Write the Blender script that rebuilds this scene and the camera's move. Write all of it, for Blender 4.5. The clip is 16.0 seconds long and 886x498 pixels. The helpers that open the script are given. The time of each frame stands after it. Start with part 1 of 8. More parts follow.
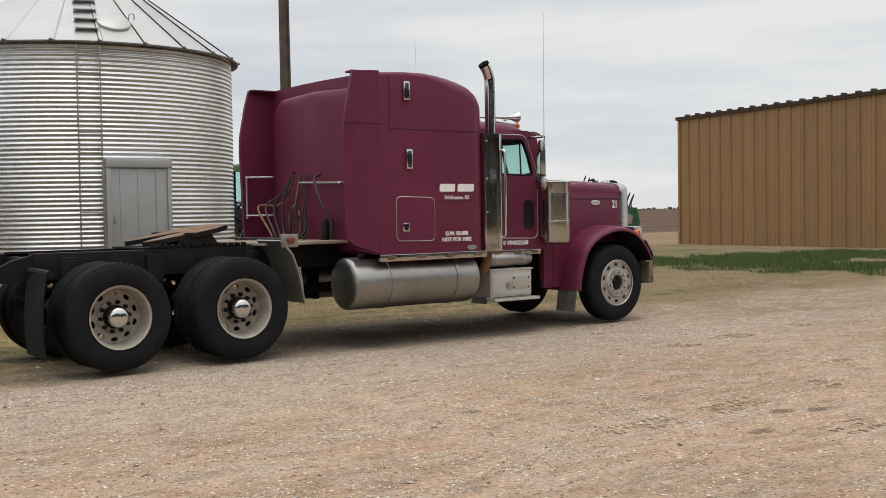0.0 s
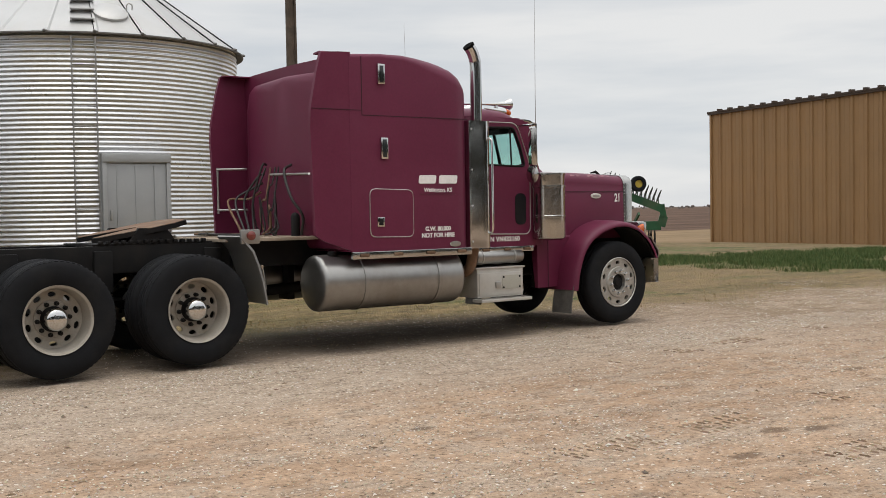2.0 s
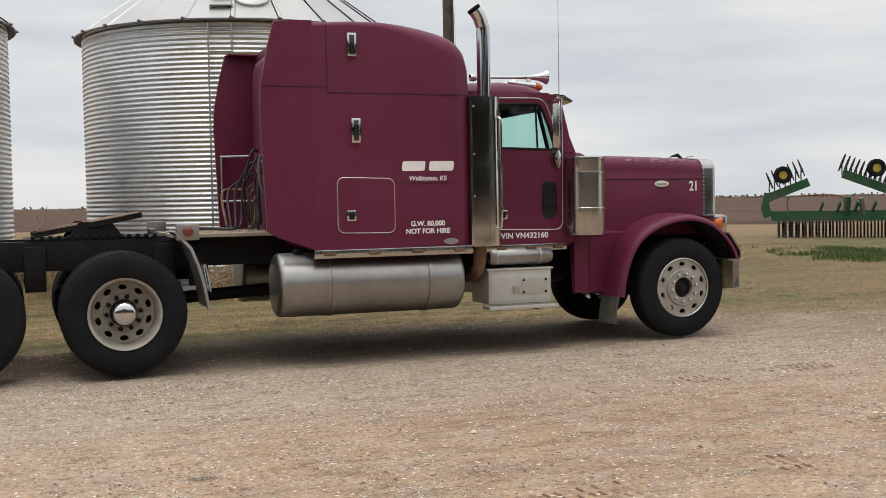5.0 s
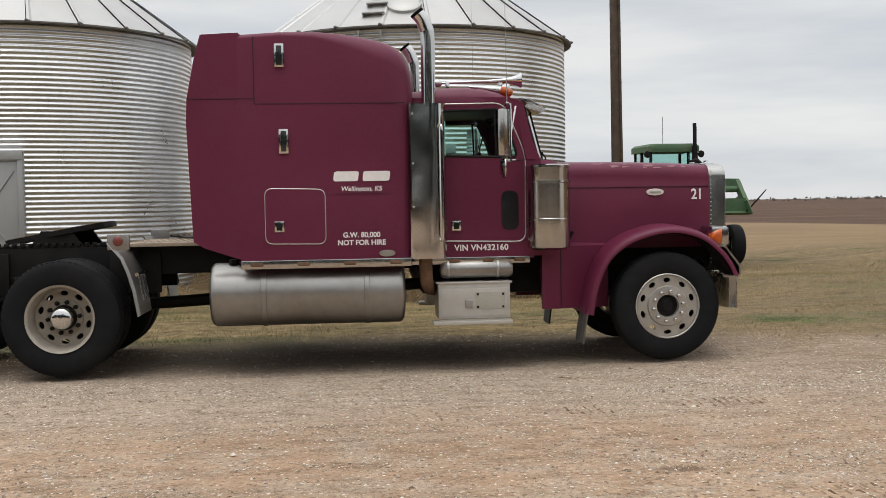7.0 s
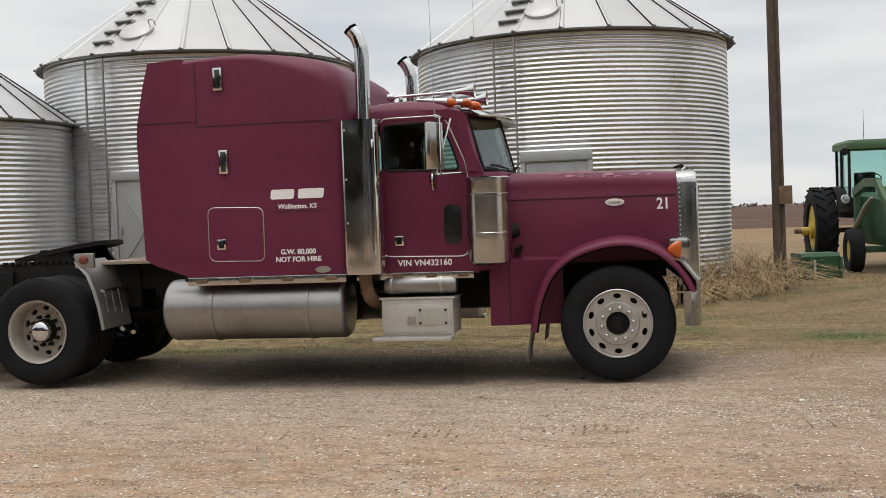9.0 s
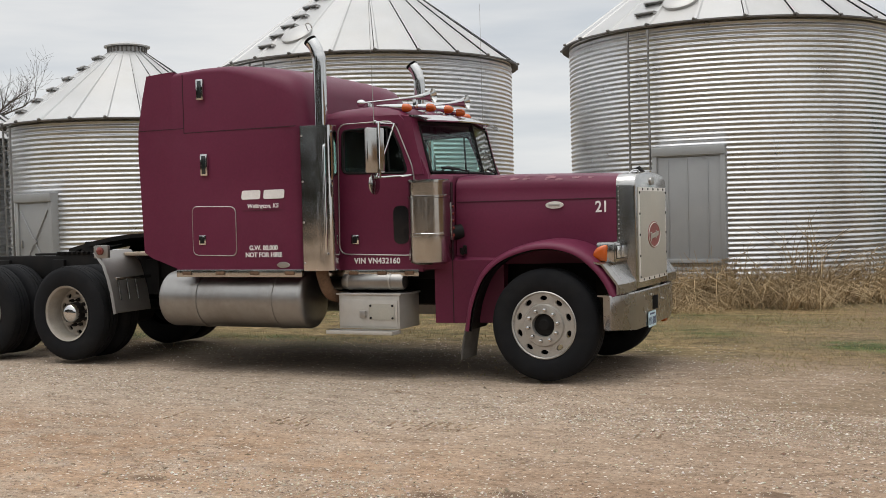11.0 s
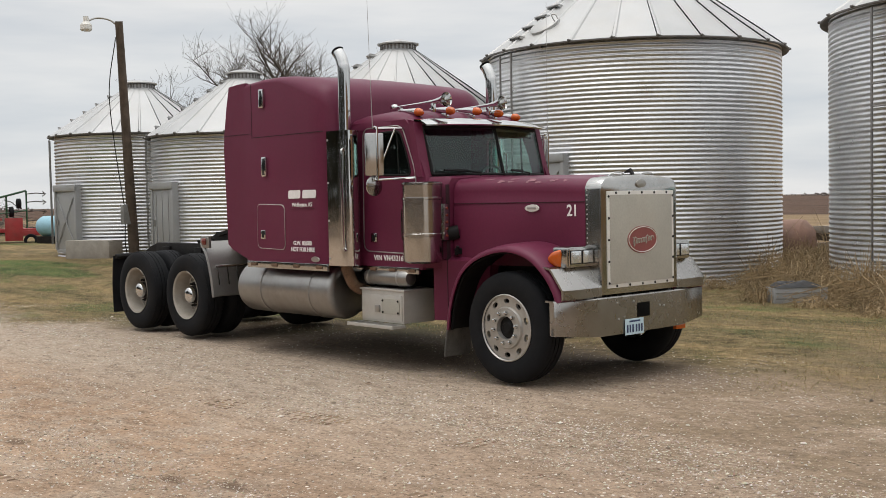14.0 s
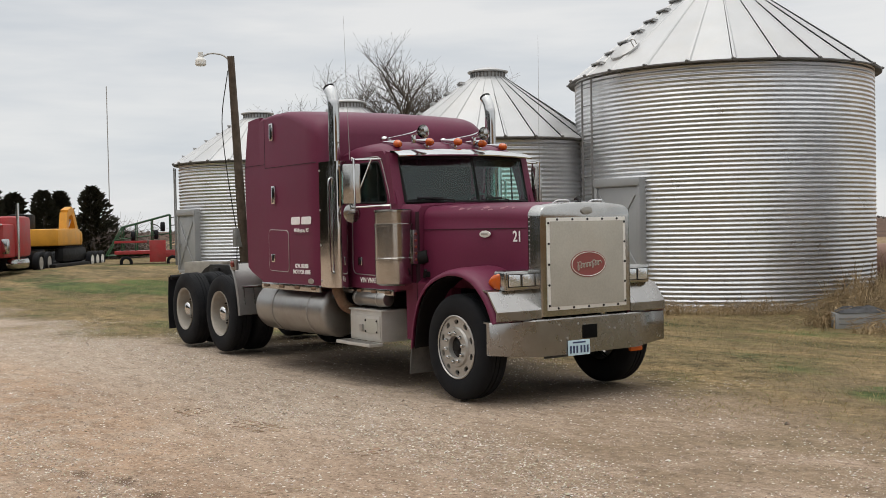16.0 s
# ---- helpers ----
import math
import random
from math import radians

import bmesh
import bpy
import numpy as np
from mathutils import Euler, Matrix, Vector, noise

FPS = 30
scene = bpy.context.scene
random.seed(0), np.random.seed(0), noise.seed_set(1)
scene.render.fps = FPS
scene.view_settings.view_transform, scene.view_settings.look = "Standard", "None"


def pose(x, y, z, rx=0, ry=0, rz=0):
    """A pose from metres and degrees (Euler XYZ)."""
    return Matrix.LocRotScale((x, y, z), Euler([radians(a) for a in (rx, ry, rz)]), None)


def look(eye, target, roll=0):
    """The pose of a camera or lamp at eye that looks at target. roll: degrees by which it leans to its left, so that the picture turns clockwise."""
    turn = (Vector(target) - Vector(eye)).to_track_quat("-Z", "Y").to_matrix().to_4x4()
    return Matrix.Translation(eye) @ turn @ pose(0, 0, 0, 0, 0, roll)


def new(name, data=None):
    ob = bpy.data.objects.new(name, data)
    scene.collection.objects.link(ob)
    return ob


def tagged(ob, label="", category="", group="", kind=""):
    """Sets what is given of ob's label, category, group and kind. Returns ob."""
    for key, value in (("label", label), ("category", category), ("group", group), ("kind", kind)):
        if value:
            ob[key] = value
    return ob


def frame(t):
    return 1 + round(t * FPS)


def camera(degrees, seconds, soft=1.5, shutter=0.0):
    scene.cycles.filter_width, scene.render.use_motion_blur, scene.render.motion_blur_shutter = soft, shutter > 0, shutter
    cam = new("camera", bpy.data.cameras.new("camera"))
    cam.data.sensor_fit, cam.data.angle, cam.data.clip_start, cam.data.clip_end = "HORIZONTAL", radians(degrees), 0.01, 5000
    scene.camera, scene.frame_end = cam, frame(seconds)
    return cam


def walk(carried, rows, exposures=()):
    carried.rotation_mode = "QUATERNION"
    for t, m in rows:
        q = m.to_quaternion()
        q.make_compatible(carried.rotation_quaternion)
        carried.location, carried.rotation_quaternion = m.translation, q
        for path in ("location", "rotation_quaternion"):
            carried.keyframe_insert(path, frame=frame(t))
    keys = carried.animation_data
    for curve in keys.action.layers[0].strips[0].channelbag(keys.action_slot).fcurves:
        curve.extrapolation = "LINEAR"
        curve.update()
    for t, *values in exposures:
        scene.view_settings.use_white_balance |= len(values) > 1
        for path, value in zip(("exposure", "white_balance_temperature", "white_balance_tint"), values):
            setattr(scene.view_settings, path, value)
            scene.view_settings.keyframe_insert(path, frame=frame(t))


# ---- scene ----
cam = camera(43.7, 16.0, 0.85)
PATH = [
    (0, (-11.147, -11.192, 1.515), (-9.897, -9.632, 1.447), -0.9),
    (0.5, (-11.257, -11.072, 1.44), (-9.973, -9.54, 1.377), -0.6),
    (1, (-10.855, -10.927, 1.444), (-9.582, -9.387, 1.378), -0.8),
    (1.5, (-10.44, -10.809, 1.45), (-9.197, -9.244, 1.381), -1.0),
    (2, (-10.039, -10.807, 1.454), (-8.843, -9.205, 1.384), -1.0),
    (2.5, (-9.669, -10.86, 1.455), (-8.525, -9.221, 1.381), -1.2),
    (3, (-9.249, -10.804, 1.459), (-8.153, -9.132, 1.381), -1.3),
    (3.5, (-8.689, -10.648, 1.464), (-7.656, -8.937, 1.381), -1.3),
    (4, (-8.179, -10.593, 1.466), (-7.215, -8.843, 1.38), -1.5),
    (4.2, (-7.914, -10.607, 1.44), (-6.985, -8.838, 1.357), -1.2),
    (6.3, (-4.445, -11.168, 1.511), (-4.038, -9.212, 1.419), -1.3),
    (6.5, (-4.124, -11.23, 1.509), (-3.77, -9.263, 1.421), -1.0),
    (7, (-3.187, -11.256, 1.522), (-2.986, -9.268, 1.441), -1.0),
    (7.5, (-2.374, -11.194, 1.55), (-2.301, -9.197, 1.473), -1.1),
    (8, (-1.612, -11.148, 1.556), (-1.678, -9.15, 1.483), -1.0),
    (8.2, (-1.28, -11.139, 1.514), (-1.401, -9.144, 1.45), -1.4),
    (10.3, (2.247, -10.782, 1.59), (1.596, -8.892, 1.519), -1.3),
    (10.5, (2.537, -10.768, 1.545), (1.839, -8.894, 1.483), -1.2),
    (11, (3.294, -10.499, 1.563), (2.468, -8.679, 1.497), -1.5),
    (11.5, (3.959, -10.031, 1.632), (3.0, -8.278, 1.55), -1.9),
    (12, (4.669, -9.691, 1.625), (3.585, -8.012, 1.542), -1.8),
    (12.5, (5.272, -9.337, 1.608), (4.08, -7.733, 1.526), -1.7),
    (13, (5.82, -8.967, 1.592), (4.534, -7.438, 1.511), -1.5),
    (13.5, (6.394, -8.742, 1.658), (5.027, -7.286, 1.568), -1.4),
    (14, (6.859, -8.404, 1.694), (5.415, -7.022, 1.606), -1.1),
    (14.5, (7.341, -8.044, 1.682), (5.822, -6.745, 1.61), -1.0),
    (15, (7.803, -7.705, 1.681), (6.227, -6.474, 1.626), -0.9),
    (15.5, (8.24, -7.459, 1.697), (6.629, -6.275, 1.651), -1.1),
    (16, (8.665, -7.261, 1.701), (7.028, -6.113, 1.658), -1.2),
]
walk(cam, [(t, look(eye, target, roll)) for t, eye, target, roll in PATH])

# ---- light ----
world = bpy.data.worlds.new("overcast")
scene.world = world
world.use_nodes = True
wn, wl = world.node_tree.nodes, world.node_tree.links
wn.clear()
w_out, w_bg, w_mix = wn.new("ShaderNodeOutputWorld"), wn.new("ShaderNodeBackground"), wn.new("ShaderNodeMix")
w_sky = wn.new("ShaderNodeTexSky")
w_sky.sky_type, w_sky.sun_disc = "NISHITA", False
w_sky.sun_elevation, w_sky.sun_rotation = radians(52), radians(160)
w_co, w_sep, w_map, w_noise = wn.new("ShaderNodeTexCoord"), wn.new("ShaderNodeSeparateXYZ"), wn.new("ShaderNodeMapping"), wn.new("ShaderNodeTexNoise")
w_map.inputs["Scale"].default_value = (1.6, 1.6, 11.0)
w_map.inputs["Rotation"].default_value = (0.03, 0.02, 0.4)
w_noise.inputs["Scale"].default_value, w_noise.inputs["Detail"].default_value, w_noise.inputs["Roughness"].default_value = 1.9, 5.0, 0.52
w_cloud = wn.new("ShaderNodeValToRGB")
for e, (p, c) in zip(w_cloud.color_ramp.elements, ((0.34, (0.82, 0.855, 0.89, 1)), (0.64, (1.09, 1.075, 1.05, 1)))):
    e.position, e.color = p, c
w_up = wn.new("ShaderNodeValToRGB")
ramp = w_up.color_ramp
ramp.elements[0].position, ramp.elements[0].color = 0.0, (0.71, 0.72, 0.735, 1)
ramp.elements[1].position, ramp.elements[1].color = 1.0, (1.65, 1.66, 1.68, 1)
for p, c in ((0.06, (0.72, 0.735, 0.75, 1)), (0.2, (0.71, 0.72, 0.735, 1)), (0.5, (0.98, 0.985, 1.0, 1))):
    e = ramp.elements.new(p)
    e.color = c
w_mul = wn.new("ShaderNodeMix")
w_mul.data_type, w_mul.blend_type = "RGBA", "MULTIPLY"
w_mul.inputs[0].default_value = 1.0
w_mix.data_type, w_mix.blend_type = "RGBA", "ADD"
w_mix.inputs[0].default_value = 0.004
wl.new(w_co.outputs["Generated"], w_sep.inputs[0])
wl.new(w_co.outputs["Generated"], w_map.inputs[0])
wl.new(w_map.outputs[0], w_noise.inputs["Vector"])
wl.new(w_noise.outputs["Fac"], w_cloud.inputs[0])
wl.new(w_sep.outputs["Z"], w_up.inputs[0])
wl.new(w_up.outputs[0], w_mul.inputs[6])
wl.new(w_cloud.outputs[0], w_mul.inputs[7])
wl.new(w_mul.outputs[2], w_mix.inputs[6])
wl.new(w_sky.outputs[0], w_mix.inputs[7])
wl.new(w_mix.outputs[2], w_bg.inputs[0])
w_bg.inputs[1].default_value = 1.0
wl.new(w_bg.outputs[0], w_out.inputs[0])

sun_data = bpy.data.lights.new("sun", "SUN")
sun_data.energy, sun_data.angle, sun_data.color = 1.05, radians(40), (1.0, 0.96, 0.9)
sun = new("sun", sun_data)
sun.matrix_world = look((0, 0, 0), (0.10, 0.16, -1.0))

# ---- helpers of this scene ----
rng = random.Random(7)


def material(name, color, rough=0.5, metal=0.0, vary=0.15, scale=6.0, fine=60.0, bump=0.0, rough_vary=0.1, dirt=None, dirt_amount=0.0, coat=0.0, trans=0.0, ior=1.45, piece=0.0, spec=0.5):
    """A surface with grain at two scales: big soft patches and fine grain, in colour, gloss and relief."""
    m = bpy.data.materials.new(name)
    m.use_nodes = True
    n, l = m.node_tree.nodes, m.node_tree.links
    b = n["Principled BSDF"]
    b.inputs["Metallic"].default_value = metal
    b.inputs["IOR"].default_value = ior
    b.inputs["Specular IOR Level"].default_value = spec
    b.inputs["Coat Weight"].default_value = coat
    b.inputs["Transmission Weight"].default_value = trans
    co = n.new("ShaderNodeTexCoord")
    big, small = n.new("ShaderNodeTexNoise"), n.new("ShaderNodeTexNoise")
    big.inputs["Scale"].default_value, big.inputs["Detail"].default_value = scale, 5.0
    small.inputs["Scale"].default_value, small.inputs["Detail"].default_value = fine, 3.0
    l.new(co.outputs["Object"], big.inputs["Vector"])
    l.new(co.outputs["Object"], small.inputs["Vector"])
    add = n.new("ShaderNodeMath")
    add.operation = "MULTIPLY_ADD"
    add.inputs[1].default_value, add.inputs[2].default_value = 0.4, 0.0
    l.new(small.outputs["Fac"], add.inputs[0])
    add2 = n.new("ShaderNodeMath")
    add2.operation = "MULTIPLY_ADD"
    add2.inputs[1].default_value = 0.6
    l.new(big.outputs["Fac"], add2.inputs[0])
    l.new(add.outputs[0], add2.inputs[2])
    r = n.new("ShaderNodeValToRGB")
    lo = [max(0.0, c * (1 - vary)) for c in color] + [1]
    hi = [min(1.0, c * (1 + vary)) for c in color] + [1]
    r.color_ramp.elements[0].position, r.color_ramp.elements[0].color = 0.35, lo
    r.color_ramp.elements[1].position, r.color_ramp.elements[1].color = 0.65, hi
    l.new(add2.outputs[0], r.inputs[0])
    out = r.outputs[0]
    if piece:
        info, pm, ps = n.new("ShaderNodeObjectInfo"), n.new("ShaderNodeMapRange"), n.new("ShaderNodeMix")
        pm.inputs[3].default_value, pm.inputs[4].default_value = 1 - piece, 1 + piece
        l.new(info.outputs["Random"], pm.inputs[0])
        ps.data_type, ps.blend_type = "RGBA", "MULTIPLY"
        ps.inputs[0].default_value = 1.0
        l.new(out, ps.inputs[6])
        l.new(pm.outputs[0], ps.inputs[7])
        out = ps.outputs[2]
    if dirt:
        dn, dr, dm = n.new("ShaderNodeTexNoise"), n.new("ShaderNodeValToRGB"), n.new("ShaderNodeMix")
        dn.inputs["Scale"].default_value, dn.inputs["Detail"].default_value, dn.inputs["Roughness"].default_value = scale * 0.6, 8.0, 0.65
        l.new(co.outputs["Object"], dn.inputs["Vector"])
        dr.color_ramp.elements[0].position, dr.color_ramp.elements[1].position = 0.48, 0.75
        dr.color_ramp.elements[1].color = (dirt_amount, dirt_amount, dirt_amount, 1)
        dr.color_ramp.elements[0].color = (0, 0, 0, 1)
        l.new(dn.outputs["Fac"], dr.inputs[0])
        dm.data_type = "RGBA"
        l.new(dr.outputs[0], dm.inputs[0])
        l.new(out, dm.inputs[6])
        dm.inputs[7].default_value = (*dirt, 1)
        out = dm.outputs[2]
    l.new(out, b.inputs["Base Color"])
    rr = n.new("ShaderNodeMapRange")
    rr.inputs[1].default_value, rr.inputs[2].default_value = 0.3, 0.7
    rr.inputs[3].default_value, rr.inputs[4].default_value = max(0.02, rough - rough_vary), min(1.0, rough + rough_vary)
    l.new(add2.outputs[0], rr.inputs[0])
    l.new(rr.outputs[0], b.inputs["Roughness"])
    if bump:
        bp = n.new("ShaderNodeBump")
        bp.inputs["Strength"].default_value, bp.inputs["Distance"].default_value = 1.0, bump
        l.new(small.outputs["Fac"], bp.inputs["Height"])
        l.new(bp.outputs[0], b.inputs["Normal"])
    return m


def glass(name, tint, rough=0.02):
    m = bpy.data.materials.new(name)
    m.use_nodes = True
    n, l = m.node_tree.nodes, m.node_tree.links
    n.clear()
    o, mx, tr, gl, lw, pw, ma = (n.new("ShaderNode" + k) for k in ("OutputMaterial", "MixShader", "BsdfTransparent", "BsdfGlossy", "LayerWeight", "Math", "Math"))
    tr.inputs[0].default_value = (*tint, 1)
    gl.inputs["Roughness"].default_value = rough
    lw.inputs[0].default_value = 0.5
    pw.operation, ma.operation = "POWER", "MULTIPLY_ADD"
    pw.inputs[1].default_value = 5.0
    ma.inputs[1].default_value, ma.inputs[2].default_value = 0.9, 0.035
    l.new(lw.outputs["Facing"], pw.inputs[0])
    l.new(pw.outputs[0], ma.inputs[0])
    l.new(ma.outputs[0], mx.inputs[0])
    l.new(tr.outputs[0], mx.inputs[1])
    l.new(gl.outputs[0], mx.inputs[2])
    l.new(mx.outputs[0], o.inputs[0])
    return m


PAINT = material("maroon_paint", (0.122, 0.0165, 0.044), 0.44, 0.0, 0.10, 1.3, 40, 0.0, 0.08, (0.165, 0.042, 0.075), 0.4, spec=0.32)
SEAM = material("seam", (0.03, 0.008, 0.012), 0.7)
CHROME = material("chrome", (0.60, 0.60, 0.59), 0.07, 1.0, 0.05, 3, 10, 0.0, 0.03, (0.45, 0.42, 0.38), 0.25)
STEEL = material("polished_aluminium", (0.48, 0.475, 0.455), 0.17, 1.0, 0.06, 2.5, 9, 0.0, 0.05, (0.32, 0.29, 0.25), 0.4)
DULL_STEEL = material("brushed_steel", (0.43, 0.42, 0.40), 0.38, 0.9, 0.1, 5, 120, 0.0002, 0.1, (0.3, 0.27, 0.23), 0.4)
BUMPER = material("dull_bumper_steel", (0.36, 0.35, 0.335), 0.28, 1.0, 0.06, 2, 8, 0.0, 0.05, (0.26, 0.235, 0.205), 0.4)
TANK = material("brushed_tank", (0.34, 0.33, 0.315), 0.36, 0.95, 0.10, 2.2, 14, 0.0, 0.08, (0.20, 0.175, 0.15), 0.8)
ALUM = material("dull_aluminium", (0.31, 0.30, 0.285), 0.42, 0.8, 0.08, 3, 40, 0.0, 0.08, (0.30, 0.27, 0.23), 0.4)
DIAMOND = material("white_box_aluminium", (0.53, 0.51, 0.47), 0.45, 0.35, 0.08, 8, 120, 0.0004, 0.08, (0.42, 0.37, 0.30), 0.35)
WHEEL = material("cast_wheel", (0.44, 0.425, 0.395), 0.38, 0.6, 0.12, 9, 90, 0.0004, 0.1, (0.33, 0.29, 0.24), 0.45)
REAR_WHEEL = material("painted_steel_wheel", (0.35, 0.32, 0.275), 0.6, 0.15, 0.16, 9, 80, 0.0004, 0.1, (0.33, 0.27, 0.2), 0.55)
RUBBER = material("tyre_rubber", (0.0095, 0.0100, 0.0115), 0.8, 0.0, 0.3, 7, 90, 0.0008, 0.1, (0.04, 0.035, 0.029), 0.2, spec=0.2)
BLACK = material("black_chassis", (0.008, 0.0075, 0.0075), 0.65, 0.0, 0.4, 6, 70, 0.0006, 0.15, (0.035, 0.027, 0.02), 0.3, spec=0.25)
HOSE = material("hose_rubber", (0.02, 0.018, 0.017), 0.55, vary=0.3)
RUST = material("rusted_steel", (0.17, 0.10, 0.06), 0.8, 0.2, 0.35, 6, 60, 0.001, 0.1, (0.30, 0.25, 0.19), 0.5)
DECK = material("dusty_deck", (0.36, 0.295, 0.225), 0.85, 0.05, 0.25, 4, 60, 0.001, 0.1, (0.2, 0.15, 0.11), 0.5)
AMBER = material("amber_lens", (0.52, 0.095, 0.008), 0.16, 0.0, 0.1, 20, 120, coat=0.4)
RED_LENS = material("red_lens", (0.16, 0.03, 0.022), 0.2, 0.0, 0.1, 20, 120, coat=0.4)
LENS = material("headlamp_lens", (0.72, 0.74, 0.74), 0.12, 0.75, 0.12, 30, 140, 0.001, coat=0.6)
WHITE = material("white_lettering", (0.80, 0.78, 0.76), 0.5, vary=0.08)
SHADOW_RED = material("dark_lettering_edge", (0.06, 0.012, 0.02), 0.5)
VINYL = material("cream_vinyl", (0.40, 0.38, 0.325), 0.55, 0.0, 0.10, 3, 60, 0.0006, 0.08, (0.46, 0.40, 0.31), 0.45)
VINYL_EDGE = material("white_vinyl_edge", (0.68, 0.66, 0.61), 0.5, vary=0.07)
EMBLEM_RED = material("emblem_red", (0.25, 0.07, 0.062), 0.6, vary=0.12)
PLATE_BLUE = material("plate_blue", (0.52, 0.67, 0.74), 0.4, vary=0.08)
VOID = material("soot_and_hollow_black", (0.005, 0.0048, 0.0045), 0.95, spec=0.1)
SMOKED = material("smoked_glass", (0.018, 0.022, 0.022), 0.10, vary=0.1, coat=0.3)
PLATE_INK = material("plate_ink", (0.03, 0.05, 0.12), 0.5)
FLAP = material("dusty_rubber_flap", (0.10, 0.094, 0.086), 0.8, 0.0, 0.25, 6, 60, 0.0006, 0.1, (0.2, 0.18, 0.15), 0.5, spec=0.2)
INTERIOR = material("cab_interior", (0.045, 0.04, 0.04), 0.85, vary=0.25)
TINT = glass("tinted_window", (0.82, 0.94, 0.915))
CLEAR = glass("clear_glass", (0.92, 0.96, 0.95))
MIRROR = material("mirror_glass", (0.85, 0.86, 0.86), 0.03, 1.0, 0.02, rough_vary=0.01)
GALV = material("galvanized_sheet", (0.64, 0.645, 0.655), 0.32, 0.84, 0.10, 1.6, 14, 0.0, 0.06, (0.36, 0.33, 0.29), 0.22, piece=0.05)
ROOF = material("galvanized_roof", (0.47, 0.47, 0.465), 0.5, 0.45, 0.09, 1.2, 40, 0.0008, 0.1, (0.45, 0.41, 0.35), 0.30, piece=0.05)
GALV_DOOR = material("galvanized_door", (0.38, 0.385, 0.385), 0.5, 0.35, 0.07, 2, 60, 0.0004, 0.08, (0.35, 0.33, 0.29), 0.25)
LADDER = material("weathered_ladder", (0.25, 0.245, 0.235), 0.6, 0.4, 0.2)
DARK_EDGE = material("weathered_eave", (0.16, 0.15, 0.14), 0.7, 0.3, 0.25)
CONCRETE = material("concrete", (0.34, 0.31, 0.27), 0.9, 0.0, 0.2, 3, 50, 0.004, 0.05, (0.18, 0.15, 0.11), 0.5)
TAN_STEEL = material("tan_siding", (0.27, 0.155, 0.066), 0.55, 0.0, 0.08, 0.8, 40, 0.0005, 0.08, (0.27, 0.17, 0.08), 0.3, piece=0.04)
BROWN_TRIM = material("dark_brown_trim", (0.05, 0.03, 0.018), 0.55, vary=0.15)
POLE_WOOD = material("creosoted_pole", (0.085, 0.062, 0.045), 0.9, 0.0, 0.35, 5, 60, 0.004, 0.05, (0.17, 0.14, 0.11), 0.4)


def link(name, bm, mat, parent=None, label="", smooth=35):
    me = bpy.data.meshes.new(name)
    bm.normal_update()
    bm.to_mesh(me)
    bm.free()
    me.materials.append(mat)
    if smooth:
        me.polygons.foreach_set("use_smooth", [True] * len(me.polygons))
        me.set_sharp_from_angle(angle=radians(smooth))
    ob = new(name, me)
    if parent is not None:
        ob.parent = parent
    if label:
        ob["label"] = label
    return ob


def part(name, bm, mat, parent, label="", smooth=35):
    return link(name, bm, mat, parent, label, smooth)


def thing(name, label, category, group="", kind="", at=(0, 0, 0), turn=0):
    ob = new(name)
    ob.matrix_basis = pose(*at, 0, 0, turn)
    return tagged(ob, label, category, group, kind)


def box(bm, x0, x1, y0, y1, z0, z1, bevel=0.0, m=None):
    r = bmesh.ops.create_cube(bm, size=1.0)
    vs = r["verts"]
    for v in vs:
        v.co = Vector(((x0 + x1) / 2 + v.co.x * (x1 - x0), (y0 + y1) / 2 + v.co.y * (y1 - y0), (z0 + z1) / 2 + v.co.z * (z1 - z0)))
    if bevel:
        es = list({e for v in vs for e in v.link_edges})
        r = bmesh.ops.bevel(bm, geom=es, offset=bevel, segments=2, affect="EDGES", profile=0.6)
        vs = list({v for f in r["faces"] for v in f.verts} | {v for v in vs if v.is_valid})
    if m is not None:
        for v in vs:
            v.co = m @ v.co
    return bm


def rings(bm, loops, close=True, cap=True):
    """Skins a row of loops of equal length."""
    made = [[bm.verts.new(p) for p in loop] for loop in loops]
    k = len(loops[0])
    for a, b in zip(made, made[1:]):
        for i in range(k if close else k - 1):
            j = (i + 1) % k
            bm.faces.new((a[i], a[j], b[j], b[i]))
    if cap and close:
        bm.faces.new(list(reversed(made[0])))
        bm.faces.new(made[-1])
    return bm


def axes_of(d):
    d = Vector(d).normalized()
    side = d.cross(Vector((0, 0, 1)))
    if side.length < 1e-3:
        side = Vector((1, 0, 0))
    side.normalize()
    return d, side, side.cross(d)


def tube(bm, pts, r, seg=10, cap=True):
    pts = [Vector(p) for p in pts]
    rs = r if isinstance(r, (list, tuple)) else [r] * len(pts)
    loops = []
    _, side, up = axes_of(pts[1] - pts[0])
    for i, p in enumerate(pts):
        d = (pts[min(i + 1, len(pts) - 1)] - pts[max(i - 1, 0)]).normalized()
        side = (side - d * side.dot(d)).normalized()
        up = side.cross(d)
        loops.append([p + (side * math.cos(a) + up * math.sin(a)) * rs[i] for a in (2 * math.pi * k / seg for k in range(seg))])
    return rings(bm, loops, True, cap)


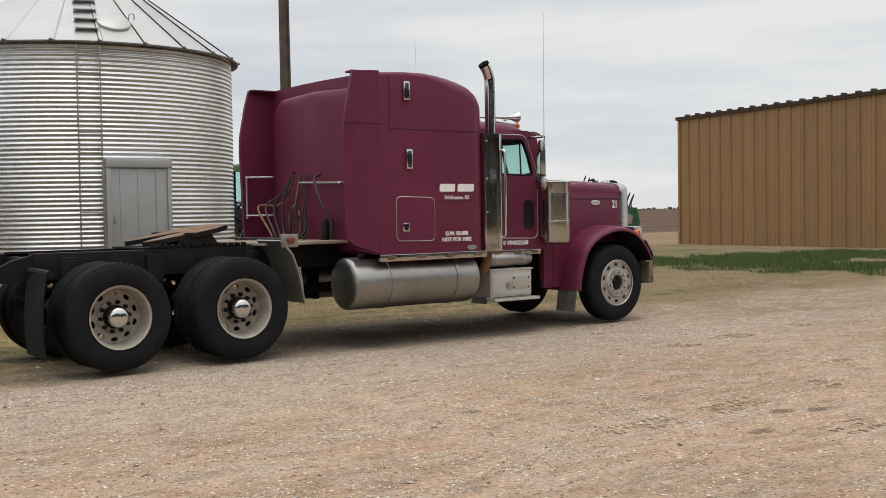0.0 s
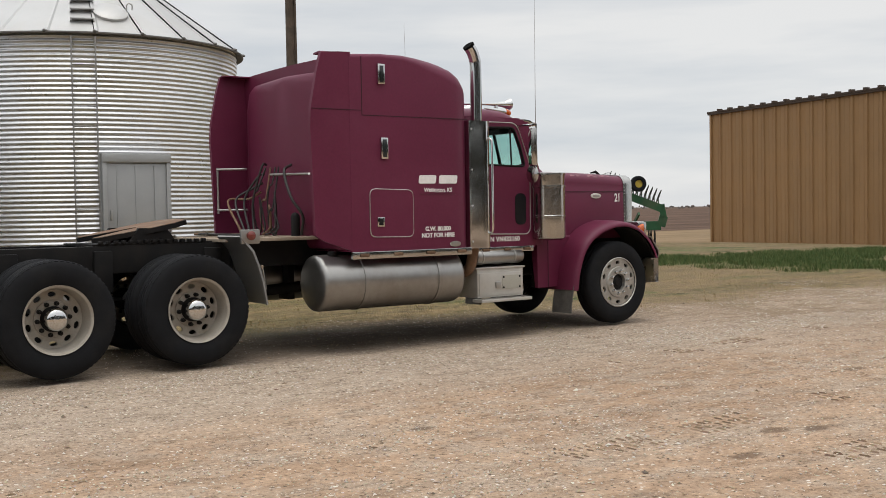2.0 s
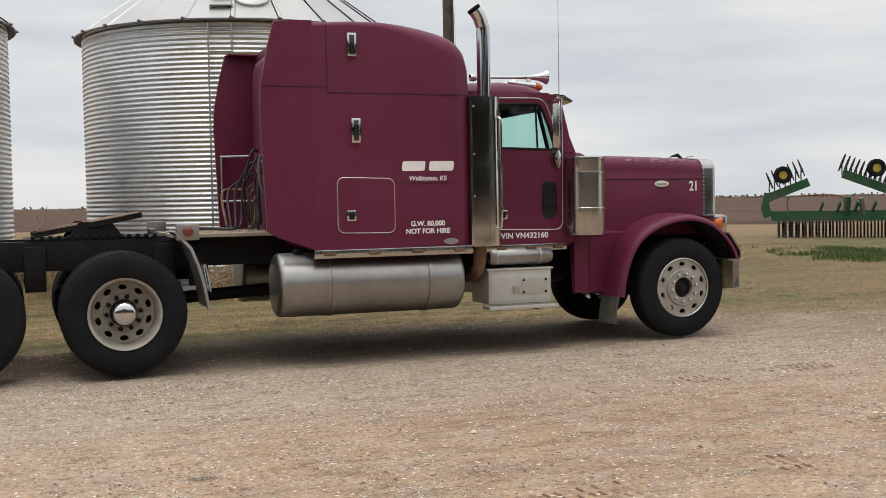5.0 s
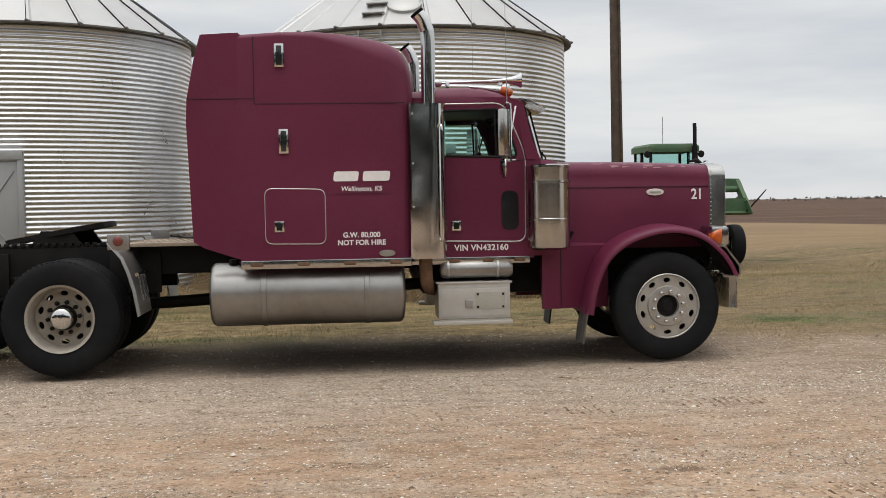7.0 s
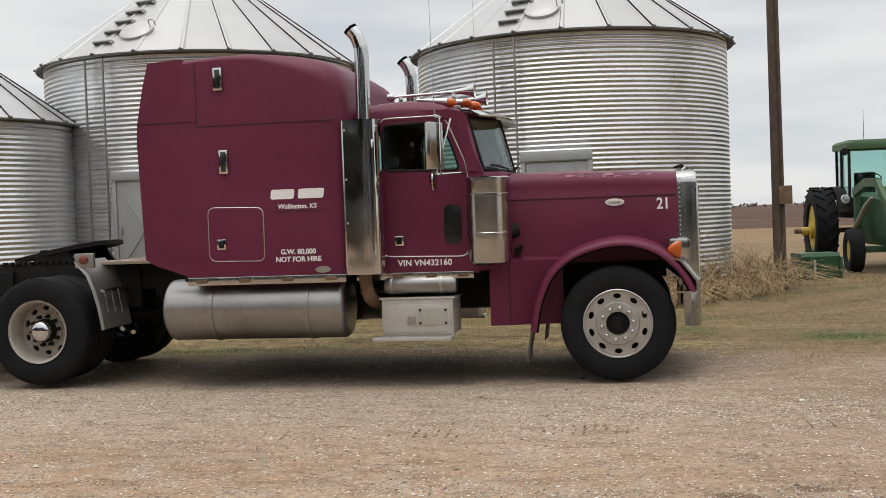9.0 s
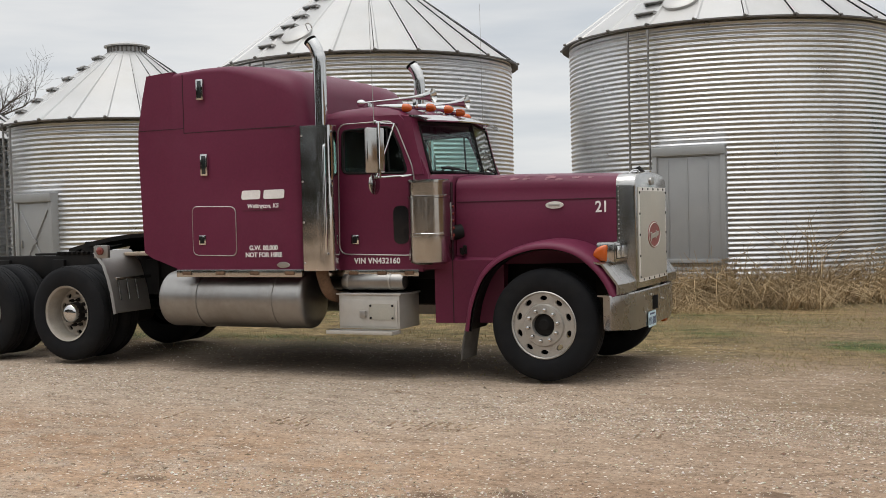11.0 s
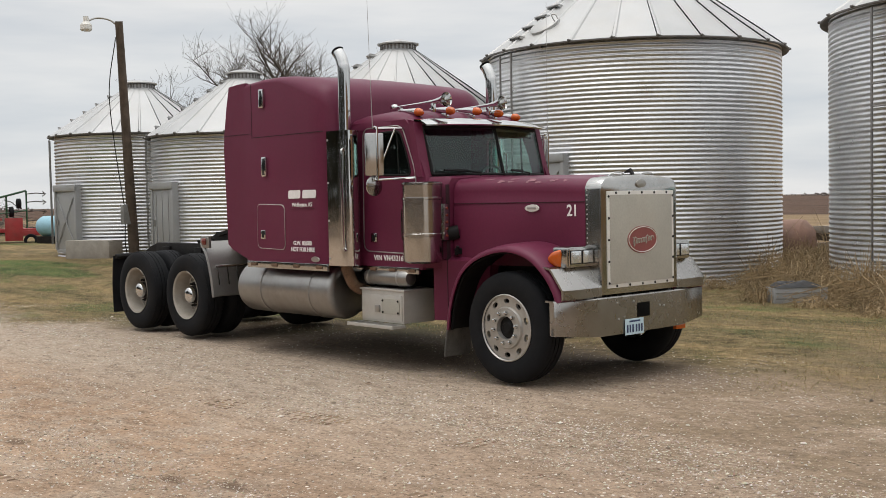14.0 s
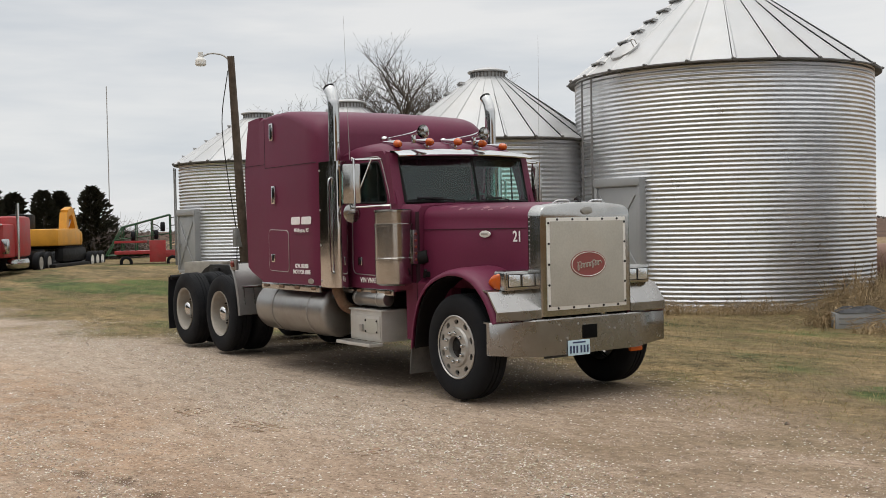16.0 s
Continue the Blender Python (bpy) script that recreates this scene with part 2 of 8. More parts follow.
def smooth_path(pts, n=6):
    """A Catmull-Rom curve through the points."""
    p = [Vector(q) for q in pts]
    p = [p[0] * 2 - p[1], *p, p[-1] * 2 - p[-2]]
    out = []
    for a, b, c, d in zip(p, p[1:], p[2:], p[3:]):
        for i in range(n):
            t = i / n
            out.append(0.5 * ((2 * b) + (c - a) * t + (2 * a - 5 * b + 4 * c - d) * t * t + (3 * b - a - 3 * c + d) * t ** 3))
    out.append(p[-2])
    return out


def lathe(bm, prof, origin=(0, 0, 0), axis=(0, 0, 1), seg=32, cap=True):
    """prof: rows of radius and height along the axis."""
    d, side, up = axes_of(axis)
    o = Vector(origin)
    return rings(bm, [[o + d * h + (side * math.cos(a) + up * math.sin(a)) * max(r, 1e-4) for a in (2 * math.pi * k / seg for k in range(seg))] for r, h in prof], True, cap)


def plate(bm, outline, depth, hole=None, m=None):
    """A flat plate from an outline in x, z, with one hole perhaps; it goes depth towards +y."""
    before = set(bm.verts)
    edges = []
    for loop in [outline] + ([hole] if hole else []):
        vs = [bm.verts.new((x, 0, z)) for x, z in loop]
        edges += [bm.edges.new((vs[i], vs[(i + 1) % len(vs)])) for i in range(len(vs))]
    fs = [g for g in bmesh.ops.triangle_fill(bm, edges=edges, use_beauty=True, use_dissolve=False)["geom"] if isinstance(g, bmesh.types.BMFace)]
    ext = bmesh.ops.extrude_face_region(bm, geom=fs)
    for v in ext["geom"]:
        if isinstance(v, bmesh.types.BMVert):
            v.co.y += depth
    vs = [v for v in bm.verts if v not in before]
    bmesh.ops.recalc_face_normals(bm, faces=list({f for v in vs for f in v.link_faces}))
    if m is not None:
        for v in vs:
            v.co = m @ v.co
    return bm


def rounded(pts, r, n=4):
    """An outline with its corners rounded."""
    out = []
    k = len(pts)
    for i in range(k):
        a, b, c = Vector(pts[i - 1]), Vector(pts[i]), Vector(pts[(i + 1) % k])
        u, v = (a - b), (c - b)
        q = min(r, u.length * 0.45, v.length * 0.45)
        p, s = b + u.normalized() * q, b + v.normalized() * q
        for j in range(n + 1):
            t = j / n
            w = p * (1 - t) ** 2 + b * 2 * t * (1 - t) + s * t * t
            out.append((w.x, w.y))
    return out


def words(name, text, size, m, mat, parent, shear=0.0, spacing=1.0, bold=0.0, depth=0.002, label=""):
    c = bpy.data.curves.new(name, "FONT")
    c.body, c.size, c.shear, c.extrude, c.space_character, c.offset = text, size, shear, depth, spacing, bold
    c.align_x, c.align_y = "CENTER", "CENTER"
    tmp = bpy.data.objects.new(name, c)
    scene.collection.objects.link(tmp)
    bpy.context.view_layer.update()
    me = bpy.data.meshes.new_from_object(tmp.evaluated_get(bpy.context.evaluated_depsgraph_get()))
    bpy.data.objects.remove(tmp)
    me.transform(m)
    me.materials.clear()
    me.materials.append(mat)
    ob = new(name, me)
    ob.parent = parent
    if label:
        ob["label"] = label
    return ob


def V(*a):
    return Vector(a)


# ---- ground ----
def step(a, b, x):
    t = min(1.0, max(0.0, (x - a) / (b - a)))
    return t * t * (3 - 2 * t)


def land(x, y):
    """Height of the ground."""
    h = 0.28 * step(-12, -19, x) * step(0.5, 6, y) * (1 - step(60, 120, math.hypot(x, y)))
    h -= 0.30 * step(3.0, 9.5, y) * step(5.5, 2.5, x) * step(-15.5, -11.5, x) * (1 - step(24, 40, y))
    h -= 0.2 * step(9.0, 14.0, y) * step(13.5, 10.0, x) * step(3.0, 5.5, x) * (1 - step(24, 40, y))
    h -= 0.9 * step(18, 55, x) * (1 - step(120, 300, x))
    h -= 0.02 * step(-1.5, -4.0, y)
    return h


def near_land(x, y):
    """The same with the small unevenness of the yard."""
    d = math.hypot(x + 1, y + 2)
    k = max(0.0, 1 - d / 30)
    return land(x, y) - 0.02 + k * (0.025 * noise.noise(V(x * 0.35, y * 0.35, 0)) + 0.012 * noise.noise(V(x * 1.7, y * 1.7, 3)) + 0.006 * noise.noise(V(x * 6, y * 6, 8)))


def spread(lo, hi, s, far):
    out = list(np.arange(lo, hi + s / 2, s))
    d = s
    while out[-1] < far:
        d *= 1.22
        out.append(out[-1] + d)
    d = s
    while out[0] > -far:
        d *= 1.22
        out.insert(0, out[0] - d)
    return out


def ground_material():
    m = bpy.data.materials.new("yard_ground")
    m.use_nodes = True
    n, l = m.node_tree.nodes, m.node_tree.links
    b = n["Principled BSDF"]
    b.inputs["Roughness"].default_value = 0.95
    b.inputs["Specular IOR Level"].default_value = 0.2
    geo, sep = n.new("ShaderNodeNewGeometry"), n.new("ShaderNodeSeparateXYZ")
    l.new(geo.outputs["Position"], sep.inputs[0])

    def tex(scale, detail=4.0, rough=0.55, stretch=None):
        t = n.new("ShaderNodeTexNoise")
        t.inputs["Scale"].default_value, t.inputs["Detail"].default_value, t.inputs["Roughness"].default_value = scale, detail, rough
        src = geo.outputs["Position"]
        if stretch:
            mp = n.new("ShaderNodeMapping")
            mp.inputs["Scale"].default_value = stretch
            l.new(src, mp.inputs[0])
            src = mp.outputs[0]
        l.new(src, t.inputs["Vector"])
        return t.outputs["Fac"]

    def ramp_of(v, stops):
        r = n.new("ShaderNodeValToRGB")
        while len(r.color_ramp.elements) < len(stops):
            r.color_ramp.elements.new(0.5)
        for e, (p, c) in zip(r.color_ramp.elements, stops):
            e.position, e.color = p, (*c, 1) if len(c) == 3 else c
        l.new(v, r.inputs[0])
        return r.outputs[0]

    def math_of(op, a, c):
        q = n.new("ShaderNodeMath")
        q.operation = op
        for i, v in enumerate((a, c)):
            if isinstance(v, (int, float)):
                q.inputs[i].default_value = v
            else:
                l.new(v, q.inputs[i])
        return q.outputs[0]

    def mix_of(f, a, c):
        q = n.new("ShaderNodeMix")
        q.data_type = "RGBA"
        for i, v in ((0, f), (6, a), (7, c)):
            if isinstance(v, tuple):
                q.inputs[i].default_value = (*v, 1)
            elif isinstance(v, (int, float)):
                q.inputs[i].default_value = v
            else:
                l.new(v, q.inputs[i])
        return q.outputs[2]

    def band(v, lo, hi):
        q = n.new("ShaderNodeMapRange")
        q.interpolation_type = "SMOOTHSTEP"
        q.inputs[1].default_value, q.inputs[2].default_value = lo, hi
        l.new(v, q.inputs[0])
        return q.outputs[0]

    # packed dirt with gravel
    dirt = ramp_of(tex(0.55, 6, 0.6, (0.35, 1.0, 1.0)), ((0.30, (0.305, 0.203, 0.132)), (0.5, (0.395, 0.272, 0.182)), (0.7, (0.44, 0.325, 0.23))))
    gravel = ramp_of(tex(90, 3, 0.7), ((0.33, (0.20, 0.155, 0.115)), (0.5, (0.40, 0.325, 0.25)), (0.68, (0.66, 0.60, 0.52))))
    gv = n.new("ShaderNodeTexVoronoi")
    gv.inputs["Scale"].default_value = 55.0
    l.new(geo.outputs["Position"], gv.inputs["Vector"])
    stones = ramp_of(gv.outputs["Distance"], ((0.12, (0.68, 0.62, 0.54)), (0.42, (0.33, 0.265, 0.205))))
    gravel = mix_of(0.45, gravel, stones)
    lane = math_of("ADD", math_of("MULTIPLY", tex(0.5, 5, 0.62, (0.3, 1, 1)), 2.6), sep.outputs["Y"])
    g_mask = math_of("MULTIPLY", band(lane, -3.2, -1.4), 0.75)
    g_mask = math_of("MAXIMUM", g_mask, math_of("MULTIPLY", band(tex(2.2, 6, 0.65), 0.42, 0.62), 0.55))
    ahead = band(math_of("ADD", sep.outputs["X"], math_of("MULTIPLY", tex(0.6, 5, 0.6), 3.0)), 0.2, 3.4)
    g_mask = math_of("MULTIPLY", g_mask, math_of("SUBTRACT", 1.0, math_of("MULTIPLY", ahead, 0.55)))
    yard = mix_of(g_mask, mix_of(math_of("MULTIPLY", ahead, 0.7), dirt, (0.285, 0.20, 0.138)), gravel)
    # grain, pebbles and small pits over all of it
    def times(a, c):
        q = n.new("ShaderNodeMix")
        q.data_type, q.blend_type = "RGBA", "MULTIPLY"
        q.inputs[0].default_value = 1.0
        l.new(a, q.inputs[6])
        l.new(c, q.inputs[7])
        return q.outputs[2]
    yard = times(yard, ramp_of(tex(26, 9, 0.78), ((0.35, (0.27, 0.24, 0.22)), (0.45, (0.90, 0.89, 0.88)), (0.58, (1.1, 1.1, 1.1)), (0.67, (1.8, 1.79, 1.75)))))
    yard = times(yard, ramp_of(tex(5.0, 7, 0.7, (0.6, 1.3, 1)), ((0.34, (0.72, 0.70, 0.68)), (0.5, (1.0, 1.0, 1.0)), (0.66, (1.14, 1.14, 1.14)))))
    pv = n.new("ShaderNodeTexVoronoi")
    pv.inputs["Scale"].default_value = 34.0
    l.new(geo.outputs["Position"], pv.inputs["Vector"])
    tone = n.new("ShaderNodeSeparateColor")
    l.new(pv.outputs["Color"], tone.inputs[0])
    size = math_of("MULTIPLY", band(tone.outputs[1], 0.55, 1.0), 0.42)
    peb = math_of("LESS_THAN", pv.outputs["Distance"], size)
    yard = mix_of(peb, yard, ramp_of(tone.outputs[0], ((0.0, (0.12, 0.085, 0.06)), (0.35, (0.27, 0.20, 0.145)), (0.7, (0.52, 0.45, 0.37)), (1.0, (0.76, 0.70, 0.62)))))
    # dry grass
    straw = ramp_of(tex(7, 9, 0.78), ((0.32, (0.05, 0.036, 0.018)), (0.48, (0.165, 0.12, 0.06)), (0.68, (0.30, 0.23, 0.13))))
    green = ramp_of(tex(14, 5, 0.65), ((0.3, (0.028, 0.045, 0.012)), (0.7, (0.10, 0.125, 0.04))))
    turf = mix_of(math_of("MULTIPLY", band(tex(0.45, 6, 0.65, (0.5, 1, 1)), 0.50, 0.64), 0.85), straw, green)
    turf = mix_of(math_of("MULTIPLY", band(tex(1.1, 6, 0.65), 0.55, 0.72), 0.6), turf, (0.21, 0.14, 0.085))
    # lusher green patches
    lush = None
    for px, py, ax, ay in ((13.2, 7.0, 2.4, 6.2), (18.0, 7.8, 5.0, 2.6), (18.9, 15.1, 4.0, 2.5), (3.2, 2.4, 1.3, 0.7), (6.9, 11.2, 2.2, 0.7), (-24.2, 2.8, 4.5, 0.9), (-20.2, 3.3, 3.5, 0.7), (-22.6, 4.3, 3.0, 0.6)):
        dx = math_of("MULTIPLY", math_of("ADD", sep.outputs["X"], -px), 1 / ax)
        dy = math_of("MULTIPLY", math_of("ADD", sep.outputs["Y"], -py), 1 / ay)
        e = math_of("ADD", math_of("ADD", math_of("MULTIPLY", dx, dx), math_of("MULTIPLY", dy, dy)), math_of("MULTIPLY", tex(0.9, 6, 0.7), 1.2))
        e = band(e, 1.75, 1.1)
        lush = e if lush is None else math_of("MAXIMUM", lush, e)
    turf = mix_of(math_of("MULTIPLY", lush, 0.8), turf, ramp_of(tex(9, 6, 0.7), ((0.34, (0.018, 0.042, 0.010)), (0.5, (0.05, 0.095, 0.024)), (0.66, (0.105, 0.155, 0.045)))))
    turf = times(turf, ramp_of(tex(2.4, 8, 0.75, (0.7, 1.2, 1)), ((0.34, (0.45, 0.45, 0.4)), (0.5, (0.95, 0.95, 0.95)), (0.66, (1.25, 1.22, 1.18)))))
    turf = times(turf, ramp_of(tex(0.8, 8, 0.72, (0.22, 1.0, 1)), ((0.36, (0.52, 0.58, 0.45)), (0.48, (0.95, 0.96, 0.92)), (0.62, (1.42, 1.36, 1.28)))))
    # where the yard ends
    edge = math_of("ADD", sep.outputs["Y"], math_of("MULTIPLY", math_of("SUBTRACT", tex(0.45, 6, 0.7), 0.5), 5.0))
    bend = band(sep.outputs["X"], -5.0, -10.0)
    edge = math_of("ADD", edge, math_of("MULTIPLY", bend, 2.2))
    surface = mix_of(band(edge, -0.3, 1.5), yard, turf)
    # trampled brown ground and thin dead grass ahead of the lorry
    worn = math_of("MULTIPLY", math_of("MULTIPLY", band(sep.outputs["X"], 0.2, 2.6), band(math_of("ADD", sep.outputs["Y"], math_of("MULTIPLY", tex(0.7, 5, 0.65), 3.0)), -2.2, 0.2)), band(tex(1.6, 7, 0.7, (0.6, 1, 1)), 0.36, 0.58))
    surface = mix_of(math_of("MULTIPLY", worn, 0.7), surface, ramp_of(tex(12, 8, 0.75), ((0.34, (0.07, 0.048, 0.028)), (0.5, (0.19, 0.135, 0.082)), (0.66, (0.30, 0.22, 0.14)))))
    # shade under the lorry, put into the earth's colour as a dark ragged ellipse
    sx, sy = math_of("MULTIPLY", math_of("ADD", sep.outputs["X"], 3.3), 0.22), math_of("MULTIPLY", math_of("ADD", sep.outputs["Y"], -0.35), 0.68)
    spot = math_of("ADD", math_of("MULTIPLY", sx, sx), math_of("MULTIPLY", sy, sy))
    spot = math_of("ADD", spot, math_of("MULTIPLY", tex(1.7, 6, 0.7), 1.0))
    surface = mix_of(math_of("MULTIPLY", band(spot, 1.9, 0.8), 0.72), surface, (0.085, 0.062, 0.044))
    # small dark damp spots
    for px, py, pr in ((-3.92, -6.27, 0.16), (-3.68, -6.42, 0.15), (-4.7, -6.65, 0.15), (-5.63, -4.63, 0.13), (-1.18, -5.09, 0.16), (0.62, -4.86, 0.15), (1.06, -4.7, 0.15), (1.57, -4.68, 0.13), (1.94, -4.58, 0.14), (2.43, -4.3, 0.14)):
        dx, dy = math_of("ADD", sep.outputs["X"], -px), math_of("MULTIPLY", math_of("ADD", sep.outputs["Y"], -py), 1.8)
        dd = math_of("ADD", math_of("SQRT", math_of("ADD", math_of("MULTIPLY", dx, dx), math_of("MULTIPLY", dy, dy)), 0.0), math_of("MULTIPLY", tex(9, 4, 0.6), 0.16))
        surface = mix_of(math_of("MULTIPLY", band(dd, pr + 0.10, pr), 0.7), surface, (0.10, 0.062, 0.04))
    # far fields: mown stubble, then ploughed earth
    dist = n.new("ShaderNodeVectorMath")
    dist.operation = "LENGTH"
    l.new(geo.outputs["Position"], dist.inputs[0])
    stubble = ramp_of(tex(0.35, 7, 0.7, (0.25, 1, 1)), ((0.3, (0.17, 0.115, 0.062)), (0.7, (0.27, 0.19, 0.108))))
    plough = ramp_of(tex(0.22, 9, 0.75, (0.12, 1.0, 1)), ((0.34, (0.035, 0.019, 0.012)), (0.5, (0.085, 0.048, 0.03)), (0.68, (0.15, 0.09, 0.06))))
    surface = mix_of(band(sep.outputs["Y"], 21, 27), surface, stubble)
    surface = mix_of(band(sep.outputs["Y"], 60, 64), surface, plough)
    surface = mix_of(band(dist.outputs["Value"], 600, 2500), surface, (0.15, 0.12, 0.10))
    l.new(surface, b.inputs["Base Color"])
    bp = n.new("ShaderNodeBump")
    bp.inputs["Strength"].default_value, bp.inputs["Distance"].default_value = 0.8, 0.02
    hsum = math_of("ADD", tex(38, 4, 0.7), math_of("MULTIPLY", tex(9, 4, 0.6), 1.2))
    l.new(hsum, bp.inputs["Height"])
    l.new(bp.outputs[0], b.inputs["Normal"])
    return m


def build_ground():
    xs, ys = spread(-14, 12, 0.17, 2200), spread(-11, 14, 0.17, 2200)
    vs = [(x, y, near_land(x, y)) for y in ys for x in xs]
    w = len(xs)
    fs = [(j * w + i, j * w + i + 1, (j + 1) * w + i + 1, (j + 1) * w + i) for j in range(len(ys) - 1) for i in range(w - 1)]
    me = bpy.data.meshes.new("ground")
    me.from_pydata(vs, [], fs)
    me.polygons.foreach_set("use_smooth", [True] * len(me.polygons))
    me.materials.append(ground_material())
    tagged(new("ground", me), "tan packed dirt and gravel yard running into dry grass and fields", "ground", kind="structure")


build_ground()


# ---- grain bins ----
def bin_door(parent, style, r, at_deg, z0, w, h):
    """A sheet-metal walk-in door with its frame, standing proud of the wall."""
    a = radians(at_deg)
    m = Matrix.Translation((math.cos(a) * (r + 0.02), math.sin(a) * (r + 0.02), z0)) @ Matrix.Rotation(a + math.pi / 2, 4, "Z")
    bm = bmesh.new()
    for x0, x1, za, zb in ((-w / 2 - 0.09, -w / 2, 0, h + 0.2), (w / 2, w / 2 + 0.09, 0, h + 0.2), (-w / 2, w / 2, h, h + 0.2), (-w / 2, w / 2, -0.08, 0)):
        box(bm, x0, x1, -0.10, 0.2, za, zb, 0.006, m)
    door = part("door", bm, GALV_DOOR, parent, "grey sheet-metal bin door in a raised frame")
    bm = bmesh.new()
    box(bm, -w / 2 + 0.004, w / 2 - 0.004, -0.06, 0.15, 0.004, h - 0.004, 0.004, m)
    part("door_leaf", bm, GALV_DOOR, door)
    if style == "ribs":
        for x in (-0.33 * w, -0.02 * w, 0.3 * w):
            bm = bmesh.new()
            box(bm, x - 0.012, x + 0.012, -0.078, -0.06, 0.03, h - 0.05, 0.004, m)
            part("rib", bm, GALV_DOOR, door)
    else:
        for sx in (-1, 1):
            bm = bmesh.new()
            tube(bm, [m @ V(sx * w * 0.44, -0.075, h * 0.9), m @ V(0, -0.085, h * 0.5), m @ V(-sx * w * 0.44, -0.075, h * 0.1)], 0.014, 6)
            part("brace_rod", bm, GALV_DOOR, door)
        bm = bmesh.new()
        plate(bm, [(-0.1, h * 0.5), (0, h * 0.5 - 0.07), (0.1, h * 0.5), (0, h * 0.5 + 0.07)], 0.012, m=m @ Matrix.Translation((0, -0.105, 0)))
        part("brace_plate", bm, GALV_DOOR, door)
    bm = bmesh.new()
    box(bm, -w / 2 + 0.06, -w / 2 + 0.1, -0.10, -0.06, h * 0.42, h * 0.52, 0.006, m)
    part("latch", bm, DULL_STEEL, door)
    bm = bmesh.new()
    box(bm, -w / 2 - 0.1, w / 2 + 0.1, -0.125, -0.08, h + 0.02, h + 0.19, 0.008, m)
    part("door_hood", bm, GALV_DOOR, door)


def grain_bin(label, r, wall, eave_gap, peak, n_corr, n_rings, door_style, at, turn=0, door_deg=-92, ladder_deg=-112, door_size=(1.42, 2.2), door_z=0.45, hatch=True):
    t = thing("grain_bin", label, "grain bin", "row of grain bins", at=at, turn=turn)
    pitch = wall / n_corr
    per = n_corr // n_rings
    seg = 112
    for k in range(n_rings):
        bm = bmesh.new()
        prof = []
        for i in range(per * 8 + 1):
            z = k * per * pitch + i * pitch / 8
            prof.append((r + 0.0125 * math.cos(2 * math.pi * i / 8) + (0.003 if k % 2 else 0.0), z))
        lathe(bm, prof, seg=seg, cap=False)
        part("wall_ring", bm, GALV, t, "corrugated galvanized steel ring of wall sheets", 60)
        # bolted upright seams of this ring
        for j in range(6):
            a = 2 * math.pi * (j + 0.5 * (k % 2)) / 6 + 0.21
            bm = bmesh.new()
            for i in range(per):
                z = (k * per + i + 0.5) * pitch
                for da in (-0.01, 0.012):
                    d = V(math.cos(a + da), math.sin(a + da), 0)
                    lathe(bm, [(0.012, 0), (0.012, 0.012), (0.005, 0.017)], d * (r - 0.012) + V(0, 0, z + pitch / 2), d, 6)
            tagged(part("wall_bolts", bm, DARK_EDGE, t), "upright rows of small bolts", kind="stuff")
    # conical roof of lapped sheets with raised ribs
    n_rib = 24
    cap_r = 0.42
    ro = r + 0.17
    slope = (peak - wall) / (ro - cap_r)
    for k in range(n_rib):
        a0, a1 = 2 * math.pi * k / n_rib, 2 * math.pi * (k + 1) / n_rib
        bm = bmesh.new()
        loops = []
        for rad in (ro, (ro + cap_r) / 2, cap_r - 0.03):
            z = wall - 0.04 + (ro - rad) * slope
            row = []
            for f, lift in ((0.0, 0.035), (0.06, 0.033), (0.10, 0.0), (0.5, -0.008), (0.93, 0.0), (0.985, 0.0)):
                a = a0 + (a1 - a0) * f
                w_ = min(1.0, rad / 1.2)
                row.append(V(math.cos(a) * rad, math.sin(a) * rad, z + lift * w_))
            loops.append(row)
        under = [[p - V(0, 0, 0.012) for p in row] for row in loops]
        rings(bm, [loops[0], loops[1], loops[2], under[2], under[1], under[0], loops[0]], close=False, cap=False)
        bmesh.ops.remove_doubles(bm, verts=bm.verts, dist=1e-5)
        part("roof_sheet", bm, ROOF, t, smooth=20)
        bm = bmesh.new()
        lathe(bm, [(0.03, -0.05), (0.035, 0.0), (0.02, 0.045)], (math.cos(a0) * (ro + 0.005), math.sin(a0) * (ro + 0.005), wall - 0.02), (math.cos(a0), math.sin(a0), 0), 8)
        part("rib_cap", bm, DARK_EDGE, t)
    bm = bmesh.new()
    lathe(bm, [(r - 0.02, wall - 0.005), (ro - 0.01, wall - 0.075), (ro + 0.004, wall - 0.06), (ro + 0.004, wall - 0.03), (ro - 0.02, wall - 0.03)], seg=seg, cap=False)
    part("eave_ring", bm, DARK_EDGE, t)
    zc = wall - 0.04 + (ro - cap_r) * slope
    bm = bmesh.new()
    lathe(bm, [(cap_r + 0.02, zc - 0.04), (cap_r + 0.02, zc + 0.10), (cap_r - 0.03, zc + 0.11)], seg=32, cap=False)
    neck = part("cap_collar", bm, GALV_DOOR, t)
    for k in range(28):
        a = 2 * math.pi * k / 28
        bm = bmesh.new()
        box(bm, -0.006, 0.006, -0.02, 0.02, 0, 0.12, 0, Matrix.Translation((math.cos(a) * (cap_r + 0.03), math.sin(a) * (cap_r + 0.03), zc - 0.02)) @ Matrix.Rotation(a, 4, "Z"))
        part("vent_slot", bm, DARK_EDGE, neck, smooth=0)
    bm = bmesh.new()
    lathe(bm, [(cap_r + 0.1, zc + 0.11), (cap_r + 0.11, zc + 0.14), (cap_r * 0.6, zc + 0.23), (0.02, zc + 0.25)], seg=32)
    part("roof_cap", bm, ROOF, t)
    # ladder up the wall, steps up the roof
    a = radians(ladder_deg)
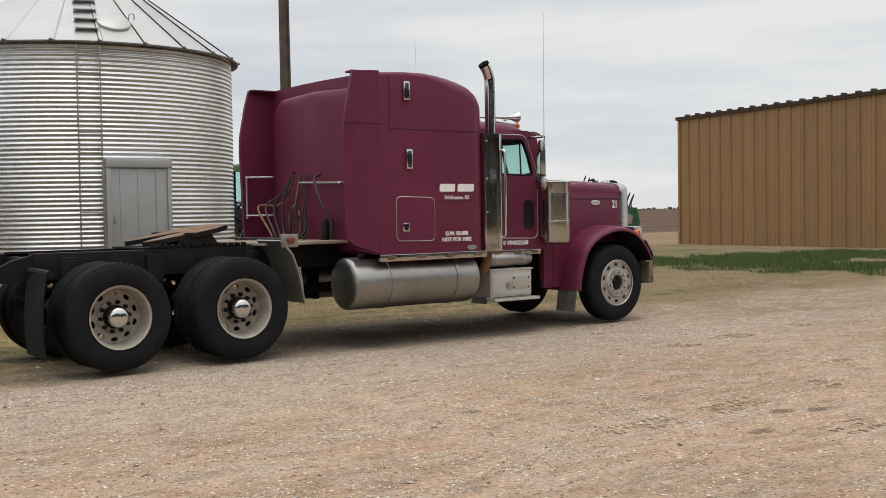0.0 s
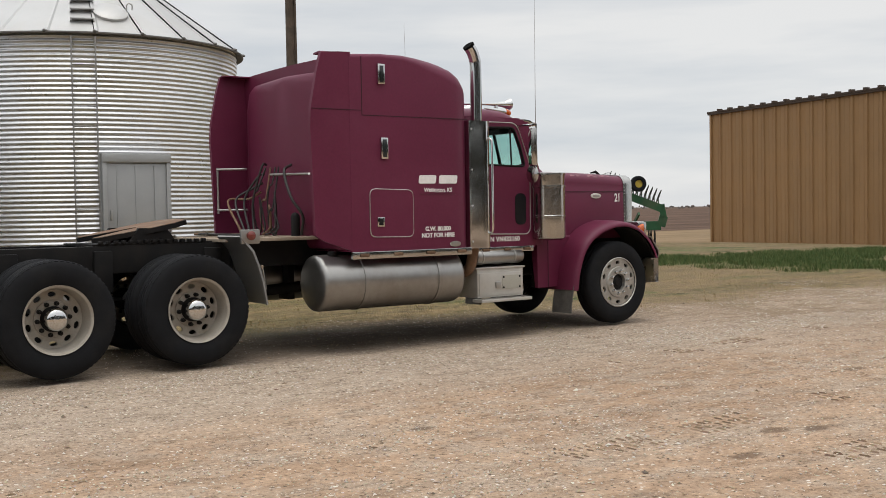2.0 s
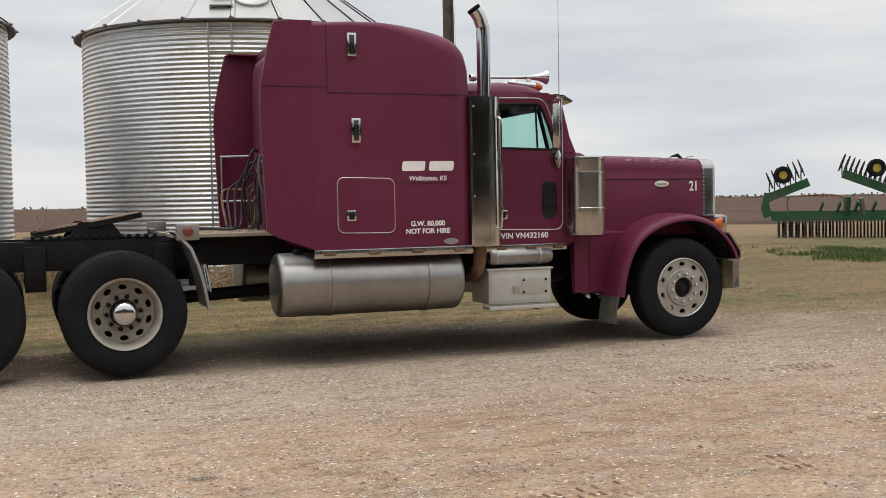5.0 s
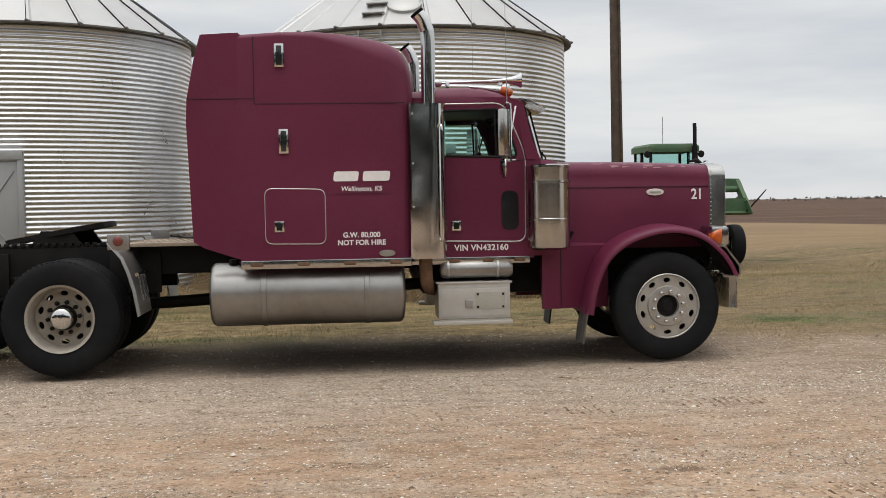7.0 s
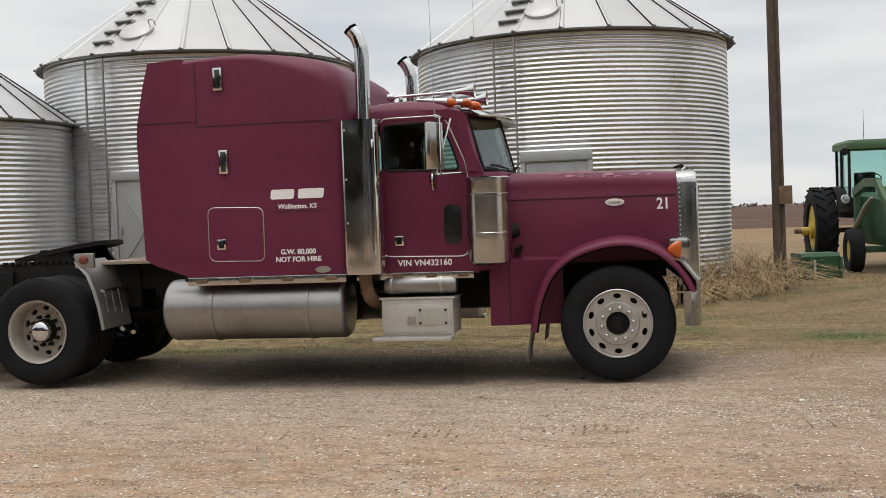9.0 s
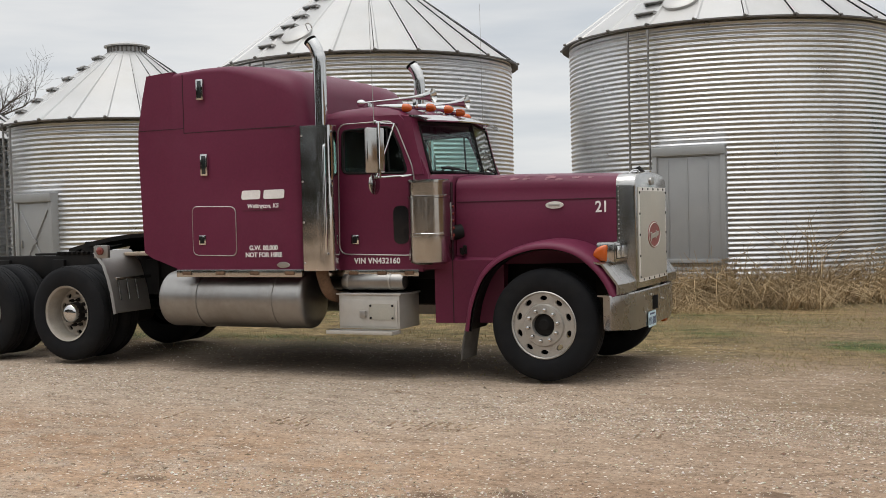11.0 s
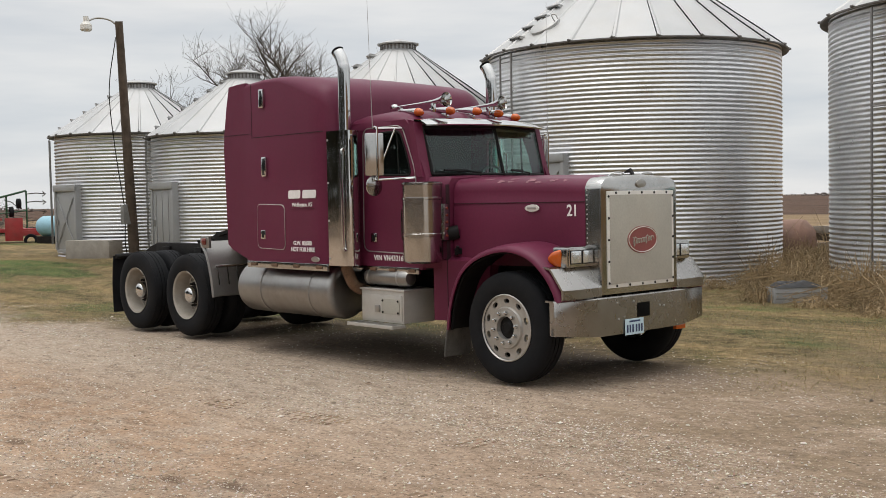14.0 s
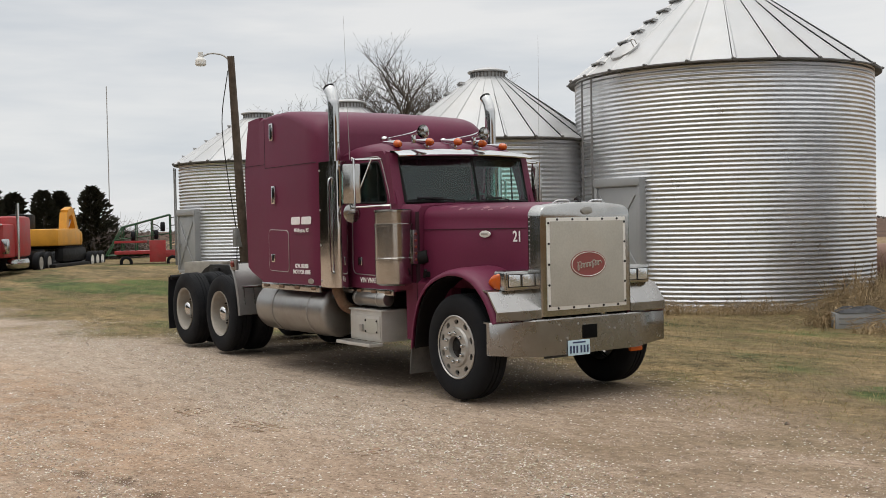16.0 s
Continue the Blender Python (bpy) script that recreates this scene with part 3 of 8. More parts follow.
    m = Matrix.Translation((math.cos(a) * (r + 0.14), math.sin(a) * (r + 0.14), 0)) @ Matrix.Rotation(a + math.pi / 2, 4, "Z")
    ladder_parts = []
    for x in (-0.235, 0.235):
        b2 = bmesh.new()
        box(b2, x - 0.016, x + 0.016, -0.02, 0.02, 0.35, wall - 0.12, 0.003, m)
        ladder_parts.append(b2)
    lad = part("ladder", ladder_parts[0], LADDER, t, "narrow galvanized ladder fixed to the bin wall")
    part("rail", ladder_parts[1], LADDER, lad)
    z = 0.55
    while z < wall - 0.15:
        bm = bmesh.new()
        tube(bm, [m @ V(-0.235, 0, z), m @ V(0.235, 0, z)], 0.013, 6)
        part("rung", bm, LADDER, lad)
        if round(z * 100) % 2 == 0:
            bm = bmesh.new()
            box(bm, -0.255, -0.225, -0.01, 0.16, z - 0.02, z + 0.02, 0, m)
            box(bm, 0.225, 0.255, -0.01, 0.16, z - 0.02, z + 0.02, 0, m)
            part("standoff", bm, LADDER, lad)
        z += 0.42
    tilt = math.atan(slope)
    for k in range(9):
        rad = ro - 0.35 - k * 0.36
        if rad < cap_r + 0.2:
            break
        z = wall - 0.04 + (ro - rad) * slope + 0.03
        mm = Matrix.Translation((math.cos(a) * rad, math.sin(a) * rad, z)) @ Matrix.Rotation(a + math.pi / 2, 4, "Z") @ Matrix.Rotation(-tilt * 0.25, 4, "X")
        bm = bmesh.new()
        box(bm, -0.24, 0.24, -0.07, 0.07, 0.02, 0.045, 0.004, mm)
        box(bm, -0.24, -0.21, -0.05, 0.12, -0.02, 0.03, 0, mm)
        box(bm, 0.21, 0.24, -0.05, 0.12, -0.02, 0.03, 0, mm)
        part("roof_step", bm, ROOF, t)
    if hatch:
        ah = a + 0.19
        rad = ro - 0.72
        z = wall - 0.04 + (ro - rad) * slope
        nrm = V(math.cos(ah) * slope, math.sin(ah) * slope, 1).normalized()
        bm = bmesh.new()
        lathe(bm, [(0.36, -0.03), (0.37, 0.05), (0.33, 0.075), (0.02, 0.09)], V(math.cos(ah) * rad, math.sin(ah) * rad, z), nrm, 28)
        hob = part("roof_hatch", bm, ROOF, t)
        bm = bmesh.new()
        c = V(math.cos(ah + 0.11) * rad, math.sin(ah + 0.11) * rad, z)
        tube(bm, smooth_path([c + nrm * 0.02, c + nrm * 0.24, c + nrm * 0.22 + V(0.1, 0, 0.02), c + nrm * 0.12 + V(0.12, 0, 0)]), 0.012, 6)
        part("hatch_handle", bm, DULL_STEEL, hob)
    bin_door(t, door_style, r, door_deg, door_z, *door_size)
    bm = bmesh.new()
    lathe(bm, [(r + 0.10, -0.35), (r + 0.10, -0.03), (r + 0.07, 0.0), (r - 0.1, 0.005)], seg=64)
    part("foundation", bm, CONCRETE, t)
    return t


grain_bin("tall corrugated galvanized grain bin with ribbed sheet door", 3.56, 5.45, 0, 7.85, 55, 5, "ribs", (-1.14, 15.17, -0.2), door_deg=-92.7, ladder_deg=-108.5, door_size=(1.27, 2.04), door_z=0.71)
grain_bin("tall corrugated galvanized grain bin with cross-braced door", 3.57, 5.48, 0, 7.95, 55, 5, "cross", (-9.83, 14.2, -0.3), door_deg=-88.5, ladder_deg=-105, door_size=(1.26, 1.95), door_z=0.84)
for label, style, at, r, wall_h, peak, door_deg in (("squat corrugated galvanized grain bin with cross-braced door", "cross", (-14.16, 10.28, 0.1), 2.7, 3.68, 5.45, -97),
                                                    ("squat corrugated galvanized grain bin with ribbed sheet door", "ribs", (-19.63, 9.3, 0.22), 2.6, 3.39, 5.05, -90),
                                                    ("squat corrugated galvanized grain bin beside the leaning lamp pole", "cross", (-24.02, 8.45, 0.25), 2.52, 3.57, 5.08, -85)):
    grain_bin(label, r, wall_h, 0, peak, 36, 4, style, at, door_deg=door_deg, ladder_deg=-117, door_size=(1.0, 1.68), door_z=0.22, hatch=False)

# ---- tan steel shed ----
def build_shed():
    t = thing("shed", "long tan ribbed-steel farm shed with dark brown eave trim", "shed", at=(37.0, 28.0, -0.75), turn=-104)
    # along its own x the long wall, y into the building
    length, deep, eave, pitch = 34.8, 16.0, 7.15, 0.87
    for k in range(40):
        x0 = k * pitch
        bm = bmesh.new()
        out = [(x0, 0.0), (x0 + 0.25, 0.0), (x0 + 0.27, -0.02), (x0 + 0.30, 0.0), (x0 + 0.55, 0.0), (x0 + 0.57, -0.02), (x0 + 0.60, 0.0), (x0 + 0.74, 0.0), (x0 + 0.77, -0.075), (x0 + 0.83, -0.075), (x0 + 0.86, 0.0), (x0 + pitch, 0.0)]
        rings(bm, [[V(x, y, 0.05) for x, y in out], [V(x, y, eave) for x, y in out], [V(x, y + 0.04, eave) for x, y in out], [V(x, y + 0.04, 0.05) for x, y in out]], close=False, cap=False)
        part("wall_sheet", bm, TAN_STEEL, t, smooth=0)
        bm = bmesh.new()
        box(bm, x0 + 0.72, x0 + 0.88, -0.2, 0.05, eave + 0.02, eave + 0.14)
        part("roof_rib_end", bm, BROWN_TRIM, t, smooth=0)
    for name, dims in (("end_wall", (-0.02, 0.06, 0.05, deep)), ("end_wall", (length, length + 0.06, 0, deep)), ("rear_wall", (0, length, deep - 0.05, deep))):
        bm = bmesh.new()
        box(bm, *dims, 0.05, eave - 0.9)
        part(name, bm, TAN_STEEL, t)
    bm = bmesh.new()
    box(bm, -0.08, 0.06, -0.09, 0.08, 0.03, eave, 0.008)
    part("corner_trim", bm, TAN_STEEL, t)
    bm = bmesh.new()
    box(bm, -0.2, length + 0.1, -0.13, 0.05, eave - 0.12, eave + 0.06, 0.01)
    part("eave_trim", bm, BROWN_TRIM, t)
    bm = bmesh.new()
    rings(bm, [[V(x, -0.16, eave + 0.05), V(x, deep + 0.14, eave - 0.8), V(x, deep + 0.14, eave - 0.9), V(x, -0.16, eave - 0.02)] for x in (-0.2, length + 0.2)])
    bmesh.ops.recalc_face_normals(bm, faces=bm.faces)
    part("roof", bm, BROWN_TRIM, t)


build_shed()


# ---- wooden poles ----
def wooden_pole(label, foot, top, r0=0.16, r1=0.11):
    t = thing("utility_pole", label, "pole", at=foot)
    d = V(*top) - V(*foot)
    bm = bmesh.new()
    tube(bm, [V(0, 0, -0.3)] + [d * k / 8 for k in range(9)], [r0] + [r0 + (r1 - r0) * k / 8 for k in range(9)], 14)
    part("post", bm, POLE_WOOD, t)
    return t, d


pole, pd = wooden_pole("weathered brown wooden pole with a fuse box", (3.2, 12.9, -0.3), (3.16, 12.9, 9.6), 0.135, 0.11)
bm = bmesh.new()
box(bm, -0.02, 0.24, -0.29, -0.11, 1.82, 2.2, 0.01)
part("fuse_box", bm, RUST, pole)
bm = bmesh.new()
tube(bm, [V(0.07, -0.15, 0.1), V(0.07, -0.15, 1.82)], 0.025, 8)
tube(bm, [V(0.07, -0.15, 2.2), V(0.05, -0.14, 4.0), V(0.02, -0.125, 9.2)], 0.025, 6)
part("conduit", bm, POLE_WOOD, pole)

lpole, ld = wooden_pole("leaning wooden pole with a yard lamp on a curved arm", (-21.3, 6.65, 0.2), (-20.45, 5.95, 6.62), 0.15, 0.10)
tip = V(0.85, -0.7, 6.37)
bm = bmesh.new()
tube(bm, smooth_path([tip + V(0, 0, -0.1), tip + V(-0.12, -0.2, 0.08), tip + V(-0.25, -0.5, 0.12), tip + V(-0.3, -0.75, 0.02)]), 0.025, 8)
lamp_arm = part("lamp_arm", bm, DULL_STEEL, lpole)
bm = bmesh.new()
lathe(bm, [(0.07, 0.14), (0.08, 0.0), (0.15, -0.08), (0.155, -0.2), (0.12, -0.24), (0.01, -0.25)], tip + V(-0.3, -0.78, 0.0), (0, 0, 1), 20)
part("lamp_head", bm, VINYL_EDGE, lpole, "pale bowl-shaped yard lamp")
bm = bmesh.new()
box(bm, 0.06, 0.24, -0.42, -0.2, 1.0, 1.55, 0.01)
part("meter_box", bm, LADDER, lpole)
bm = bmesh.new()
tube(bm, smooth_path([V(0.15, -0.34, 1.5), V(0.28, -0.62, 3.0), V(0.5, -0.86, 4.6), V(0.8, -0.78, 6.0)]), 0.014, 6)
tube(bm, smooth_path([V(0.15, -0.33, 1.0), V(0.1, -0.32, 0.5), V(0.02, -0.2, 0.0)]), 0.014, 6)
part("drop_wire", bm, HOSE, lpole)

# ---- highway tractor: x ahead, y to its left, front axle at x = 0 ----
truck = thing("semi_truck", "faded maroon conventional semi truck with sleeper and chrome stacks", "truck", turn=-0.9)


def tyre_profile(r, w, rim):
    """Half a tyre's section, as radius and offset from its middle plane."""
    h = w / 2
    return [(rim, -h * 0.80), (rim + 0.03, -h * 0.95), (r - 0.13, -h * 1.05), (r - 0.06, -h * 1.0), (r - 0.022, -h * 0.88), (r - 0.006, -h * 0.74), (r, -h * 0.5), (r, 0), (r, h * 0.5), (r - 0.006, h * 0.74), (r - 0.022, h * 0.88), (r - 0.06, h * 1.0), (r - 0.13, h * 1.05), (rim + 0.03, h * 0.95), (rim, h * 0.80)]


def tyre(parent, c, side, r=0.515, w=0.275, rim=0.29, lugs=False):
    bm = bmesh.new()
    d = (0, side, 0)
    prof = tyre_profile(r, w, rim)
    grooves = []
    for q in prof[:7]:
        grooves.append(q)
    for o in (-0.072, -0.024, 0.024, 0.072):
        grooves += [(r, o - 0.006), (r - 0.014, o - 0.004), (r - 0.014, o + 0.004), (r, o + 0.006)]
    grooves += prof[8:]
    lathe(bm, grooves, c, d, 56, cap=False)
    t = part("tyre", bm, RUBBER, parent, "worn black tyre dusted with dirt", 40)
    if lugs:
        for k in range(64):
            a = 2 * math.pi * k / 64
            for s in (-1, 1):
                m = Matrix.Translation(c) @ Matrix.Rotation(a, 4, "Y") @ Matrix.Translation((0, s * w * 0.35, r - 0.008))
                b2 = bmesh.new()
                box(b2, -0.015, 0.015, -w * 0.06, w * 0.06, -0.012, 0.0005, 0, m)
                part("tread_lug", b2, RUBBER, t, smooth=0)
    return t


def disc_with_holes(bm, c, side, y, r_in, r_out, holes, hole_r, hole_at, thick=0.015):
    """A wheel disc with oval hand holes round it."""
    seg = holes * 8
    loops = [[], [], [], []]
    for k in range(seg):
        a = 2 * math.pi * k / seg
        loops[0].append(V(c[0] + math.cos(a) * r_in, y, c[2] + math.sin(a) * r_in))
    # rings: inner, the band with holes as separate cells, outer
    inner, outer = [], []
    for k in range(seg):
        a = 2 * math.pi * k / seg
        inner.append(bm.verts.new((c[0] + math.cos(a) * r_in, y, c[2] + math.sin(a) * r_in)))
        outer.append(bm.verts.new((c[0] + math.cos(a) * r_out, y, c[2] + math.sin(a) * r_out)))
    for h in range(holes):
        ks = [h * 8 + i for i in range(9)]
        mid = 2 * math.pi * (h + 0.5) / holes
        ring_ = []
        cx, cz = c[0] + math.cos(mid) * hole_at, c[2] + math.sin(mid) * hole_at
        u, v = V(-math.sin(mid), 0, math.cos(mid)), V(math.cos(mid), 0, math.sin(mid))
        pts = [V(cx, y, cz) + u * math.cos(b) * hole_r * 1.55 + v * math.sin(b) * hole_r for b in (2 * math.pi * q / 18 for q in range(18))]
        ring_ = [bm.verts.new(p) for p in pts]
        back = [bm.verts.new(p - V(0, side * 0.03, 0)) for p in pts]
        for q in range(18):
            bm.faces.new((ring_[q], ring_[(q + 1) % 18], back[(q + 1) % 18], back[q]))
        # cell boundary, anticlockwise from the inner arc's start
        cell = [inner[k % seg] for k in ks] + [outer[k % seg] for k in reversed(ks)]
        edges = []
        for i in range(len(cell)):
            a_, b_ = cell[i], cell[(i + 1) % len(cell)]
            e = bm.edges.get((a_, b_)) or bm.edges.new((a_, b_))
            edges.append(e)
        for q in range(18):
            edges.append(bm.edges.get((ring_[q], ring_[(q + 1) % 18])))
        bmesh.ops.triangle_fill(bm, edges=edges, use_beauty=True)
    return bm


def front_wheel(side):
    c = V(0, side * 0.915, 0.518)
    w = part("front_wheel", lathe(bmesh.new(), [(0.27, -0.12), (0.27, 0.02)], c, (0, side, 0), 40, cap=False), BLACK, truck, "cast aluminium front wheel with ten oval hand holes")
    tyre(w, c, side)
    y = c.y + side * 0.118
    bm = bmesh.new()
    lathe(bm, [(0.285, 0.06), (0.308, 0.125), (0.311, 0.132), (0.302, 0.138), (0.293, 0.128)], c, (0, side, 0), 60, cap=False)
    disc_with_holes(bm, c, side, y, 0.195, 0.295, 10, 0.0225, 0.247)
    lathe(bm, [(0.197, 0.116), (0.186, 0.138), (0.108, 0.142), (0.102, 0.10), (0.097, 0.05)], c, (0, side, 0), 48, cap=False)
    part("rim", bm, WHEEL, w, "", 30)
    bm = bmesh.new()
    lathe(bm, [(0.103, 0.06), (0.10, 0.10), (0.088, 0.107), (0.06, 0.112), (0.045, 0.127), (0.01, 0.13)], c, (0, side, 0), 28)
    part("hub", bm, BLACK, w, "dark oily hub with bolted cap")
    for k in range(10):
        a = 2 * math.pi * k / 10 + 0.16
        bm = bmesh.new()
        lathe(bm, [(0.021, 0.138), (0.020, 0.158), (0.015, 0.17), (0.004, 0.176)], c + V(math.cos(a) * 0.143, 0, math.sin(a) * 0.143), (0, side, 0), 10)
        part("lug_nut", bm, CHROME, w)


def rear_wheel(x, side):
    c = V(x, side * 0.985, 0.545)
    w = part("rear_wheel", lathe(bmesh.new(), [(0.27, -0.36), (0.27, -0.05)], c, (0, side, 0), 32, cap=False), BLACK, truck, "deep-dished dusty steel dual wheel with chrome hub cap")
    tyre(w, c, side, r=0.53, lugs=True)
    tyre(w, V(x, side * 0.645, 0.545), side, r=0.53)
    bm = bmesh.new()
    lathe(bm, [(0.305, 0.135), (0.311, 0.14), (0.311, 0.13), (0.288, 0.12), (0.275, 0.05), (0.268, -0.04)], c, (0, side, 0), 56, cap=False)
    lathe(bm, [(0.305, 0.135), (0.292, 0.128), (0.284, 0.10), (0.268, -0.03), (0.262, -0.052)], c, (0, side, 0), 56, cap=False)
    disc_with_holes(bm, c, side, c.y - side * 0.05, 0.17, 0.264, 10, 0.0235, 0.222)
    lathe(bm, [(0.172, -0.052), (0.166, -0.035), (0.11, -0.03), (0.1, -0.05)], c, (0, side, 0), 40, cap=False)
    part("rim", bm, REAR_WHEEL, w, "", 30)
    bm = bmesh.new()
    lathe(bm, [(0.118, -0.05), (0.112, 0.03), (0.104, 0.045), (0.09, 0.05)], c, (0, side, 0), 28)
    part("hub", bm, BLACK, w)
    bm = bmesh.new()
    lathe(bm, [(0.102, 0.04), (0.101, 0.085), (0.092, 0.10), (0.066, 0.114), (0.03, 0.12), (0.003, 0.122)], c, (0, side, 0), 28)
    part("hub_cap", bm, CHROME, w, "domed chrome hub cap")
    for k in range(10):
        a = 2 * math.pi * k / 10 + 0.1
        bm = bmesh.new()
        lathe(bm, [(0.021, -0.035), (0.02, 0.0), (0.012, 0.004), (0.011, 0.03), (0.003, 0.032)], c + V(math.cos(a) * 0.143, 0, math.sin(a) * 0.143), (0, side, 0), 8)
        part("lug_nut", bm, BLACK, w)


AXLES = (-5.62, -6.94)
for s in (-1, 1):
    front_wheel(s)
    for x in AXLES:
        rear_wheel(x, s)

# chassis
for s in (-1, 1):
    bm = bmesh.new()
    box(bm, -7.55, 0.45, s * 0.43 - 0.04, s * 0.43 + 0.04, 0.90, 1.165, 0.008)
    box(bm, -7.55, 0.45, s * 0.40 - 0.06, s * 0.40 + 0.06, 1.145, 1.166)
    box(bm, -7.55, 0.45, s * 0.40 - 0.06, s * 0.40 + 0.06, 0.90, 0.92)
    part("frame_rail", bm, BLACK, truck)
    for x in (-7.2, -6.32, -5.2, -4.9):
        bm = bmesh.new()
        box(bm, x - 0.09, x + 0.09, s * 0.49 - 0.025, s * 0.49 + 0.025, 0.72, 1.12, 0.012)
        part("spring_bracket", bm, BLACK, truck)
    for x in AXLES:
        bm = bmesh.new()
        tube(bm, [V(x + dx, s * 0.5, 0.66 - 0.16 * (1 - (dx / 0.5) ** 2) + 0.02) for dx in (-0.5, -0.25, 0, 0.25, 0.5)], 0.045, 6)
        part("leaf_spring", bm, BLACK, truck)
for x in (-7.5, -6.6, -5.4, -4.4, -3.2, -1.6, 0.3):
    bm = bmesh.new()
    box(bm, x - 0.05, x + 0.05, -0.42, 0.42, 0.94, 1.12, 0.01)
    part("cross_member", bm, BLACK, truck)
for x in AXLES:
    bm = bmesh.new()
    tube(bm, [V(x, -0.8, 0.54), V(x, -0.3, 0.54), V(x, -0.16, 0.54), V(x, 0.16, 0.54), V(x, 0.3, 0.54), V(x, 0.8, 0.54)], [0.07, 0.08, 0.2, 0.2, 0.08, 0.07], 14)
    part("drive_axle", bm, BLACK, truck)
bm = bmesh.new()
tube(bm, [V(0, -0.95, 0.5), V(0, -0.5, 0.42), V(0, 0.5, 0.42), V(0, 0.95, 0.5)], 0.055, 8)
part("front_axle", bm, BLACK, truck)
bm = bmesh.new()
tube(bm, [V(-5.5, 0, 0.55), V(-2.2, 0, 0.72)], 0.06, 12)
part("drive_shaft", bm, BLACK, truck)
bm = bmesh.new()
box(bm, -2.3, -0.7, -0.35, 0.35, 0.62, 1.0, 0.08)
box(bm, -0.75, 0.3, -0.35, 0.35, 0.6, 1.15, 0.08)
part("engine", bm, BLACK, truck)
# kinked rear end of the frame
bm = bmesh.new()
for s in (-1, 1):
    plate(bm, [(-8.0, 0.88), (-7.5, 0.9), (-7.5, 1.166), (-7.75, 1.1), (-8.0, 0.98)], 0.06, m=Matrix.Translation((0, s * 0.43 - 0.03, 0)))
box(bm, -8.02, -7.94, -0.46, 0.46, 0.86, 0.99, 0.01)
part("rear_tail", bm, BLACK, truck)
for s in (-1, 1):
    bm = bmesh.new()
    tube(bm, smooth_path([V(-7.59, s * 0.45, 1.0), V(-7.59, s * 0.8, 1.0), V(-7.59, s * 1.08, 0.99)]), 0.035, 8)
    part("flap_hanger", bm, BLACK, truck)
    bm = bmesh.new()
    rings(bm, [[V(-7.59 - 0.05 * math.sin(z * 3.2) - 0.03 * j, s * (0.48 + 0.62 * j), 1.0 - z) for j in (0, 0.33, 0.66, 1)] + [V(-7.605 - 0.05 * math.sin(z * 3.2) - 0.03 * j, s * (0.48 + 0.62 * j), 1.0 - z) for j in (1, 0.66, 0.33, 0)] for z in (0, 0.2, 0.4, 0.6, 0.8)])
    bmesh.ops.recalc_face_normals(bm, faces=bm.faces)
    part("mud_flap", bm, RUBBER, truck, "curled black rubber mud flap")

# fifth wheel, tilted back
m5 = Matrix.Translation((-5.80, 0, 1.285)) @ Matrix.Rotation(radians(-10), 4, "Y") @ Matrix.Diagonal((0.82, 1, 1, 1))
bm = bmesh.new()
outl = [(0.52, -0.30), (0.56, -0.1), (0.56, 0.1), (0.52, 0.30), (0.3, 0.45), (0.0, 0.47), (-0.25, 0.42), (-0.62, 0.34), (-0.66, 0.22), (-0.2, 0.06), (-0.05, 0.07), (0.02, 0.0), (-0.05, -0.07), (-0.2, -0.06), (-0.66, -0.22), (-0.62, -0.34), (-0.25, -0.42), (0.0, -0.47), (0.3, -0.45)]
plate(bm, outl, 0.045, m=m5 @ Matrix.Rotation(radians(90), 4, "X"))
fifth = part("fifth_wheel", bm, BLACK, truck, "greasy black fifth wheel plate tilted backwards with a rusted top")
bm = bmesh.new()
plate(bm, [(x * 0.97, y * 0.97) for x, y in outl], 0.004, m=m5 @ Matrix.Translation((0, 0, 0.047)) @ Matrix.Rotation(radians(90), 4, "X"))
part("top_skin", bm, RUST, fifth, "dry rusted grease on the plate")
for s in (-1, 1):
    bm = bmesh.new()
    plate(bm, [(-0.3, -0.16), (0.3, -0.16), (0.14, 0.06), (-0.14, 0.06)], 0.05, m=Matrix.Translation((-5.80, s * 0.42 - 0.025, 1.27)))
    part("pivot_bracket", bm, BLACK, fifth)
bm = bmesh.new()
box(bm, -6.4, -5.18, -0.46, 0.46, 1.166, 1.185)
part("mounting_plate", bm, BLACK, fifth)
for k in range(15):
    bm = bmesh.new()
    box(bm, -6.35 + k * 0.075, -6.315 + k * 0.075, -0.5, -0.44, 1.185, 1.215, 0.004)
    part("slide_tooth", bm, BLACK, fifth)

# deck plate behind the sleeper
bm = bmesh.new()
box(bm, -5.15, -4.02, -0.72, 0.72, 1.17, 1.205, 0.006)
deck = part("deck_plate", bm, DECK, truck, "dirty tread-plate deck behind the sleeper")
bm = bmesh.new()
for i in range(14):
    for j in range(18):
        x, y = -5.1 + i * 0.078, -0.68 + j * 0.08
        if (i + j) % 2 == 0:
            box(bm, x - 0.018, x + 0.018, y - 0.006, y + 0.006, 1.205, 1.209)
ob = part("tread_pattern", bm, DECK, deck, smooth=0)
ob["kind"] = "stuff"

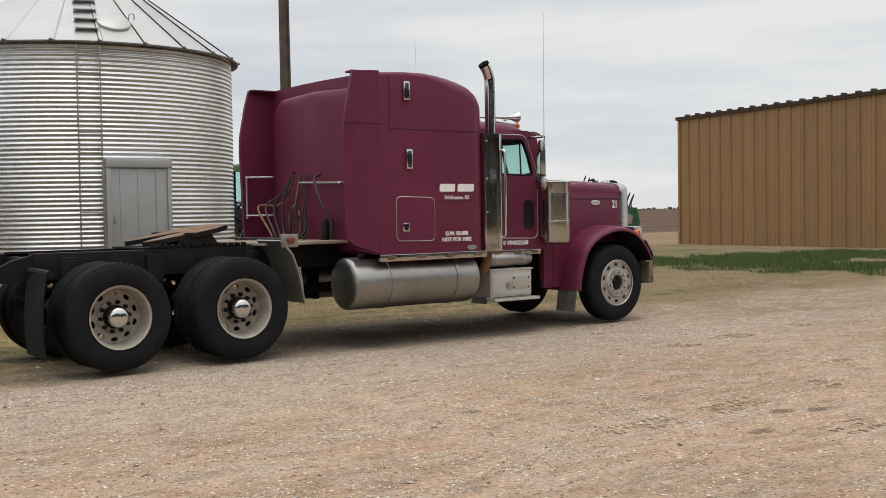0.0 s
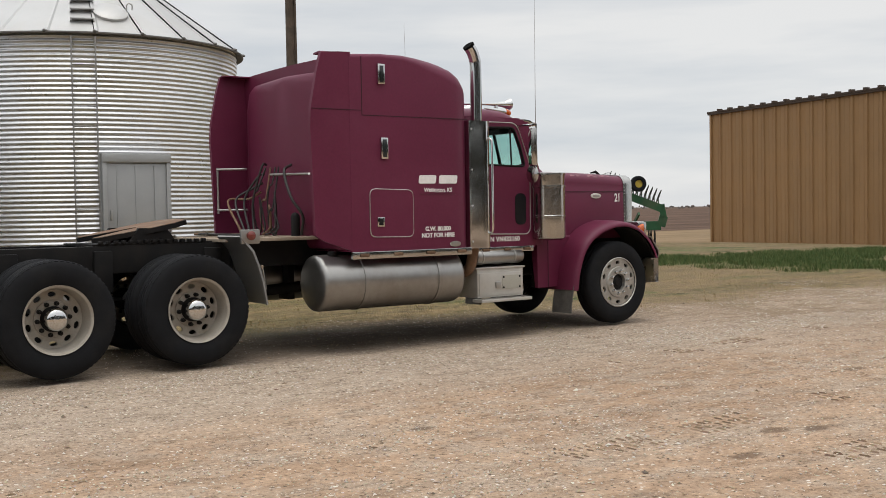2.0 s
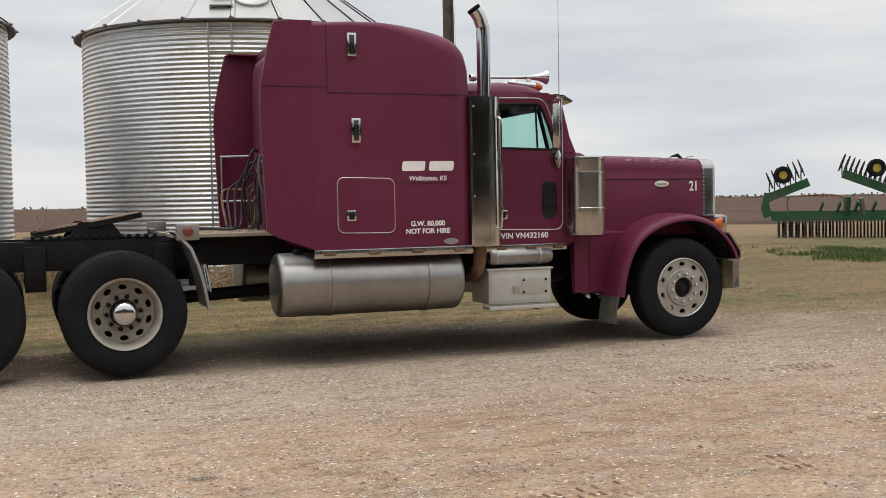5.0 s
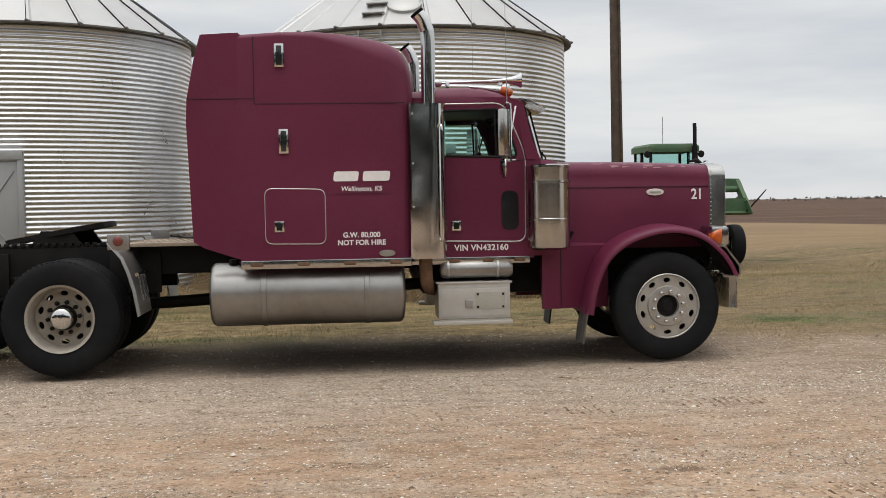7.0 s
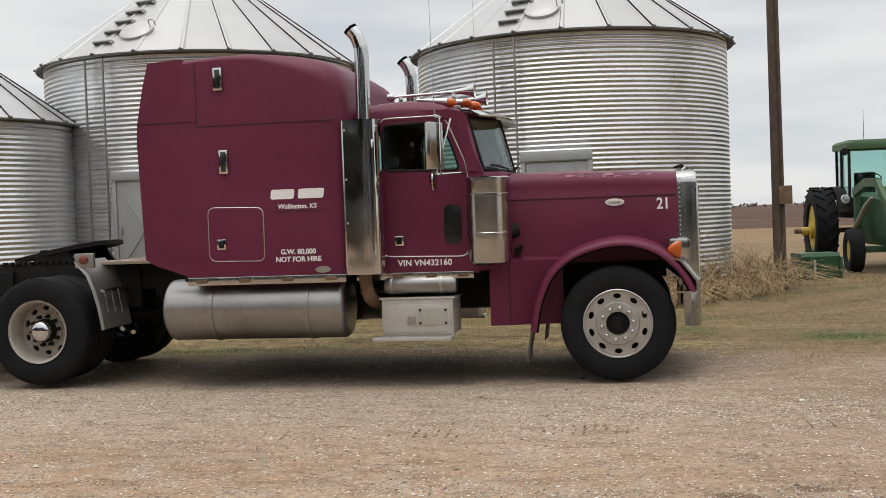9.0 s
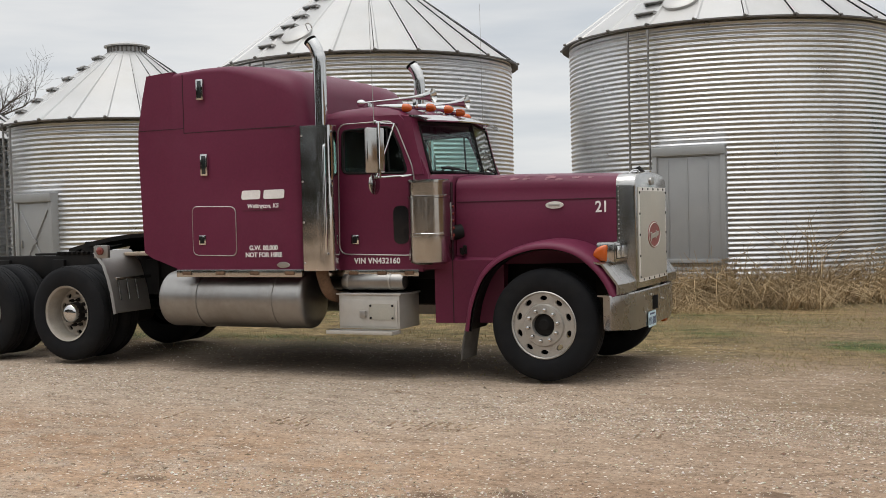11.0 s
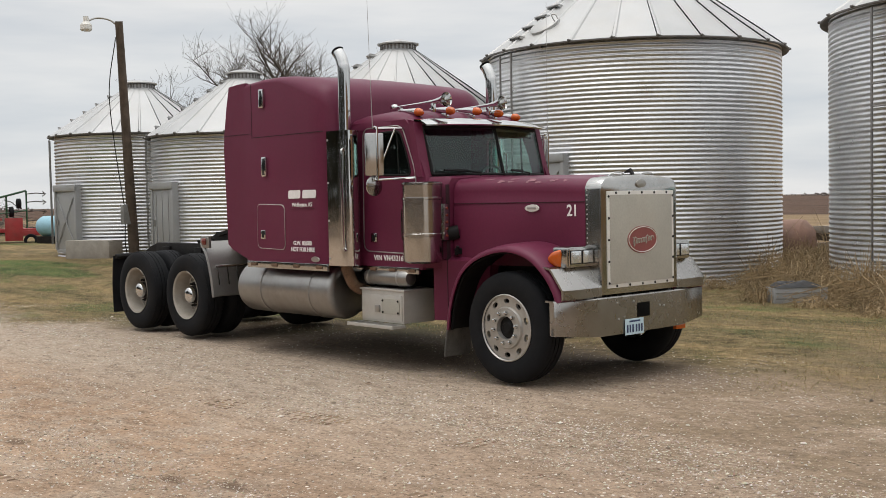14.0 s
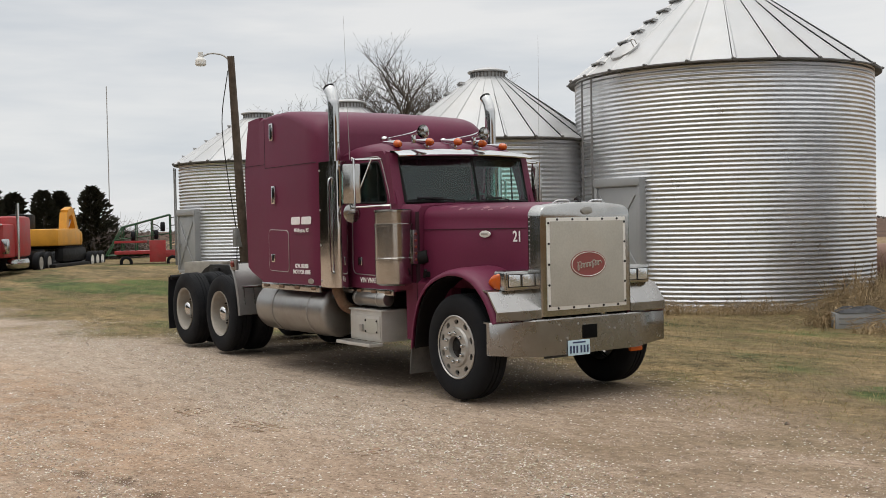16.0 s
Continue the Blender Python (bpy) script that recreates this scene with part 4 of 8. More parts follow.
# quarter fenders ahead of the first drive axle
for s in (-1, 1):
    bm = bmesh.new()
    path = [(-5.16, 1.24), (-5.11, 1.18), (-5.04, 1.10), (-4.985, 0.96), (-4.94, 0.80), (-4.915, 0.66), (-4.90, 0.57)]
    loops = []
    for x, z in path:
        loops.append([V(x, s * 0.56, z), V(x, s * 1.08, z), V(x, s * 1.13, z - 0.01), V(x - 0.025, s * 1.145, z - 0.02), V(x - 0.03, s * 1.13, z - 0.022), V(x - 0.012, s * 1.08, z - 0.012), V(x - 0.012, s * 0.56, z - 0.012)])
    rings(bm, loops)
    bmesh.ops.recalc_face_normals(bm, faces=bm.faces)
    q = part("quarter_fender", bm, ALUM, truck, "bright aluminium quarter fender with a bent lower edge")
    bm = bmesh.new()
    box(bm, -5.18, -4.98, s * 1.12 - 0.02, s * 1.12 + 0.02, 1.16, 1.30, 0.01)
    part("light_bracket", bm, ALUM, q)
    bm = bmesh.new()
    lathe(bm, [(0.045, 0), (0.045, 0.02), (0.03, 0.032), (0.004, 0.035)], (-5.08, s * 1.14, 1.24), (0, s, 0), 18)
    part("marker_lamp", bm, RED_LENS, q)
    bm = bmesh.new()
    tube(bm, [V(-4.935, s * 0.45, 0.93), V(-4.935, s * 1.08, 0.93)], 0.018, 8)
    for y in (0.78, 0.92, 1.06):
        tube(bm, smooth_path([V(-4.925, s * y, 0.94), V(-4.91, s * y, 0.85), V(-4.885, s * y, 0.70)]), 0.008, 6)
    part("hanger_rod", bm, STEEL, q)

# fuel tanks with straps
for s in (-1, 1):
    c = V(-4.29, s * 0.905, 0.718)
    bm = bmesh.new()
    lathe(bm, [(0.02, 0.0), (0.20, 0.004), (0.262, 0.014), (0.287, 0.035), (0.295, 0.06), (0.295, 1.74), (0.287, 1.765), (0.262, 1.786), (0.20, 1.796), (0.02, 1.80)], c, (1, 0, 0), 48)
    tank = part("fuel_tank", bm, TANK, truck, "round brushed-aluminium fuel tank streaked with dirt")
    for x in (0.50, 1.44):
        bm = bmesh.new()
        lathe(bm, [(0.296, x - 0.025), (0.303, x - 0.022), (0.303, x + 0.022), (0.296, x + 0.025)], c, (1, 0, 0), 48, cap=False)
        part("tank_strap", bm, TANK, tank)
    bm = bmesh.new()
    lathe(bm, [(0.05, 0), (0.05, 0.03), (0.04, 0.045), (0.005, 0.047)], c + V(0.22, -0.0 + s * 0.06, 0.283), (0, 0, 1), 18)
    part("filler_cap", bm, BLACK, tank)
    for x in (0.50, 1.44):
        bm = bmesh.new()
        box(bm, c.x + x - 0.04, c.x + x + 0.04, min(s * 0.47, s * 0.72), max(s * 0.47, s * 0.72), 0.45, 1.0, 0.01)
        part("tank_bracket", bm, BLACK, tank)
    bm = bmesh.new()
    plate(bm, [(-3.80, 1.01), (-3.775, 0.90), (-3.79, 0.86), (-3.80, 0.9)], 0.003, m=Matrix.Translation((0, s * 0.905, 0)))
    part("strap_tail", bm, BLACK, tank)

# battery and step boxes with a tread at the foot
for s in (-1, 1):
    ya, yb = (s * 0.55, s * 0.98)
    bm = bmesh.new()
    box(bm, -2.18, -1.50, min(ya, yb), max(ya, yb), 0.44, 0.775, 0.012)
    bx = part("step_box", bm, DIAMOND, truck, "white-painted aluminium step box with dents")
    bm = bmesh.new()
    box(bm, -2.20, -1.48, min(ya, yb * 1.012), max(ya, yb * 1.012), 0.771, 0.79, 0.005)
    part("step_top", bm, DIAMOND, bx)
    bm = bmesh.new()
    box(bm, -2.16, -1.52, min(s * 0.982, s * 0.992), max(s * 0.982, s * 0.992), 0.465, 0.725, 0.004)
    part("box_door", bm, DIAMOND, bx)
    bm = bmesh.new()
    box(bm, -1.83, -1.55, min(s * 0.993, s * 1.0), max(s * 0.993, s * 1.0), 0.53, 0.69, 0.003)
    part("patch_plate", bm, VINYL, bx)
    for x, z in ((-1.81, 0.67), (-1.57, 0.67), (-1.81, 0.55), (-1.57, 0.55)):
        bm = bmesh.new()
        lathe(bm, [(0.012, 0), (0.01, 0.008), (0.002, 0.01)], (x, s * 1.0, z), (0, s, 0), 8)
        part("bolt", bm, BLACK, bx)
    bm = bmesh.new()
    box(bm, -1.93, -1.86, min(s * 0.992, s * 1.015), max(s * 0.992, s * 1.015), 0.545, 0.62, 0.008)
    part("box_latch", bm, DULL_STEEL, bx)
    bm = bmesh.new()
    box(bm, -2.24, -1.50, min(s * 0.96, s * 1.14), max(s * 0.96, s * 1.14), 0.40, 0.435, 0.006)
    part("foot_step", bm, DIAMOND, bx)
    for k in range(24):
        bm = bmesh.new()
        box(bm, -2.22 + k * 0.03, -2.208 + k * 0.03, min(s * 1.01, s * 1.13), max(s * 1.01, s * 1.13), 0.435, 0.439)
        part("tread_bar", bm, DULL_STEEL, bx, smooth=0)
    # air tank above the box
    bm = bmesh.new()
    lathe(bm, [(0.01, 0), (0.07, 0.01), (0.085, 0.04), (0.085, 0.66), (0.07, 0.69), (0.01, 0.70)], (-2.16, s * 0.90, 0.905), (1, 0, 0), 24)
    at_ = part("air_tank", bm, TANK, truck)
    for x in (0.08, 0.55):
        bm = bmesh.new()
        lathe(bm, [(0.086, x - 0.012), (0.09, x - 0.01), (0.09, x + 0.01), (0.086, x + 0.012)], (-2.16, s * 0.90, 0.905), (1, 0, 0), 24, cap=False)
        part("band", bm, DULL_STEEL, at_)

# ---- sleeper ----
SL_TOP = ((-3.98, 3.075), (-3.6, 3.10), (-3.3, 3.105), (-3.1, 3.095), (-2.9, 3.075), (-2.75, 3.05), (-2.62, 3.015), (-2.53, 2.97), (-2.47, 2.92), (-2.42, 2.84), (-2.395, 2.74))
SL_W = ((-3.98, 1.22), (-2.9, 1.22), (-2.62, 1.215), (-2.5, 1.19), (-2.44, 1.14), (-2.40, 1.06))


def along(table, x):
    for (a, p), (b, q) in zip(table, table[1:]):
        if a <= x <= b:
            return p + (q - p) * (x - a) / (b - a)
    return table[0][1] if x < table[0][0] else table[-1][1]


def sleeper_section(x, bottom=1.04):
    w, z = along(SL_W, x), along(SL_TOP, x)
    r = 0.055 + 0.19 * step(-3.5, -2.55, x)
    half = [(w, bottom), (w, 1.8)]
    for k in range(9):
        a = math.pi / 2 * k / 8
        half.append((w - r + r * math.cos(a), max(z - r * 0.85 + r * 0.85 * math.sin(a), 1.85 + k * 0.01)))
    half.append((w * 0.45, z + 0.015))
    right = [V(x, -y, zz) for y, zz in half]
    left = [V(x, y, zz) for y, zz in reversed(half)]
    return right + [V(x, 0, z + 0.02)] + left


bm = bmesh.new()
rings(bm, [sleeper_section(x) for x in (-3.98, -3.8, -3.6, -3.3, -3.1, -2.9, -2.75, -2.62, -2.53, -2.47, -2.42, -2.40)])
sleeper = part("sleeper", bm, PAINT, truck, "tall maroon sleeper compartment with a rounded roof", 50)
# bulging back wall between the wings
bm = bmesh.new()
loops = []
for f, dx in ((1.0, 0.0), (0.96, -0.05), (0.86, -0.085), (0.6, -0.11), (0.2, -0.12)):
    loops.append([V(-3.981 + dx, y * f * 0.93, 1.06 + (z - 1.06) * (0.97 if f == 1 else 0.97 - (1 - f) * 0.12) + (1 - f) * 0.15) for y, z in ((-1.16, 1.06), (-1.16, 1.9), (-1.16, 2.7), (-1.08, 2.92), (-0.9, 3.0), (0, 3.03), (0.9, 3.0), (1.08, 2.92), (1.16, 2.7), (1.16, 1.9), (1.16, 1.06))])
rings(bm, loops)
bmesh.ops.recalc_face_normals(bm, faces=bm.faces)
part("back_wall", bm, PAINT, sleeper, "", 60)
for s in (-1, 1):
    bm = bmesh.new()
    plate(bm, [(-3.96, 1.045), (-4.30, 1.16), (-4.40, 1.22), (-4.405, 1.35), (-4.44, 2.3), (-4.43, 2.5), (-4.36, 2.85), (-4.30, 3.07), (-4.1, 3.085), (-3.96, 3.09)], 0.045, m=Matrix.Translation((0, -1.218 if s < 0 else 1.173, 0)))
    wing = part("side_extender", bm, PAINT, sleeper, "", 30)
    bm = bmesh.new()
    rings(bm, [[V(x, s * (1.2 - k), z) for k, z in ((0.0, 3.072), (0.03, 3.085), (0.16, 3.075), (0.16, 3.06), (0.03, 3.065))] for x in (-4.29, -4.1, -3.95)])
    bmesh.ops.recalc_face_normals(bm, faces=bm.faces)
    part("top_lip", bm, PAINT, wing)
    # seams, hatch, vents
    for x0, x1, z0, z1 in ((-3.835, -3.827, 2.45, 3.055), (-4.42, -3.83, 2.497, 2.503), (-3.835, -2.47, 2.447, 2.455)):
        bm = bmesh.new()
        box(bm, x0, x1, min(s * 1.215, s * 1.2225), max(s * 1.215, s * 1.2225), z0, z1)
        part("seam", bm, SEAM, sleeper, smooth=0)
    loop = rounded([(-3.755, 1.69), (-3.215, 1.675), (-3.215, 1.18), (-3.755, 1.19)], 0.07)
    bm = bmesh.new()
    tube(bm, [V(x, s * 1.222, z) for x, z in loop + loop[:1]], 0.0065, 6)
    hatch = part("hatch_trim", bm, DULL_STEEL, sleeper, "rounded luggage hatch outlined in bright trim")
    bm = bmesh.new()
    plate(bm, loop, 0.01, m=Matrix.Translation((0, s * 1.222 - 0.005, 0)))
    part("hatch_door", bm, PAINT, hatch)
    for zc, xc, nm in ((1.343, -3.63, "hatch_latch"),):
        bm = bmesh.new()
        box(bm, xc - 0.045, xc + 0.045, min(s * 1.222, s * 1.238), max(s * 1.222, s * 1.238), zc - 0.05, zc + 0.05, 0.008)
        ob = part(nm, bm, CHROME, hatch)
        bm = bmesh.new()
        box(bm, xc - 0.026, xc + 0.026, min(s * 1.236, s * 1.241), max(s * 1.236, s * 1.241), zc - 0.034, zc + 0.03, 0.004)
        part("latch_recess", bm, BLACK, hatch)
    for (xa, za), (xb, zb) in (((-3.645, 2.99), (-3.555, 2.775)), ((-3.62, 2.225), (-3.53, 2.0))):
        bm = bmesh.new()
        box(bm, xa, xb, min(s * 1.218, s * 1.25), max(s * 1.218, s * 1.25), zb, za, 0.012)
        vent = part("side_vent", bm, CHROME, sleeper, "narrow chrome-framed side window")
        bm = bmesh.new()
        box(bm, xa + 0.02, xb - 0.02, min(s * 1.246, s * 1.252), max(s * 1.246, s * 1.252), zb + 0.02, za - 0.02, 0.004)
        part("vent_pane", bm, SMOKED, vent)
    # stainless sill strip with lamps
    bm = bmesh.new()
    box(bm, -3.98, -2.44, min(s * 1.19, s * 1.232), max(s * 1.19, s * 1.232), 0.962, 1.04, 0.008)
    sill = part("sill_strip", bm, STEEL, sleeper, "stainless sill strip with small lamps")
    for k in range(4):
        x = -3.84 + k * 0.42
        bm = bmesh.new()
        box(bm, x - 0.055, x + 0.055, min(s * 1.23, s * 1.246), max(s * 1.23, s * 1.246), 0.985, 1.022, 0.012)
        part("sill_lamp", bm, RUST, sill)
    bm = bmesh.new()
    lathe(bm, [(0.075, 0), (0.07, 0.006), (0.005, 0.008)], (0, 0, 0), (0, s, 0), 24)
    bmesh.ops.scale(bm, vec=(1, 1, 0.42), verts=bm.verts)
    bmesh.ops.translate(bm, vec=(-2.66, s * 1.222, 1.085), verts=bm.verts)
    part("maker_badge", bm, DULL_STEEL, sleeper)
# grab rails and air lines on the back wall
for s in (-1, 1):
    bm = bmesh.new()
    tube(bm, smooth_path([V(-4.08, s * 0.98, 1.98), V(-4.16, s * 1.0, 1.98), V(-4.38, s * 1.16, 1.98)]), 0.014, 8)
    tube(bm, smooth_path([V(-4.08, s * 0.98, 1.50), V(-4.16, s * 1.0, 1.50), V(-4.38, s * 1.16, 1.50)]), 0.014, 8)
    tube(bm, [V(-4.37, s * 1.155, 1.46), V(-4.37, s * 1.155, 2.0)], 0.014, 8)
    part("grab_rail", bm, DULL_STEEL, sleeper)
for k, (dx, col) in enumerate(((0, HOSE), (0.05, HOSE), (0.1, HOSE), (0.14, RUST))):
    bm = bmesh.new()
    y = 0.30 + 0.12 * k
    tube(bm, smooth_path([V(-4.14, 0.35 + 0.05 * k, 2.0 - 0.1 * k), V(-4.22, y, 1.98 - 0.12 * k), V(-4.30 - dx, y + 0.08, 1.6), V(-4.34 - dx, y - 0.1 * k, 1.28), V(-4.45, y - 0.2, 1.225), V(-4.62, y + 0.06 * k, 1.225), V(-4.78, y + 0.25, 1.23), V(-4.85 + dx, y + 0.1, 1.24)], 6), 0.013, 7)
    part("air_line", bm, col, sleeper)
bm = bmesh.new()
tube(bm, smooth_path([V(-4.12, -0.2, 1.98), V(-4.26, -0.3, 1.9), V(-4.3, -0.52, 1.62), V(-4.22, -0.62, 1.42), V(-4.2, -0.55, 1.22)], 7), 0.016, 8)
part("air_line", bm, HOSE, sleeper)
# crosswise grab handle and looped coils of hose
bm = bmesh.new()
tube(bm, smooth_path([V(-4.0, 0.22, 1.885), V(-4.15, 0.20, 1.885), V(-4.16, 0.12, 1.885), V(-4.16, -0.60, 1.865), V(-4.15, -0.66, 1.865), V(-4.0, -0.68, 1.865)], 4), 0.014, 8)
part("grab_handle", bm, DULL_STEEL, sleeper, "bright crosswise grab handle")
for k, (y0, z0, w, h) in enumerate(((0.10, 1.52, 0.10, 0.26), (0.22, 1.42, 0.13, 0.20), (0.02, 1.36, 0.09, 0.15), (0.34, 1.48, 0.09, 0.24))):
    bm = bmesh.new()
    loop = [V(-4.2 - 0.02 * k - 0.015 * math.sin(a * 1.5), y0 + w * math.sin(a), z0 + h * math.cos(a)) for a in (2 * math.pi * i / 22 for i in range(20))]
    tube(bm, smooth_path([V(-4.13, y0 + 0.05, 1.97)] + loop + [V(-4.25, y0 - 0.15, 1.3), V(-4.3, y0 - 0.05 * k, 1.22)], 2), 0.010, 6)
    part("air_line", bm, HOSE if k != 1 else RUST, sleeper)
bm = bmesh.new()
lathe(bm, [(0.05, 0), (0.05, 0.22), (0.03, 0.25), (0.005, 0.26)], (-4.2, -0.42, 1.2), (0, 0, 1), 16)
part("hose_holder", bm, BLACK, sleeper)

# lettering on the near side; the owner's name as bars
face = Matrix.Rotation(radians(90), 4, "X")


def side_words(name, text, size, x, z, y=-1.2225, mat=WHITE, **k):
    return words(name, text, size, Matrix.Translation((x, y, z)) @ face, mat, truck, **k)


for x0, x1 in ((-3.15, -2.915), (-2.885, -2.63)):
    bm = bmesh.new()
    plate(bm, rounded([(x0 + 0.01, 1.745), (x1, 1.745), (x1 + 0.012, 1.835), (x0 + 0.022, 1.835)], 0.02, 2), 0.003, m=Matrix.Translation((0, -1.2245, 0)))
    part("name_bar", bm, WHITE, truck)
side_words("town_lettering", "Wellington, KS", 0.061, -2.885, 1.675, shear=0.15, bold=0.001)
bm = bmesh.new()
box(bm, -3.12, -2.65, -1.2235, -1.2215, 1.628, 1.634)
part("lettering_rule", bm, SHADOW_RED, truck)
side_words("weight_lettering", "G.W. 80,000", 0.065, -2.89, 1.255, bold=0.0018)
side_words("hire_lettering", "NOT FOR HIRE", 0.065, -2.89, 1.185, bold=0.0018)

# ---- cab ----
CAB_Y = 0.93
win = rounded([(-2.115, 2.395), (-2.125, 1.975), (-1.40, 1.955), (-1.475, 2.20), (-1.57, 2.41)], 0.06)
wall = [(-2.42, 1.0), (-1.26, 1.0), (-1.20, 1.3), (-1.18, 1.93), (-1.40, 2.44), (-1.48, 2.52), (-2.42, 2.52)]
cab_ob = None
for s in (-1, 1):
    bm = bmesh.new()
    plate(bm, wall, 0.05, win, Matrix.Translation((0, -CAB_Y if s < 0 else CAB_Y - 0.05, 0)))
    o = part("cab_side", bm, PAINT, truck, "maroon cab side with door", 30)
    cab_ob = cab_ob or o
    bm = bmesh.new()
    plate(bm, win, 0.006, m=Matrix.Translation((0, s * (CAB_Y - 0.025) - 0.003, 0)))
    g = part("side_window", bm, TINT, o)
    bm = bmesh.new()
    tube(bm, [V(x, s * (CAB_Y - 0.004), z) for x, z in win + win[:1]], 0.013, 6)
    part("window_seal", bm, BLACK, o)
    bm = bmesh.new()
    tube(bm, [V(-1.62, s * (CAB_Y - 0.01), 2.40), V(-1.60, s * (CAB_Y - 0.01), 1.96)], 0.01, 6)
    part("vent_post", bm, BLACK, o)
    trim = rounded([(-2.16, 2.46), (-2.18, 1.175), (-1.335, 1.155), (-1.33, 1.98), (-1.53, 2.465)], 0.1, 5)
    bm = bmesh.new()
    tube(bm, [V(x, s * (CAB_Y + 0.002), z) for x, z in trim + trim[:1]], 0.007, 6)
    part("door_trim", bm, DULL_STEEL, o, "door outlined by a thin bright bead")
    bm = bmesh.new()
    plate(bm, rounded([(-1.565, 1.64), (-1.40, 1.64), (-1.40, 1.27), (-1.565, 1.27)], 0.08, 6), 0.006, m=Matrix.Translation((0, s * (CAB_Y + 0.003) - 0.003, 0)))
    part("lower_window", bm, material("dark_lower_window", (0.012, 0.012, 0.014), 0.12, coat=0.3) if s < 0 else INTERIOR, o, "small dark oval peep window")
    bm = bmesh.new()
    box(bm, -2.04, -1.95, min(s * CAB_Y, s * (CAB_Y + 0.02)), max(s * CAB_Y, s * (CAB_Y + 0.02)), 1.27, 1.365, 0.008)
    part("door_handle", bm, CHROME, o)
    bm = bmesh.new()
    box(bm, -2.02, -1.97, min(s * (CAB_Y + 0.018), s * (CAB_Y + 0.024)), max(s * (CAB_Y + 0.018), s * (CAB_Y + 0.024)), 1.285, 1.345, 0.004)
    part("handle_recess", bm, BLACK, o)
    bm = bmesh.new()
    box(bm, -2.42, -1.30, min(s * 0.91, s * 0.945), max(s * 0.91, s * 0.945), 0.955, 1.02, 0.006)
    sill = part("cab_sill", bm, STEEL, o)
    for x in (-2.02, -1.70, -1.40):
        bm = bmesh.new()
        box(bm, x - 0.05, x + 0.05, min(s * 0.944, s * 0.958), max(s * 0.944, s * 0.958), 0.97, 1.005, 0.01)
        part("sill_lamp", bm, RUST, sill)
side_words("unit_lettering", "VIN VN432160", 0.078, -1.76, 1.105, y=-CAB_Y - 0.0025, bold=0.002, spacing=1.05)
# roof cap
bm = bmesh.new()
loops = []
for x, z, w in ((-2.42, 2.58, 0.93), (-2.2, 2.615, 0.935), (-1.9, 2.63, 0.935), (-1.7, 2.615, 0.93), (-1.55, 2.58, 0.915), (-1.46, 2.53, 0.90), (-1.42, 2.47, 0.89)):
    half = [(w, 2.44), (w, z - 0.11), (w - 0.03, z - 0.055), (w - 0.10, z - 0.015), (w - 0.25, z + 0.01), (w * 0.4, z + 0.03)]
    loops.append([V(x, -y, zz) for y, zz in half] + [V(x, 0, z + 0.035)] + [V(x, y, zz) for y, zz in reversed(half)])
rings(bm, loops)
roof = part("cab_roof", bm, PAINT, truck, "rounded maroon cab roof", 50)
# floor, back, dash, seats, steering wheel
bm = bmesh.new()
box(bm, -2.42, -1.25, -0.88, 0.88, 1.0, 1.06)
box(bm, -2.42, -2.38, -0.88, 0.88, 1.06, 2.44)
part("cab_lining", bm, INTERIOR, cab_ob)
bm = bmesh.new()
box(bm, -1.50, -1.22, -0.86, 0.86, 1.55, 1.90, 0.05)
part("dashboard", bm, INTERIOR, cab_ob)
for y in (-0.45, 0.45):
    bm = bmesh.new()
    box(bm, -2.25, -1.78, y - 0.24, y + 0.24, 1.25, 1.42, 0.05)
    box(bm, -2.32, -2.18, y - 0.24, y + 0.24, 1.38, 2.05, 0.05)
    part("cab_seat", bm, INTERIOR, cab_ob)
bm = bmesh.new()
ring = [V(-1.66 + 0.06 * math.sin(a), 0.45 + 0.21 * math.cos(a), 1.86 + 0.2 * math.sin(a)) for a in (2 * math.pi * k / 24 for k in range(25))]
tube(bm, ring, 0.014, 6)
tube(bm, [V(-1.5, 0.45, 1.75), V(-1.66, 0.45, 1.86)], 0.02, 6)
part("steering_wheel", bm, INTERIOR, cab_ob)
# windscreen: two flat panes meeting at a middle post
bl, bc, br = V(-1.20, -0.82, 1.955), V(-1.01, 0, 1.95), V(-1.20, 0.82, 1.955)
tl, tc, tr = V(-1.33, -0.83, 2.435), V(-1.14, 0, 2.455), V(-1.33, 0.83, 2.435)
for s, a, b, c, d in ((-1, bl, bc, tc, tl), (1, bc, br, tr, tc)):
    bm = bmesh.new()
    n_ = V(0.012, 0, 0.004)
    rings(bm, [[a, b, c, d], [a + n_, b + n_, c + n_, d + n_]])
    bmesh.ops.recalc_face_normals(bm, faces=bm.faces)
    g = part("windscreen", bm, TINT, cab_ob, "flat tinted windscreen pane in a black seal", 0)
    bm = bmesh.new()
    tube(bm, [a, b, c, d, a], 0.022, 6)
    part("windscreen_seal", bm, BLACK, g)
    bm = bmesh.new()
    p0 = a.lerp(b, 0.62 if s < 0 else 0.55) + V(0.03, 0, 0.01)
    tip = a.lerp(b, 0.12) + V(0.045, 0, 0.045)
    tube(bm, [p0 + V(0.02, 0, -0.03), p0 + V(0.03, 0, 0.01), tip], 0.008, 6)
    tube(bm, [tip + V(0, -0.0, 0), p0.lerp(tip, 0.3) + V(0, 0, 0.02)], 0.012, 6)
    part("wiper", bm, BLACK, g)
